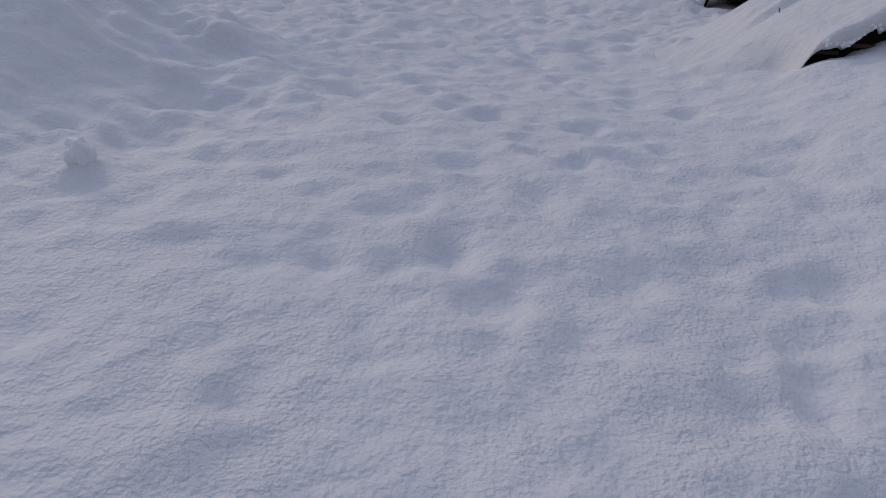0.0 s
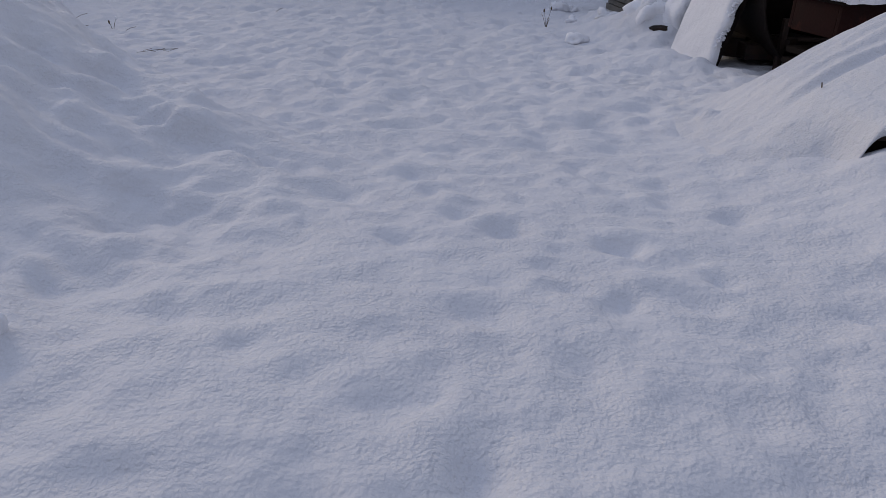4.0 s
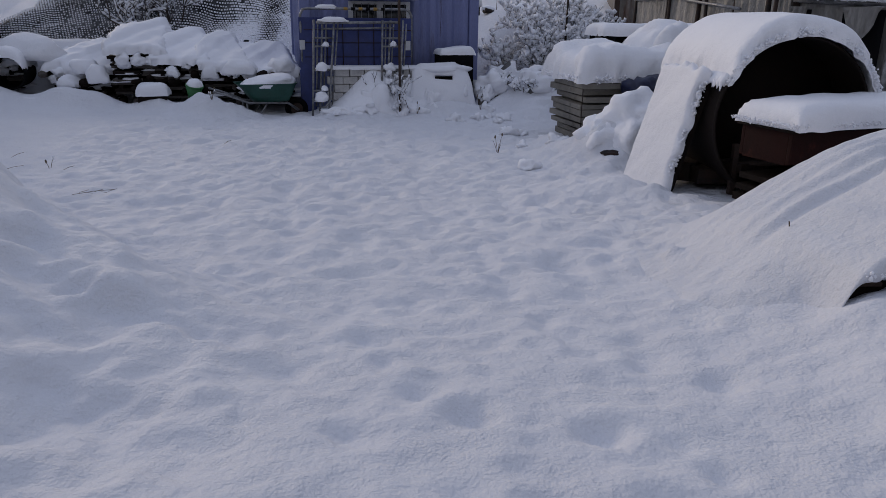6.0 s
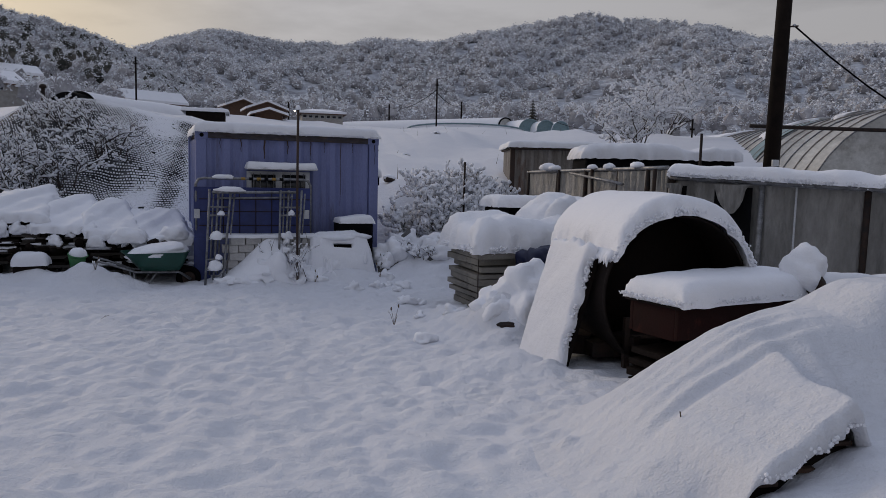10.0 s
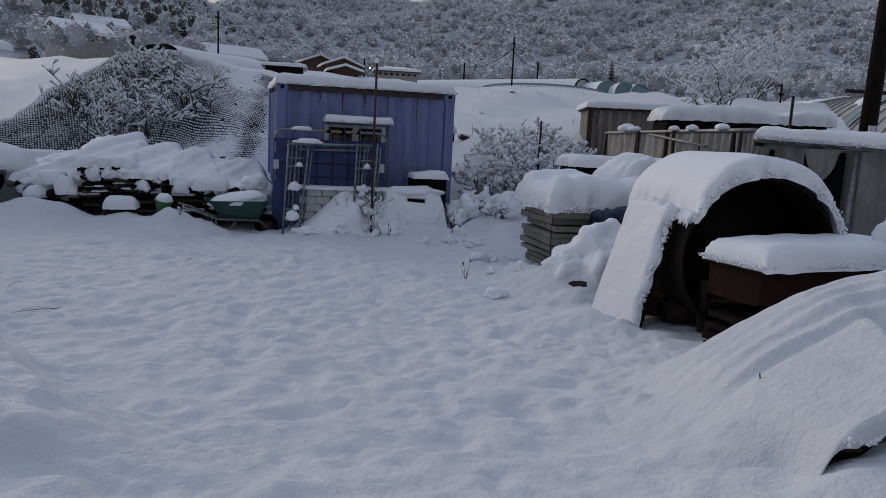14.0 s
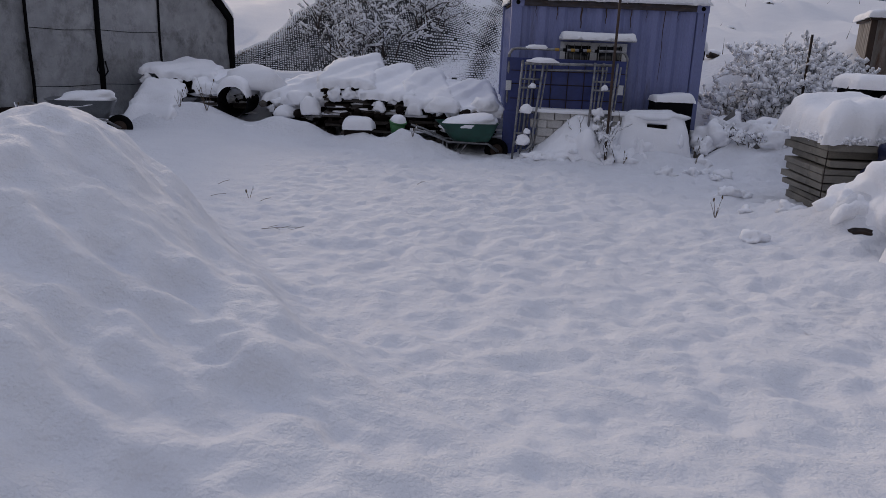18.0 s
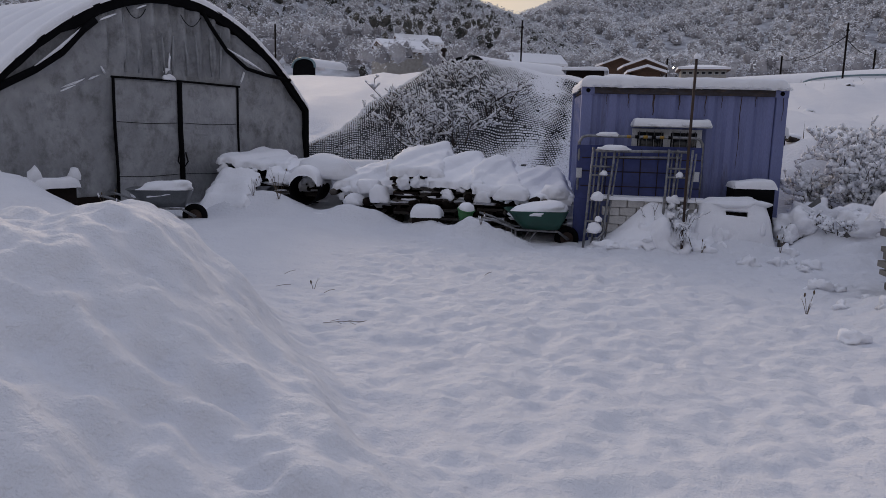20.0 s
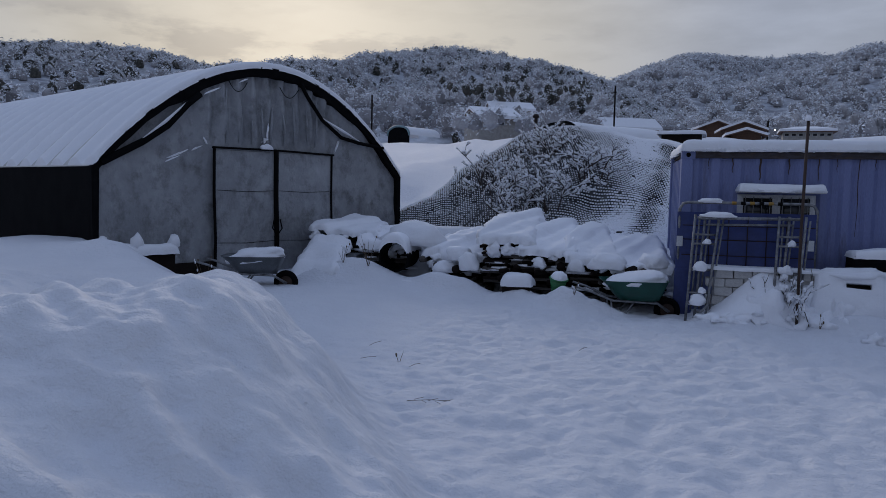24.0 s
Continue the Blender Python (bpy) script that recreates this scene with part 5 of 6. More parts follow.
bmesh.ops.create_cone(bm, cap_ends=True, segments=32, radius1=0.21, radius2=0.21, depth=0.07)
part("wheel", bm, DARK_STEEL, disc).matrix_basis = pose(0, 0, 0.58, 0, 90, 0)
part("stand", box((-0.03, -0.1, -0.15), (0.03, 0.1, 0.5), 0.01), DARK_STEEL, disc)
part("snow_layer", lump_mesh(0.13, 0.17, 0.19, 5, 0.3, 4, -0.7), SNOW, disc).matrix_basis = Matrix.Translation((0.0, 0, 0.76))
beam = thing("steel_beam", fr(4.25, 6.65, 0.0, 12), "steel beam with a roll of snow", "beam")
part("beam", box((0, -0.04, 0.50), (1.3, 0.04, 0.55), 0.008), DARK_STEEL, beam)
for x in (0.15, 1.1):
    part("leg", box((x, -0.03, -0.15), (x + 0.05, 0.03, 0.5), 0.005), DARK_STEEL, beam)
snow_on(beam, flat_surf((-0.03, -0.12, 0.55), (1, 0, 0), (0, 1, 0)), 1.3, 0.24, 0.16, 24)

# form panels
random.seed(14)
panels = thing("panel_stack", fr(2.14, 9.74, -0.18, 10), "uneven stack of grey form panels under deep snow", "panel stack")
for k in range(9):
    z = k * 0.082
    ox, oy = random.uniform(-0.02, 0.03) + (0.02 * (4 - k) if k < 4 else 0), random.uniform(-0.04, 0.06)
    p = part("panel", box((ox, oy, z), (1.25 + ox, 1.0 + oy, z + random.choice((0.055, 0.065, 0.075))), 0.006), PANEL, panels)
    p.matrix_basis = pose(0, 0, 0, 0, random.uniform(-0.6, 0.6), random.uniform(-3, 3))
    part("rib", box((ox - 0.003, oy + 0.3, z + 0.012), (ox + 0.01, oy + 0.36, z + 0.05)), PANEL, p)
snow_on(panels, flat_surf((-0.07, -0.06, 0.735), (1, 0, 0), (0, 1, 0)), 1.50, 1.2, 0.43, 9, lump=0.28, rag=0.06)
fringe(panels, [(-0.06, 1.05, 0.78), (-0.06, -0.05, 0.78), (1.36, -0.05, 0.78)], 0.036, 519, 0.6, 1.0)
part("cord", tube([(-0.005, 0.0, 0.75), (-0.012, -0.01, 0.4), (0.0, 0.0, 0.05)], 0.006, 5), DARK_STEEL, panels)
tarp = thing("blue_sheet", fr(2.85, 9.62, 0.12, 5), "dark blue plastic sheet poking from the snow", "plastic sheet")
part("sheet", lump_mesh(0.30, 0.2, 0.2, 31, 0.8, 4), NAVY_SHEET, tarp).matrix_basis = Matrix.Translation((0, 0, 0.26))
heap = thing("covered_heap", fr(2.25, 8.62, -0.15, -25), "low heap of junk buried under snow", "heap")
part("core", lump_mesh(0.26, 0.26, 0.26, 33, 0.3), DARK_STEEL, heap)
part("snow_layer", lump_mesh(0.36, 0.36, 0.36, 35, 0.5, 4, -0.8), SNOW, heap).matrix_basis = Matrix.Translation((0.18, 0.04, 0.32))
part("snow_lump", lump_mesh(0.24, 0.24, 0.22, 36, 0.5, 4, -0.9), SNOW, heap).matrix_basis = Matrix.Translation((-0.16, -0.04, 0.22))
part("dark_gap", lump_mesh(0.10, 0.05, 0.04, 97, 0.5, 3), DARK_STEEL, heap, "dark lump showing under the snow").matrix_basis = Matrix.Translation((0.0, -0.36, 0.12))
shelf = thing("covered_heap", fr(3.5, 10.75, -0.15, 0), "tall heap of junk buried under a cushion of snow", "heap")
part("core", box((-0.35, -0.3, 0.0), (0.6, 0.5, 1.0), 0.05), DARK_STEEL, shelf)
part("snow_layer", lump_mesh(0.72, 0.62, 0.52, 44, 0.35, 4, -0.9), SNOW, shelf, "thick cushion of snow").matrix_basis = Matrix.Translation((0.12, 0.0, 0.92))
part("side_snow", lump_mesh(0.55, 0.5, 0.9, 46, 0.5, 4), SNOW, shelf, "snow slumped down the side").matrix_basis = Matrix.Translation((-0.1, -0.2, 0.3))
tub = thing("black_tub", fr(3.15, 11.8, 0.58, 10), "upturned black tub with a saddle of snow", "tub")
for x in (-0.28, 0.28):
    part("lug", lump_mesh(0.13, 0.2, 0.12, 3 + int(x * 5), 0.1, 2), BLACK, tub).matrix_basis = Matrix.Translation((x, -0.1, 0.42))
part("body", box((-0.36, -0.2, -0.6), (0.36, 0.3, 0.44), 0.06), BLACK, tub)
snow_on(tub, flat_surf((-0.42, -0.34, 0.45), (1, 0, 0), (0, 1, 0)), 0.84, 0.68, 0.17, 26, lump=0.12)
part("front_snow", lump_mesh(0.22, 0.22, 0.42, 41, 0.15), SNOW, tub).matrix_basis = Matrix.Translation((0.03, -0.25, -0.02))
part("base_snow", lump_mesh(0.9, 0.9, 0.6, 43, 0.25), SNOW, tub).matrix_basis = Matrix.Translation((0.1, -0.6, -0.5))

# ---- corrugated sheet on timber, deep under snow, beside the path ----
pile = thing("sheet_pile", Matrix(), "corrugated roofing sheet on timber, buried under thick snow", "roofing sheet")
nx_, ns_ = 300, 150
xs = np.linspace(1.15, 5.6, nx_)
frontline = 3.77 + 0.22 * (np.clip(xs, 1.73, 2.34) - 1.73)
ss = np.concatenate([[-0.03, -0.02, -0.01], np.linspace(0, 1, ns_) ** 1.15])
PX = xs[:, None] + 0 * ss
PY = frontline[:, None] + np.clip(ss, 0, None) * (6.75 - frontline[:, None])
side_l = 0.33 + 0.56 * (PX - 1.86)
side_b = 0.80 * ((PX - 1.46) * 0.83 - (PY - 5.05) * 0.55)
crown = 0.71 - 0.10 * smooth(2.5, 2.75, PX) * smooth(4.8, 4.4, PY) + 0.19 * smooth(3.05, 3.45, PX) * smooth(4.6, 5.0, PY) - 0.08 * smooth(3.8, 4.6, PX)
k_ = 0.06
rear = 0.72 + 1.3 * (5.32 - PY) + 0.30 * (PX - 2.5) - 0.07 * np.exp(-((PX - 2.75) / 0.2) ** 2)
PZ = -k_ * np.log(np.exp(-side_l / k_) + np.exp(-side_b / k_) + np.exp(-crown / k_) + np.exp(-rear / k_))
groove = PY - 4.60 - 0.17 * (PX - 2.2)
edge = PX - 2.36 - 0.157 * (PY - 3.97)
wander = vnoise(PX * 0.8, PY * 0.8, 12)
# ridges of the sheets under the snow
PZ += 0.026 * np.sin(groove * 2 * math.pi / 0.165 + 1.2 * wander) * smooth(0.0, 0.10, groove) * smooth(1.0, 0.6, groove) * smooth(1.55, 1.95, PX) * smooth(3.0, 2.6, PX) * (0.7 + 0.5 * wander)
PZ += 0.006 * np.sin((PX + 0.17 * PY) * 2 * math.pi / 0.21) * smooth(0.0, -0.12, groove) * smooth(0.05, -0.05, edge)
PZ -= 0.045 * np.exp(-((groove / 0.05) ** 2)) * smooth(1.6, 1.95, PX) * smooth(2.6, 2.4, PX)
PZ += 0.05 * np.exp(-(((edge - 0.23) / 0.06) ** 2)) * smooth(4.85, 4.5, PY) - 0.05 * np.exp(-(((edge - 0.09) / 0.05) ** 2)) * smooth(4.8, 4.5, PY)
PZ += 0.014 * vnoise(PX * 3, PY * 3, 3) + 0.007 * vnoise(PX * 6, PY * 6, 13) + 0.004 * vnoise(PX * 11, PY * 11, 4)
BZ = base_height(PX, PY) + relief(PX, PY)
mask = smooth(1.70, 1.86, xs) * smooth(2.52, 2.34, xs)
low_side = BZ + (PZ - BZ) * smooth(3.75, 4.95, PY) ** 0.8
PZ = PZ + (np.minimum(low_side, PZ) - PZ) * smooth(-0.03, 0.13, edge)
rise_ = PZ - BZ
rise_ = 0.5 * (rise_ + np.sqrt(rise_**2 + 0.012)) - 0.012
rise_ = rise_ * smooth(5.6, 4.3, PX) + 0.0
back = smooth(0.0, 0.55, PY - frontline[:, None])
left_in = smooth(1.15, 1.95, PX)
PZ = BZ + rise_ * (mask[:, None] + (1 - mask[:, None]) * back) * left_in - 0.03 * smooth(0.25, 0.0, left_in) - 0.05 * (1 - mask[:, None]) * (1 - back)
edge_h = (0.095 * (1 + 0.40 * vnoise(xs * 9, xs * 0, 7) + 0.30 * vnoise(xs * 22, xs * 0, 8))) * mask * smooth(1.70, 2.0, xs) + 0.01
top0 = PZ[:, 3].copy()
for j, (dz, dy) in enumerate(((1.0, 0.03), (0.75, -0.03), (0.25, -0.025))):
    PZ[:, j] = top0 - edge_h * dz
    PY[:, j] = frontline + dy * np.minimum(1, edge_h / 0.08) + 0.014 * vnoise(xs * 20, xs * 0 + j, 9) * mask
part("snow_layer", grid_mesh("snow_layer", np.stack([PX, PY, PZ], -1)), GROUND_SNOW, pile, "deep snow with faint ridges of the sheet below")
bx0, bx1 = 1.82, 2.38


def front_z(x):
    return float(np.interp(x, xs, top0 - edge_h))


tim = bmesh.new()
prev = None
for k in range(15):
    x = bx0 + (bx1 - bx0) * k / 14
    y = 3.83 + 0.22 * (x - 1.73)
    z = front_z(x) + 0.015
    ring = [tim.verts.new(p) for p in ((x, y, z), (x, y + 0.01, z - 0.17 + 0.012 * math.sin(9 * x)), (x, y + 0.2, z - 0.18), (x, y + 0.2, z - 0.03))]
    if prev:
        for q in range(4):
            tim.faces.new((prev[q], prev[(q + 1) % 4], ring[(q + 1) % 4], ring[q]))
    prev = ring
part("timber", tim, DARK_WOOD, pile, "dark timber edge", flat=True)
for k in range(3):
    x = 1.86 + 0.2 * k
    part("rust_edge", box((x, 3.825 + 0.22 * (x - 1.73), front_z(x) - 0.03 - 0.02 * (k % 2)), (x + 0.12, 3.87 + 0.22 * (x - 1.73), front_z(x) - 0.012 - 0.02 * (k % 2)), 0.003), RUST, pile, "rusty sheet edge")
fringe(pile, [(x, float(np.interp(x, xs, frontline)) - 0.02, front_z(x) + 0.045) for x in np.linspace(1.86, 2.36, 9)], 0.024, 523, 0.4, 0.3)
nail = thing("bent_wire", Matrix.Translation((1.88, 4.46, 0.30)), "bent wire end poking from the snow", "wire")
part("wire", tube([(0, 0, -0.1), (0.0, 0, 0.03), (-0.006, 0, 0.06)], 0.0035, 5), DRY_STALK, nail)

# ---- plastic-sheet fence ----
fence = thing("sheet_fence", Matrix(), "pipe fence hung with grey plastic sheets, snow along its rail", "fence")
FN = [(4.52, 9.72), (5.30, 9.02), (6.10, 8.32), (6.95, 7.6)]
FF = [(4.42, 15.2), (4.42, 13.6), (4.44, 12.3), (4.47, 11.2), (4.50, 10.3), (4.52, 9.72)]


def fence_run(pts, z_rail, sheet_seed, zb=-0.25):
    for a, b in zip(pts, pts[1:]):
        n = 26
        P = []
        for i in range(n + 1):
            t = i / n
            col = []
            for k in range(12):
                h = k / 11
                off = 0.03 * math.sin(i * 1.1 + sheet_seed) * (0.4 + h * 0.6) + 0.02 * noise.noise(Vector((i * 0.4, h * 3, sheet_seed)))
                d = Vector((b[0] - a[0], b[1] - a[1])).normalized()
                zr = z_rail(t, a, b)
                col.append((a[0] + (b[0] - a[0]) * t - d.y * off, a[1] + (b[1] - a[1]) * t + d.x * off, zb + (zr - 0.03 - zb) * h))
            P.append(col)
        part("sheet", grid_mesh("sheet", np.array(P)), FENCE_FILM, fence, "grey plastic sheet")
        sheet_seed += 1.7


fence_run(FN, lambda t, a, b: 1.50 - 0.10 * (0.5 * (a[0] + (b[0] - a[0]) * t - 4.5)), 1)
fence_run(FF, lambda t, a, b: 1.62 - 0.01 * (a[1] + (b[1] - a[1]) * t - 9.7), 9)
for i, (x, y) in enumerate(FN):
    part("post", tube([(x - 0.05, y - 0.07, -0.4), (x - 0.02, y - 0.05, 1.50 - 0.05 * (x - 4.5))], 0.035, 8), GALV if i % 2 else DARK_STEEL, fence)
for i, (x, y) in enumerate(FF):
    part("post", tube([(x - 0.06, y, -0.3), (x - 0.02 + 0.03 * (i % 2), y - 0.08, 1.60)], 0.035, 8), DARK_STEEL, fence)
rail_n = [(x - 0.03, y - 0.06, 1.50 - 0.05 * (x - 4.5)) for x, y in FN]
rail_f = [(x - 0.03, y, 1.62 - 0.01 * (y - 9.7)) for x, y in FF]
part("rail", tube(rail_n, 0.03), GALV, fence)
part("rail", tube(rail_f, 0.025), GALV, fence)
part("rail", tube([(4.4, 12.9, 1.55), (4.30, 10.6, 1.40)], 0.02), GALV, fence)
for t0, t1 in ((0.0, 0.07), (0.17, 0.30)):
    a, b = Vector((4.52 + 2.43 * t0, 9.72 - 2.12 * t0, 0)), Vector((4.52 + 2.43 * t1, 9.72 - 2.12 * t1, 0))
    off = Vector((-0.05, -0.055, 0))
    # black sheet paints the shade of a gap before the grey film
    part("dark_backing", grid_mesh("dark_backing", np.array([[tuple(a.lerp(b, u) + off + Vector((0, 0, z))) for z in (-0.25, 0.6, 1.40)] for u in (0, 0.5, 1)])), BLACK, fence, "black sheet standing for the shade between the sheets")
    P = []
    for i in range(15):
        u = i / 14
        low = 1.42 - (0.42 if t0 else 0.3) * math.sin(math.pi * min(1, u * 1.15)) ** 0.7 * (0.6 + 0.4 * u)
        P.append([tuple(a.lerp(b, u) + off * (2.0 + 0.35 * math.sin(i * 1.9 + k * 0.4)) + Vector((0, 0, 1.43 + (low - 1.43) * k / 8))) for k in range(9)])
    part("torn_film", grid_mesh("torn_film", np.array(P)), FENCE_FILM, fence, "torn crumpled plastic film")
for i in range(3):
    y = 10.0 + i * 1.75
    part("post", tube([(4.40, y, -0.3), (4.37, y - 0.18 + 0.3 * (i % 2), 1.60)], 0.026, 7), DARK_STEEL, fence)
a, b = Vector((6.42, 8.03, 0)), Vector((6.93, 7.6, 0))
P = []
for i in range(19):
    u = i / 18
    P.append([tuple(a.lerp(b, u) + Vector((-0.06, -0.07, 0)) * (1 + 0.5 * math.sin(k * 1.7 + 2.5 * math.sin(u * 5)) + 0.3 * noise.noise(Vector((u * 6, k * 0.7, 4)))) + Vector((0, 0, 1.36 - 0.07 * k))) for k in range(22)])
part("crumpled_film", grid_mesh("crumpled_film", np.array(P)), FENCE_FILM, fence, "loose film crumpled in level folds")
part("batten", tube([(5.55, 8.73, -0.2), (5.55, 8.73, 1.5)], 0.012, 6), WHITE_PAINT, fence, "pale batten")


def rail_surf(a, b):
    t = a / 3.24
    x = 4.50 + t * 2.47
    return np.stack([x + (b - 0.13) * 0.65, 9.70 - t * 2.13 + (b - 0.13) * 0.75, 1.52 - 0.05 * (x - 4.5)], -1)


snow_on(fence, rail_surf, 3.24, 0.26, 0.15, 27, lump=0.3, rag=0.03)
fringe(fence, [(4.42, 9.60, 1.545), (6.88, 7.48, 1.42)], 0.03, 521, 0.5, 0.8)
for k, (x, y, r) in enumerate(((4.40, 13.9, 0.20), (4.42, 11.9, 0.10), (4.45, 11.35, 0.11), (4.48, 10.5, 0.12), (4.38, 13.5, 0.14))):
    part("rail_snow", lump_mesh(r * 0.8, r, r * 0.5, k, 0.3, 2), SNOW, fence).matrix_basis = Matrix.Translation((x - 0.03, y, 1.63 - 0.01 * (y - 9.7) + r * 0.2))

shed = thing("metal_shed", fr(4.75, 17.6, 0.4, -10), "low shed of weathered sheet metal with a snowy flat roof", "shed")
wallm = corrugated(3.1, 1.75, 0.05, 0.21)
part("wall", wallm, GREY_WALL, shed, flat=True).matrix_basis = Matrix.Translation((1.55, 0, -0.05))
part("side_wall", corrugated(2.2, 1.75, 0.03, 0.24), GREY_WALL, shed, flat=True).matrix_basis = pose(0.0, 1.1, -0.05, 0, 0, -90)
part("corner_post", box((-0.05, -0.04, -0.2), (0.06, 0.06, 1.72), 0.01), RUST, shed)
part("eave", box((-0.08, -0.10, 1.69), (3.2, 0.0, 1.76), 0.01), RUST, shed, "rusty eave")
part("roof", box((-0.06, 0.0, 1.70), (3.2, 2.2, 1.74)), RUST, shed)
snow_on(shed, flat_surf((-0.12, -0.15, 1.74), (1, 0, 0), (0, 1, 0)), 3.4, 2.4, 0.15, 28, lump=0.1)
mound = thing("black_tarp_heap", fr(4.95, 13.6, 0.13, -10), "long heap under black tarpaulin with a thick snow slab", "tarpaulin heap")
part("tarp", box((0, 0, -0.3), (2.65, 1.4, 1.74), 0.12), BLACK, mound)
snow_on(mound, flat_surf((-0.05, -0.06, 1.70), (1, 0, 0), (0, 1, 0)), 2.8, 1.55, 0.22, 29, lump=0.3, rag=0.06)
for x, y, h in ((4.65, 12.2, 0.55), (6.15, 11.9, 1.1)):
    st = thing("thin_stake", Matrix.Translation((x, y, 1.1)), "thin dark iron stake behind the fence", "stake", "stakes behind the fence")
    part("shaft", tube([(0, 0, -1.2), (0.01, 0, h)], 0.022, 6), DARK_STEEL, st)

# utility pole, leaning slightly
upole = thing("utility_pole", Matrix.Translation((7.25, 11.75, 0)), "dark wooden utility pole with a sagging wire", "utility pole")
part("pole", tube([(0, 0, -0.3), (0.10, 0.02, 4.5), (0.22, 0.03, 9.5)], 0.1, 14, [0.125, 0.11, 0.09]), DARK_WOOD, upole)
part("plate", box((-0.05, -0.16, 1.72), (0.06, -0.13, 1.82), 0.004), WHITE_PAINT, upole, "pale tag")
for z in (3.85, 4.35):
    part("step", tube([(0.1, -0.05, z), (0.26, -0.12, z + 0.01)], 0.012, 6), DARK_STEEL, upole)
part("insulator", lump_mesh(0.03, 0.03, 0.04, 3, 0.1, 2), WHITE_PAINT, upole).matrix_basis = Matrix.Translation((0.22, -0.08, 3.86))
part("wire", tube([(0.2 + t * 9, -0.08 - 1.5 * t, 3.88 - 7.4 * t + 5.6 * t * t) for t in np.linspace(0, 1, 16)], 0.014, 5), BLACK, upole)

# ---- big plastic tunnel beyond the fence ----
big = thing("polytunnel", fr(16.8, 17.6, 0.3, -13.3), "large translucent polytunnel with snow patches sliding off", "greenhouse")
BW, BH, BLn = 4.0, 3.4, 26.0


def big_z(x):
    return BH * np.sqrt(np.clip(1 - (np.abs(x) / BW) ** 2.2, 0, 1))


bx = BW * np.sin(np.linspace(-math.pi / 2, math.pi / 2, 45))
P = np.array([[(x, y, z - 0.05 * abs(math.sin(y * math.pi / 0.8))) for x, z in zip(bx, big_z(bx))] for y in np.linspace(0, BLn, 200)])
part("film", grid_mesh("film", P), TUNNEL_FILM, big, "dirty translucent film with ribs")
for k in range(0, 33):
    y = k * 0.8
    part("rib", tube([(x * 1.004, y, z + 0.012) for x, z in zip(bx[::2], big_z(bx[::2]))], 0.022, 5), GREY_WALL if k % 3 else GALV, big)
part("teal_band", grid_mesh("teal_band", np.array([[(x * 1.003, y, z + 0.01) for x, z in zip(bx, big_z(bx))] for y in np.linspace(5.2, 6.4, 8)])), TEAL_FILM, big, "teal strip of film")
part("end_film", grid_mesh("end_film", np.array([[(x, 0.0, z * k / 10) for k in range(11)] for x, z in zip(bx, big_z(bx))])), TUNNEL_FILM, big)
part("end_rail", tube([(-5.6, -0.4, 2.6), (3.8, -0.12, 2.5)], 0.05, 6), DARK_STEEL, big)
for y0, L, x0, x1, s in ((6.6, 0.9, -2.4, 2.0, 1), (13.5, 11, -2.6, 2.4, 2), (19, 6.5, -3.7, 0.0, 3), (3.4, 0.6, -1.5, 2.5, 4)):
    def patch(a, b, x0=x0, x1=x1, y0=y0):
        x = x0 + a / (x1 - x0) * (x1 - x0) * 0.98
        return np.stack([x, y0 + b + 0.12 * np.sin(a * 3 + y0), big_z(x) + 0.01], -1)
    part("snow_patch", snow_mesh(patch, x1 - x0, L, 0.09, s, rag=0.25, step=0.2), SNOW, big, "patch of sliding snow")


# ---- shrubs, trees, net ----
def branches(seed, height, stems, spread, depth=4, thin=0.62, droop=0.0, first=0.03):
    """Lines of a bare shrub or tree: lists of points with radii."""
    random.seed(seed)
    out = []

    def grow(p, way, length, r, level):
        pts, radii = [p], [r]
        for k in range(3):
            way = (way + Vector((random.gauss(0, 0.16), random.gauss(0, 0.16), random.gauss(0.02 - droop, 0.10)))).normalized()
            p = p + way * length / 3
            pts.append(p)
            radii.append(r * (1 - 0.13 * (k + 1)))
        out.append((pts, radii))
        if level > 0:
            for _ in range(random.choice((2, 3, 3))):
                side_ = Vector((random.gauss(0, 1), random.gauss(0, 1), random.gauss(0.25, 0.5))).normalized()
                at_ = pts[random.choice((1, 2, 3, 3))]
                grow(at_, (way * 0.75 + side_ * 0.75).normalized(), length * random.uniform(0.55, 0.8), r * thin, level - 1)

    for _ in range(stems):
        a = random.uniform(0, 6.283)
        s = random.uniform(0, spread)
        w = Vector((math.cos(a) * 0.5 * spread, math.sin(a) * 0.5 * spread, 1)).normalized()
        grow(Vector((math.cos(a) * s * 0.3, math.sin(a) * s * 0.3, -0.1)), w, height * random.uniform(0.4, 0.52), first, depth)
    return out


def bare_plant(name, m, lines, label, category, snow=0.02, group="", min_r=0.004, crown_name="crown"):
    t = thing(name, m, label, category, group)
    bm, sn = bmesh.new(), bmesh.new()
    for pts, radii in lines:
        add_tube(bm, pts, 0, 4, [max(r, min_r) for r in radii])
        for a, b, r in zip(pts, pts[1:], radii):
            flatness = 1 - abs((b - a).normalized().z) ** 2
            if flatness < 0.2 or random.random() < 0.12:
                continue
            w = snow * random.uniform(0.35, 1.5) * (0.5 + 0.5 * flatness)
            up = Vector((0, 0, max(r, min_r) + w * 0.55))
            add_tube(sn, [a + up * 0.7, (a + b) / 2 + up * 1.15, b + up * 0.7], 0, 4, [w * 0.55, w, w * 0.5])
    part(crown_name, bm, BARK, t, "dark bare twigs")["kind"] = "stuff"
    part("snow_layer", sn, SNOW, t, "snow lining every twig")["kind"] = "stuff"
    return t


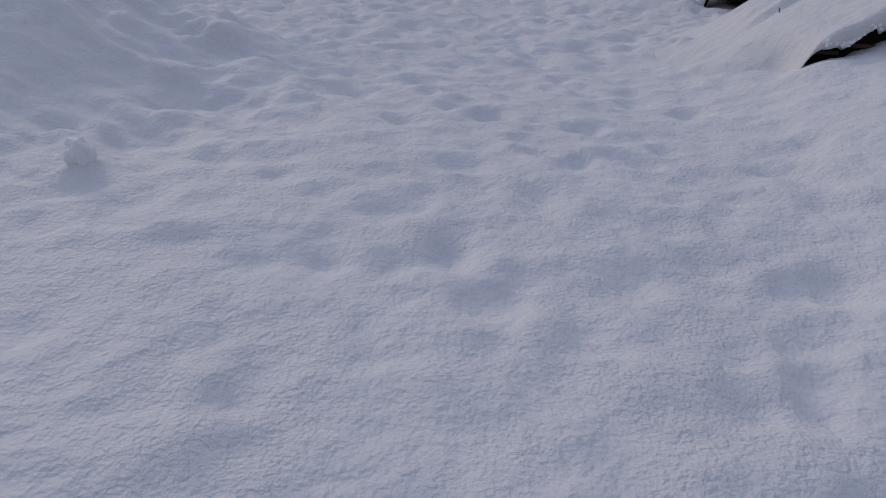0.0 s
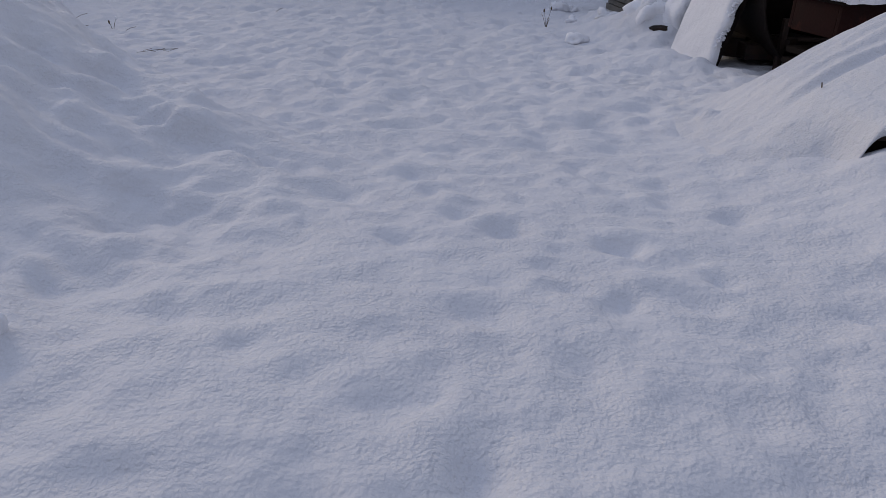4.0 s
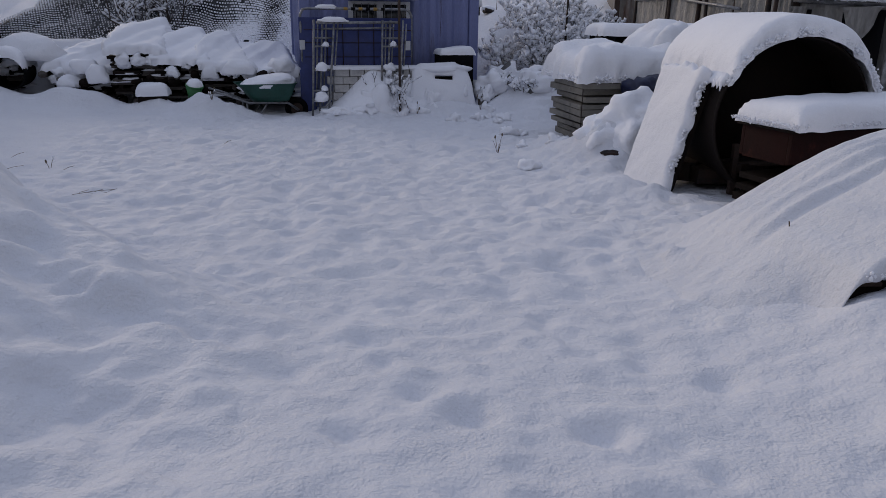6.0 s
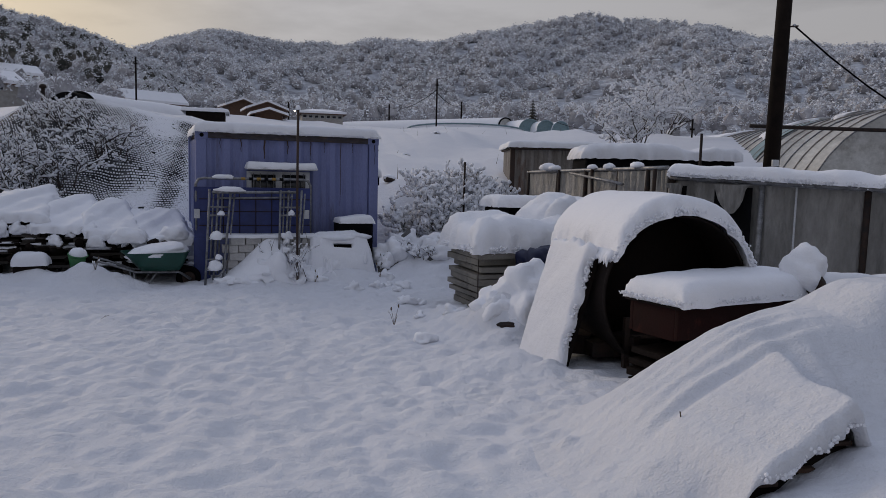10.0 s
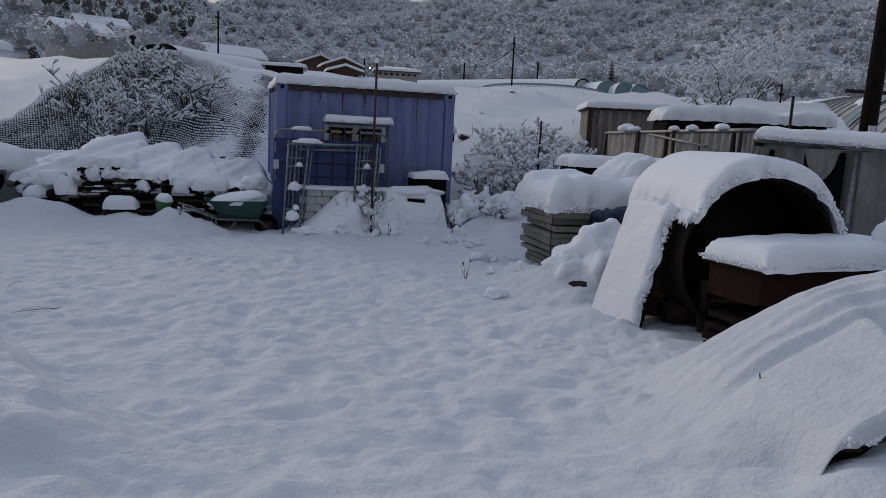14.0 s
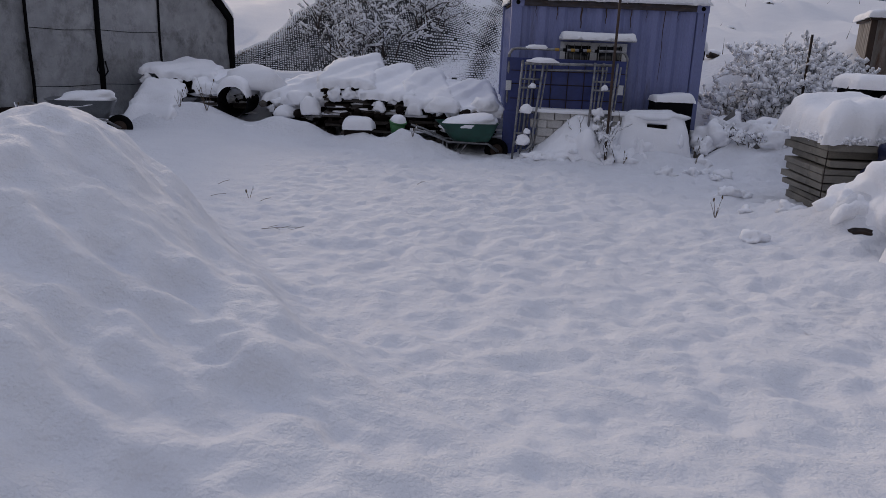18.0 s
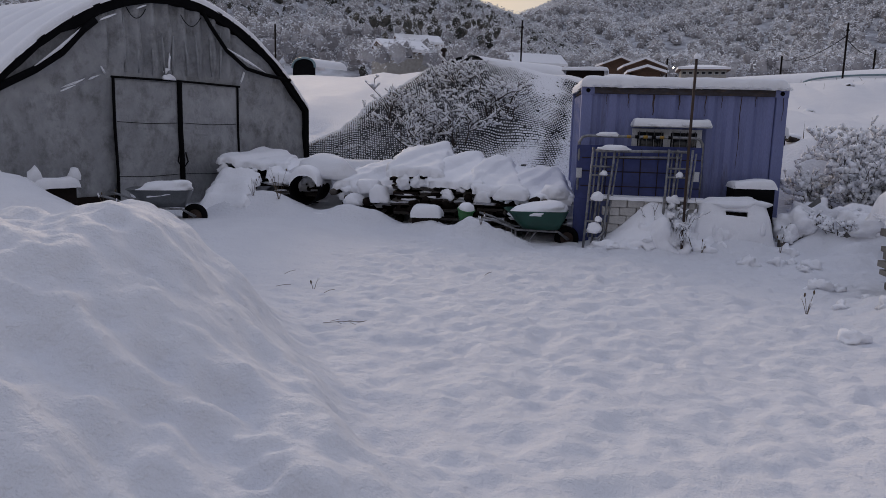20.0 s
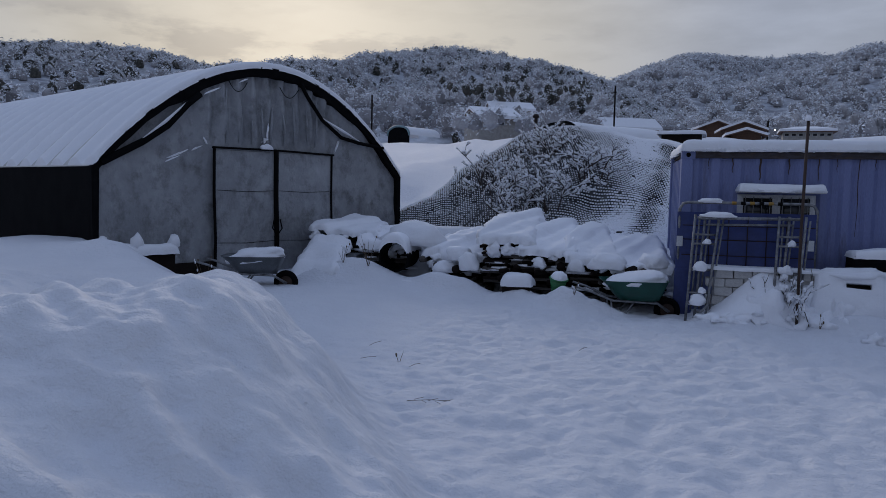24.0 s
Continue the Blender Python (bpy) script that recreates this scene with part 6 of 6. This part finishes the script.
for k, (x, y, h, st) in enumerate(((2.15, 15.3, 0.85, 8), (2.75, 15.2, 1.05, 8), (3.35, 15.4, 1.0, 8), (2.6, 16.2, 1.0, 7), (3.3, 16.4, 1.0, 7), (3.9, 16.2, 0.9, 7), (3.0, 14.8, 0.7, 8))):
    bare_plant("shrub", Matrix.Translation((x, y, gz(x, y))), branches(100 + k, h * 1.1, st + 2, 1.1, 4, 0.66, first=0.012), "bare shrub with every twig lined in snow", "shrub", 0.046, "shrubs beside the container")
for k, (x, y, h) in enumerate(((1.75, 13.4, 0.45), (2.2, 13.1, 0.4), (2.6, 13.6, 0.5))):
    bare_plant("shrub", Matrix.Translation((x, y, gz(x, y))), branches(140 + k, h, 6, 1.1, 2, 0.7, first=0.01), "low snow-laden bush beside the container", "shrub", 0.035, "shrubs beside the container")
st = thing("thin_stake", Matrix.Translation((3.05, 14.9, 0)), "thin dark stake among the shrubs", "stake")
part("shaft", tube([(0, 0, 0), (0.01, 0, 1.72)], 0.02, 6), DARK_STEEL, st)
bare_plant("fruit_tree", Matrix.Translation((11.6, 26.0, gz(11.6, 26.0))), branches(151, 2.5, 6, 1.25, 5, 0.66, first=0.03), "bare fruit tree thick with snow", "tree", 0.05)
bare_plant("fruit_tree", Matrix.Translation((14.8, 30.0, gz(14.8, 30.0))), branches(152, 2.5, 6, 1.25, 5, 0.66, first=0.028), "bare fruit tree thick with snow", "tree", 0.06)

# netted orchard bank behind the planks
def net_z(x, y):
    ridge = np.interp(x, (-11, -9, -7.8, -7.0, -6.0, -4.9, -3.9, -2.9, -1.8, -0.6), (1.2, 1.5, 2.05, 2.45, 2.85, 2.95, 2.9, 2.6, 2.25, 1.9))
    return base_height(x, y) * 0.25 + (ridge - 0.25 * base_height(x, 19.3)) * smooth(14.7, 19.6, y) ** 0.85 + 0.35 * smooth(14.6, 15.2, y) * smooth(19, 15, y) + 0.10 * fbm(x * 0.8, y * 0.8, 3, 51)


net = thing("bird_net", Matrix(), "dark bird net over shrubs, crusted with snow", "net")
NX, NY = np.meshgrid(np.arange(-9.2, -1.2, 0.052), np.arange(14.9, 20.2, 0.056), indexing="ij")
NZ = net_z(NX, NY)
inside = (NX + 8.6 - 0.50 * (NY - 14.9) + 0.25 * vnoise(NY * 1.3, NX * 0.8, 5)) > 0
full = 0.9 * fbm(NX * 0.75, NY * 0.6, 4, 77) + 0.02 + 0.85 * smooth(-4.6, -3.0, NX) - 1.2 * np.exp(-(((NX + 2.55) / 0.22) ** 2)) - 0.7 * np.exp(-(((NX + 5.4) / 1.3) ** 2)) + 0.8 * smooth(-7.4, -8.6, NX)
V, Fq = [], []
random.seed(9)
for i in range(NX.shape[0] - 1):
    for j in range(NX.shape[1] - 1):
        f = full[i, j]
        if not inside[i, j] or random.random() > 0.985 + 0.30 * min(0, f + 0.25):
            continue
        p0, pa, pb = np.array((NX[i, j], NY[i, j], NZ[i, j])), np.array((NX[i + 1, j], NY[i + 1, j], NZ[i + 1, j])), np.array((NX[i, j + 1], NY[i, j + 1], NZ[i, j + 1]))
        ea, eb = pa - p0, pb - p0
        wa, wb = min(1.04, 0.78 + 0.35 * f + random.uniform(-0.12, 0.12)), min(1.04, 0.60 + 0.45 * max(-0.3, f) + random.uniform(-0.08, 0.08))
        o = p0 + eb * random.uniform(-0.06, 0.06) + ea * (0.5 * (j % 2) + random.uniform(-0.06, 0.06))
        up = np.array((0, -0.008, 0.014))
        n = len(V)
        V += [o, o + ea * wa, o + ea * wa + eb * wb, o + eb * wb, o + ea * wa * 0.2 + eb * wb * 0.4 + up, o + ea * wa * 0.8 + eb * wb * 0.4 + up]
        Fq += [(n, n + 1, n + 5, n + 4), (n + 1, n + 2, n + 5), (n + 2, n + 3, n + 4, n + 5), (n + 3, n, n + 4)]
me = bpy.data.meshes.new("net_snow")
me.from_pydata([tuple(v) for v in V], [], Fq)
part("net_snow", me, SNOW, net, "snow held in the meshes", flat=True)
Pn = np.stack([NX, NY, np.where(inside, NZ - 0.03, base_height(NX, NY) - 0.3)], -1)
NETM = material("net_shade", (0.02, 0.02, 0.022), 0.9, second=(0.16, 0.163, 0.17), scale=2.2, contrast=(0.45, 0.7), bump=0.3, bump_scale=12)
part("net_cloth", grid_mesh("net_cloth", Pn), NETM, net, "dark net over dead growth")
for k, (x, y, h, st_, sp) in enumerate(((-4.75, 16.1, 2.6, 6, 1.0), (-5.7, 17.0, 2.1, 6, 0.9), (-3.9, 17.2, 2.1, 5, 0.9), (-5.1, 18.2, 1.9, 6, 0.9), (-6.9, 17.8, 1.2, 3, 0.8), (-4.6, 15.8, 1.3, 3, 0.9), (-5.9, 19.3, 0.9, 3, 0.8), (-4.8, 19.3, 1.0, 3, 0.8))):
    bare_plant("shrub", Matrix.Translation((x, y, float(net_z(np.array(x), np.array(y))) - 0.45)), branches(200 + k, h * 0.62, st_, sp, 4, 0.66, first=0.03), "tangled bare shrub under the bird net", "shrub", 0.027, "netted shrubs")
for x, y, z0, h in ((-5.75, 19.6, 2.2, 1.05), (-1.65, 16.9, 1.2, 1.15)):
    npole = thing("chimney_pipe", Matrix.Translation((x, y, z0)), "thin dark pipe with a small cap", "pipe", "pipes on the bank")
    part("pipe", tube([(0, 0, -0.6), (0, 0, h)], 0.045, 8), DARK_STEEL, npole)
    part("cap", lump_mesh(0.08, 0.08, 0.07, 3, 0.05, 2), DARK_STEEL, npole).matrix_basis = Matrix.Translation((0, 0, h))


# ---- far things: houses, tunnels, poles ----
def polar(az, r, el=None):
    """A place by degrees left of +y, metres out and, if given, degrees up from the eye."""
    x, y = -r * math.sin(radians(az)), r * math.cos(radians(az))
    return Vector((x, y, EYE_Z + r * math.tan(radians(el)) if el is not None else gz(x, y)))


def house(az, r, el_base, w, d, h, rise, yaw, wall, label, overhang=0.8, hip=False, windows=3):
    p = polar(az, r, el_base)
    t = thing("house", Matrix.Translation(p) @ Matrix.Rotation(radians(az + yaw), 4, "Z"), label, "house", "village houses")
    part("wall", box((-w / 2, -d / 2, -3), (w / 2, d / 2, h), 0.02), wall, t)
    a, b, ins = w / 2 + overhang, d / 2 + overhang, d / 2
    for name, mat, dz, th in (("roof", BROWN_WALL, 0.0, 0.10), ("snow_layer", SNOW, 0.10, 0.27)):
        bm = bmesh.new()
        if hip:
            lo = [bm.verts.new((x, y, h + dz)) for x, y in ((-a, -b), (a, -b), (a, b), (-a, b))]
            up = [bm.verts.new((x, y, h + dz + th)) for x, y in ((-a, -b), (a, -b), (a, b), (-a, b))]
            r0, r1 = bm.verts.new((-a + ins, 0, h + rise + dz + th)), bm.verts.new((a - ins, 0, h + rise + dz + th))
            bm.faces.new(lo[::-1])
            for i in range(4):
                bm.faces.new((lo[i], lo[(i + 1) % 4], up[(i + 1) % 4], up[i]))
            bm.faces.new((up[0], up[1], r1, r0))
            bm.faces.new((up[2], up[3], r0, r1))
            bm.faces.new((up[1], up[2], r1))
            bm.faces.new((up[3], up[0], r0))
        else:
            drop = rise * overhang / (d / 2)
            for sy in (-1, 1):
                add_box(bm, (-a, 0, 0), (a, 1, 1))
                bm.verts.ensure_lookup_table()
                for v in bm.verts[-8:]:
                    u, k = v.co.y, v.co.z
                    v.co = Vector((v.co.x, sy * (b * u + 0.002), h + rise - (rise + drop) * u + dz + th * k))
        part(name, bm, mat, t, "snow-covered roof" if mat is SNOW else "", flat=True)
    if not hip:
        for sx in (-1, 1):
            gb = bmesh.new()
            vs = [gb.verts.new(q) for q in ((sx * w / 2, -d / 2, h), (sx * w / 2, d / 2, h), (sx * w / 2, 0, h + rise * 0.99))]
            gb.faces.new(vs)
            part("gable", gb, wall, t, flat=True)
    for k in range(windows):
        x = -w / 2 + w * (k + 0.5) / windows
        q = min(0.55, 0.36 * w / windows)
        wnd = part("window", box((x - q, -d / 2 - 0.06, h * 0.35), (x + q, -d / 2 + 0.02, h * 0.8), 0.02), WHITE_PAINT, t)
        part("pane", box((x - 0.8 * q, -d / 2 - 0.08, h * 0.4), (x + 0.8 * q, -d / 2 - 0.065, h * 0.75)), GLASS_DARK, wnd)
    return t


house(10.75, 92, 4.25, 6.6, 3.6, 0.55, 1.05, 24, WHITE_BLOCK, "white house with a long snowy roof", 0.25, windows=2)
house(4.75, 104, 4.25, 3.6, 3.4, 0.85, 0.65, 104, BROWN_WALL, "brown house with a low gable roof", 0.6, windows=2)
house(2.95, 97, 3.95, 4.0, 4.0, 0.95, 0.75, 99, BROWN_WALL, "brown house with snow on its gable roof", 0.6, windows=2)
house(2.7, 88, 3.8, 3.0, 3.0, 0.5, 0.45, 96, BROWN_WALL, "low brown house with a gable roof", 0.6, windows=2)
house(-1.2, 100, 3.85, 5.2, 4, 0.75, 0.45, 5, HOUSE_WALL, "grey house with a shallow hipped roof", 0.45, True, windows=7)
house(20.6, 70, 4.5, 3.8, 3.5, 0.9, 0.8, 25, HOUSE_WALL, "small grey farmhouse among the trees", 0.3, windows=1)
house(19.4, 95, 5.4, 5, 4, 0.8, 0.9, 15, HOUSE_WALL, "pale house high on the slope", 0.3, windows=1)
light = thing("yard_lamp", Matrix.Translation(polar(0.75, 98, 4.55)), "tiny lit yard lamp", "lamp")
LAMP = bpy.data.materials.new("lamp_glow")
LAMP.use_nodes = True
LAMP.node_tree.nodes["Principled BSDF"].inputs["Emission Color"].default_value = (1.0, 0.9, 0.7, 1)
LAMP.node_tree.nodes["Principled BSDF"].inputs["Emission Strength"].default_value = 12.0
part("bulb", lump_mesh(0.09, 0.09, 0.09, 1, 0.0, 2, -1), LAMP, light)

long_roof = thing("polytunnel", Matrix(), "long low tunnel with a dark mouth under deep snow", "greenhouse", "far tunnels")
A0, A1 = polar(15.7, 40, 4.1), polar(7.9, 46, 3.45)
sag = np.linspace(0, 1, 14)
arc = np.linspace(0, math.pi, 15)
across = (A1 - A0).cross(Vector((0, 0, 1))).normalized()


def tunnel_back(h, w, ends, lift=0.0):
    rows = []
    for u in ends:
        c = A0.lerp(A1, float(u))
        rows.append([tuple(c + across * (w * math.cos(q)) + Vector((0, 0, -0.5 + (h + 0.5) * math.sin(q) ** 0.8 + lift * (1 + 0.4 * math.sin(9 * u + q))))) for q in arc])
    return grid_mesh("cover", np.array(rows))


part("cover", tunnel_back(0.62, 1.25, sag), BLACK, long_roof, "black film cover")
part("snow_layer", tunnel_back(0.66, 1.28, sag[1:], 0.06), SNOW, long_roof, "thick snow on the back")
mouth = [tuple(A0 + across * (1.25 * math.cos(q)) + Vector((0, 0, -0.5 + 1.12 * math.sin(q) ** 0.8))) for q in arc]
part("end_film", grid_mesh("end_film", np.array([[Vector(p).lerp(Vector((p[0], p[1], A0.z - 1.2)), k / 3) for k in range(4)] for p in mouth])), BLACK, long_roof, "dark end of the tunnel")
barn2 = thing("barn", Matrix.Translation(polar(6.75, 42, 3.42)) @ Matrix.Rotation(radians(5), 4, "Z"), "open shed, its shaded inside a dark block, with snow on its flat roof", "barn")
# solid near-black box stands in for the shade inside the open shed
part("wall", box((-1.0, -1.2, -2), (0.9, 1.2, 0.45), 0.03), DARK_WOOD, barn2)
snow_on(barn2, flat_surf((-1.2, -1.4, 0.45), (1, 0, 0), (0, 1, 0)), 2.3, 2.8, 0.18, 34, step=0.15)


def small_tunnel(az, r, el, w, h, length, yaw, film, label, snow=True):
    t = thing("polytunnel", Matrix.Translation(polar(az, r, el)) @ Matrix.Rotation(radians(az + yaw), 4, "Z"), label, "greenhouse", "far tunnels")
    a = np.linspace(0, math.pi, 17)
    X, Z = w / 2 * np.cos(a), h * np.sin(a) ** 0.8
    part("end_film", grid_mesh("end_film", np.array([[(x, 0, -2 + (z + 2) * k / 4) for k in range(5)] for x, z in zip(X, Z)])), film, t)
    part("hoop", tube([(x, -0.05, z) for x, z in zip(X, Z)], 0.09, 6), BLACK if film is TUNNEL_FILM else TEAL_FILM, t)
    part("cover", grid_mesh("cover", np.array([[(x, y, z + 0.05) for x, z in zip(X, Z)] for y in (0.1, length / 2, length)])), SNOW if snow else film, t)
    return t


small_tunnel(-15.2, 95, 3.5, 4.2, 1.6, 26, 62, TUNNEL_FILM, "far plastic tunnel with a snowy back")
small_tunnel(-17.0, 92, 3.45, 3.0, 1.5, 22, 30, TEAL_FILM, "far pale blue tunnel end")
small_tunnel(-18.2, 90, 3.45, 2.2, 1.35, 22, 20, TEAL_FILM, "far pale blue tunnel end")
small_tunnel(-19.3, 90, 3.45, 2.0, 1.25, 22, 20, TEAL_FILM, "far pale blue tunnel end")
small_tunnel(27.4, 62, 3.95, 2.3, 0.75, 4, -40, BLACK, "dark mouthed tunnel on the hillside")
small_tunnel(-12.2, 88, 3.4, 14, 0.9, 6, 2, SNOW, "long snow-covered tunnel in the fields")
for az, r, e0, e1 in ((11.57, 60, 4.4, 7.68), (-9.85, 62, 3.1, 7.2), (29.5, 70, 4.6, 6.9), (16.9, 80, 4.5, 6.2), (-11.8, 120, 3.5, 5.6), (-6.3, 120, 3.6, 5.3), (1.2, 110, 4.2, 5.2), (-28.3, 40, 3.2, 4.4)):
    q = polar(az, r, e0)
    t = thing("utility_pole", Matrix.Translation(q), "thin far utility pole", "utility pole", "far poles")
    part("pole", tube([(0, 0, -2), (0, 0, r * (math.tan(radians(e1)) - math.tan(radians(e0))))], 0.0011 * r, 7), DARK_WOOD, t)
    part("bracket", box((-0.12, -0.03, -0.05), (0.12, 0.03, 0.05)), DARK_WOOD, t).matrix_basis = Matrix.Translation((0, 0, r * (math.tan(radians(e1)) - math.tan(radians(e0))) - 0.5))
wires = thing("power_line", Matrix(), "thin wires sagging between far poles", "wire")
for a, b, s in (((-9.85, 62, 6.4), (-6.3, 120, 5.1), 0.8), ((-9.85, 62, 6.2), (-11.8, 120, 5.4), 0.6), ((-28.3, 40, 4.3), (-19.0, 90, 4.2), 0.7)):
    p, q = polar(*a), polar(*b)
    part("wire", tube([p.lerp(q, t) - Vector((0, 0, s * 4 * t * (1 - t))) for t in np.linspace(0, 1, 12)], 0.03, 4), BLACK, wires)

# woods at the foot of the hills and single frosted trees among the houses
def band(az0, az1, r, n, size, seed, el0, el1):
    g = np.random.default_rng(seed)
    az, rr, el = g.uniform(az0, az1, n), r * g.uniform(0.85, 1.2, n), g.uniform(el0, el1, n)
    return np.stack([-rr * np.sin(np.radians(az)), rr * np.cos(np.radians(az)), EYE_Z + rr * np.tan(np.radians(el))], -1), size * g.uniform(0.5, 1.2, n)


b1, q1 = band(12, 40, 120, 520, 1.5, 3, 4.6, 7.0)
b2, q2 = band(-45, 12, 190, 900, 2.2, 4, 3.9, 5.2)
b3, q3 = band(13, 24, 75, 90, 1.0, 5, 4.6, 5.6)
tagged(crowns("hillfoot_woods", np.concatenate([b1, b2, b3]), np.concatenate([q1, q2, q3]), TWIGS, 90, 0.11, 1.2), "frosted trees at the foot of the hills", "woods", kind="stuff")
b4, q4 = band(13.5, 24, 110, 130, 0.95, 6, 5.0, 8.0)
tagged(crowns("hillfoot_pines", b4, q4, PINE, 110, 0.10, 1.3), "dark pines with snow among the frosted trees", "woods", kind="stuff")
fir = thing("fir_tree", Matrix.Translation(polar(-17.2, 110, 3.7)), "small dark fir tree powdered with snow", "tree")
part("trunk", tube([(0, 0, -1), (0, 0, 4.2)], 0.12, 6, [0.16, 0.03]), BARK, fir)
bm = bmesh.new()
random.seed(4)
for k in range(10):
    z, r = 0.3 + k * 0.4, 1.25 * (1 - k / 10.5)
    for j in range(11):
        a = j * 0.571 + k
        tip = Vector((r * math.cos(a), r * math.sin(a), z - 0.25 * r))
        w = Vector((-math.sin(a), math.cos(a), 0)) * r * 0.22
        vs = [bm.verts.new(q) for q in (Vector((0, 0, z + 0.25)), tip * 0.7 + w + Vector((0, 0, z * 0.3)), tip, tip * 0.7 - w + Vector((0, 0, z * 0.3)))]
        bm.faces.new(vs)
part("crown", bm, PINE, fir, flat=True)

# ---- weeds and twigs in the snow ----
def weed(x, y, h, seed, label, stems=5):
    t = thing("dry_weed", Matrix.Translation((x, y, gz(x, y) - 0.03)), label, "weed", "dry weeds")
    random.seed(seed)
    for k in range(stems):
        a = random.uniform(0, 6.28)
        l = h * random.uniform(0.5, 1)
        tip = Vector((math.cos(a) * l * 0.35, math.sin(a) * l * 0.35, l))
        part("stalk", tube([(0, 0, 0), tip * 0.5 + Vector((0, 0, l * 0.08)), tip], 0.004, 5, [0.003, 0.0025, 0.0015]), DRY_STALK, t)
        part("seed_head", lump_mesh(0.009, 0.009, 0.02, k, 0.4, 2, -1), SNOW if k % 3 else DRY_STALK, t).matrix_basis = Matrix.Translation(tip)
    return t


weed(1.08, 9.25, 0.24, 1, "dry weed stalks poking from the snow")
weed(-6.05, 12.2, 0.5, 2, "frosted dry weed before the drum", 9)
weed(-6.45, 12.1, 0.35, 3, "dry weed with a bent stem")
weed(-2.75, 12.1, 0.22, 4, "small snow-tipped weed in the yard")
weed(1.25, 12.55, 0.28, 5, "snow-tipped stalk before the container", 3)
bare_plant("dry_weed", Matrix.Translation((0.10, 12.45, gz(0.10, 12.45))), branches(301, 0.85, 3, 0.3, 2, 0.7, first=0.008), "tall snow-caked weed against the iron pole", "weed", 0.03)
bare_plant("dry_weed", Matrix.Translation((-0.28, 12.55, gz(-0.28, 12.55))), branches(302, 0.6, 8, 0.8, 2, 0.7, first=0.01), "snow-caked dead plant before the container", "weed", 0.045)
weed(0.25, 12.3, 0.2, 8, "dry weed in the snow", 4)
weed(-3.45, 8.36, 0.14, 9, "single dry stalk in the snow", 2)
weed(-7.6, 10.3, 0.5, 12, "snow-caked stalks at the greenhouse", 6)
random.seed(6)
for x, y, l, a, side_n in ((-2.63, 7.30, 0.34, 10, 5), (-3.93, 8.75, 0.14, 60, 0), (-3.75, 8.3, 0.16, 5, 0), (-2.0, 9.6, 0.1, 50, 1), (-3.2, 8.2, 0.1, 30, 0)):
    t = thing("fallen_twig", fr(x, y, gz(x, y) + 0.02, a), "thin dry twig lying on the snow", "twig", "twigs on the snow")
    part("twig", tube([(-l / 2, 0, 0), (0, 0.01, 0.02), (l / 2, 0, 0.03)], 0.0022, 5), DRY_STALK, t)
    for k in range(side_n):
        p = -l / 2 + l * (k + 1) / (side_n + 1)
        part("side_twig", tube([(p, 0, 0.015), (p + 0.06, (-1) ** k * 0.07, 0.02)], 0.0018, 4), DRY_STALK, t)


# ---- small relief of the far field: stubble, clods, dark lumps ----
def stubble(n, seed):
    g = np.random.default_rng(seed)
    V, F = [], []
    for k in range(n):
        y = 17 + 40 * g.uniform() ** 1.6
        x = g.uniform(-2, 9) * (0.6 + y / 40)
        h = g.uniform(0.08, 0.35)
        z = gz(x, y) - 0.02
        tip = (x + g.normal(0, 0.08), y + g.normal(0, 0.05), z + h)
        i = len(V)
        V += [(x - 0.008, y, z), (x + 0.008, y, z), tip]
        F += [(i, i + 1, i + 2)]
    me = bpy.data.meshes.new("field_stubble")
    me.from_pydata(V, [], F)
    return tagged(part("field_stubble", me, DRY_STALK, flat=True), "dry stubble poking through the snowy field", "stubble", kind="stuff")


stubble(60, 5)
for k, (x, y, r) in enumerate(((2.62, 17.2, 0.17), (1.95, 17.6, 0.10), (3.3, 25.0, 0.10), (5.0, 29.0, 0.12))):
    t = thing("boulder", Matrix.Translation((x, y, gz(x, y))), "dark lump showing through the snowy bank", "stone", "clods on the bank")
    part("stone", lump_mesh(r * 1.2, r, r * 0.8, k + 50, 0.5, 3), DARK_STEEL, t)
    part("snow_layer", lump_mesh(r * 1.5, r * 1.2, r * 0.8, k + 60, 0.4, 3), SNOW, t).matrix_basis = Matrix.Translation((0, 0.08, r * 0.55))
for k, (x, y, r) in enumerate(((-1.25, 2.28, 0.05),)):
    t = thing("snow_clod", Matrix.Translation((x, y, gz(x, y))), "small clod of snow on the path", "snow clod")
    part("snow", lump_mesh(r * 0.9, r * 0.8, r * 1.2, 72, 0.5, 4), SNOW, t)
random.seed(91)
for k in range(14):
    x, y = random.uniform(1.25, 1.9), random.uniform(8.0, 10.6)
    if k > 6:
        x, y = random.uniform(-0.9, 1.6), random.uniform(11.6, 12.2)
    r = random.uniform(0.04, 0.10)
    t = thing("snow_clod", Matrix.Translation((x, y, gz(x, y) + 0.01)), "small clod of snow in the trodden yard", "snow clod", "snow clods in the yard")
    part("snow", lump_mesh(r * 1.2, r, r * 0.9, 300 + k, 0.95, 3), SNOW, t)
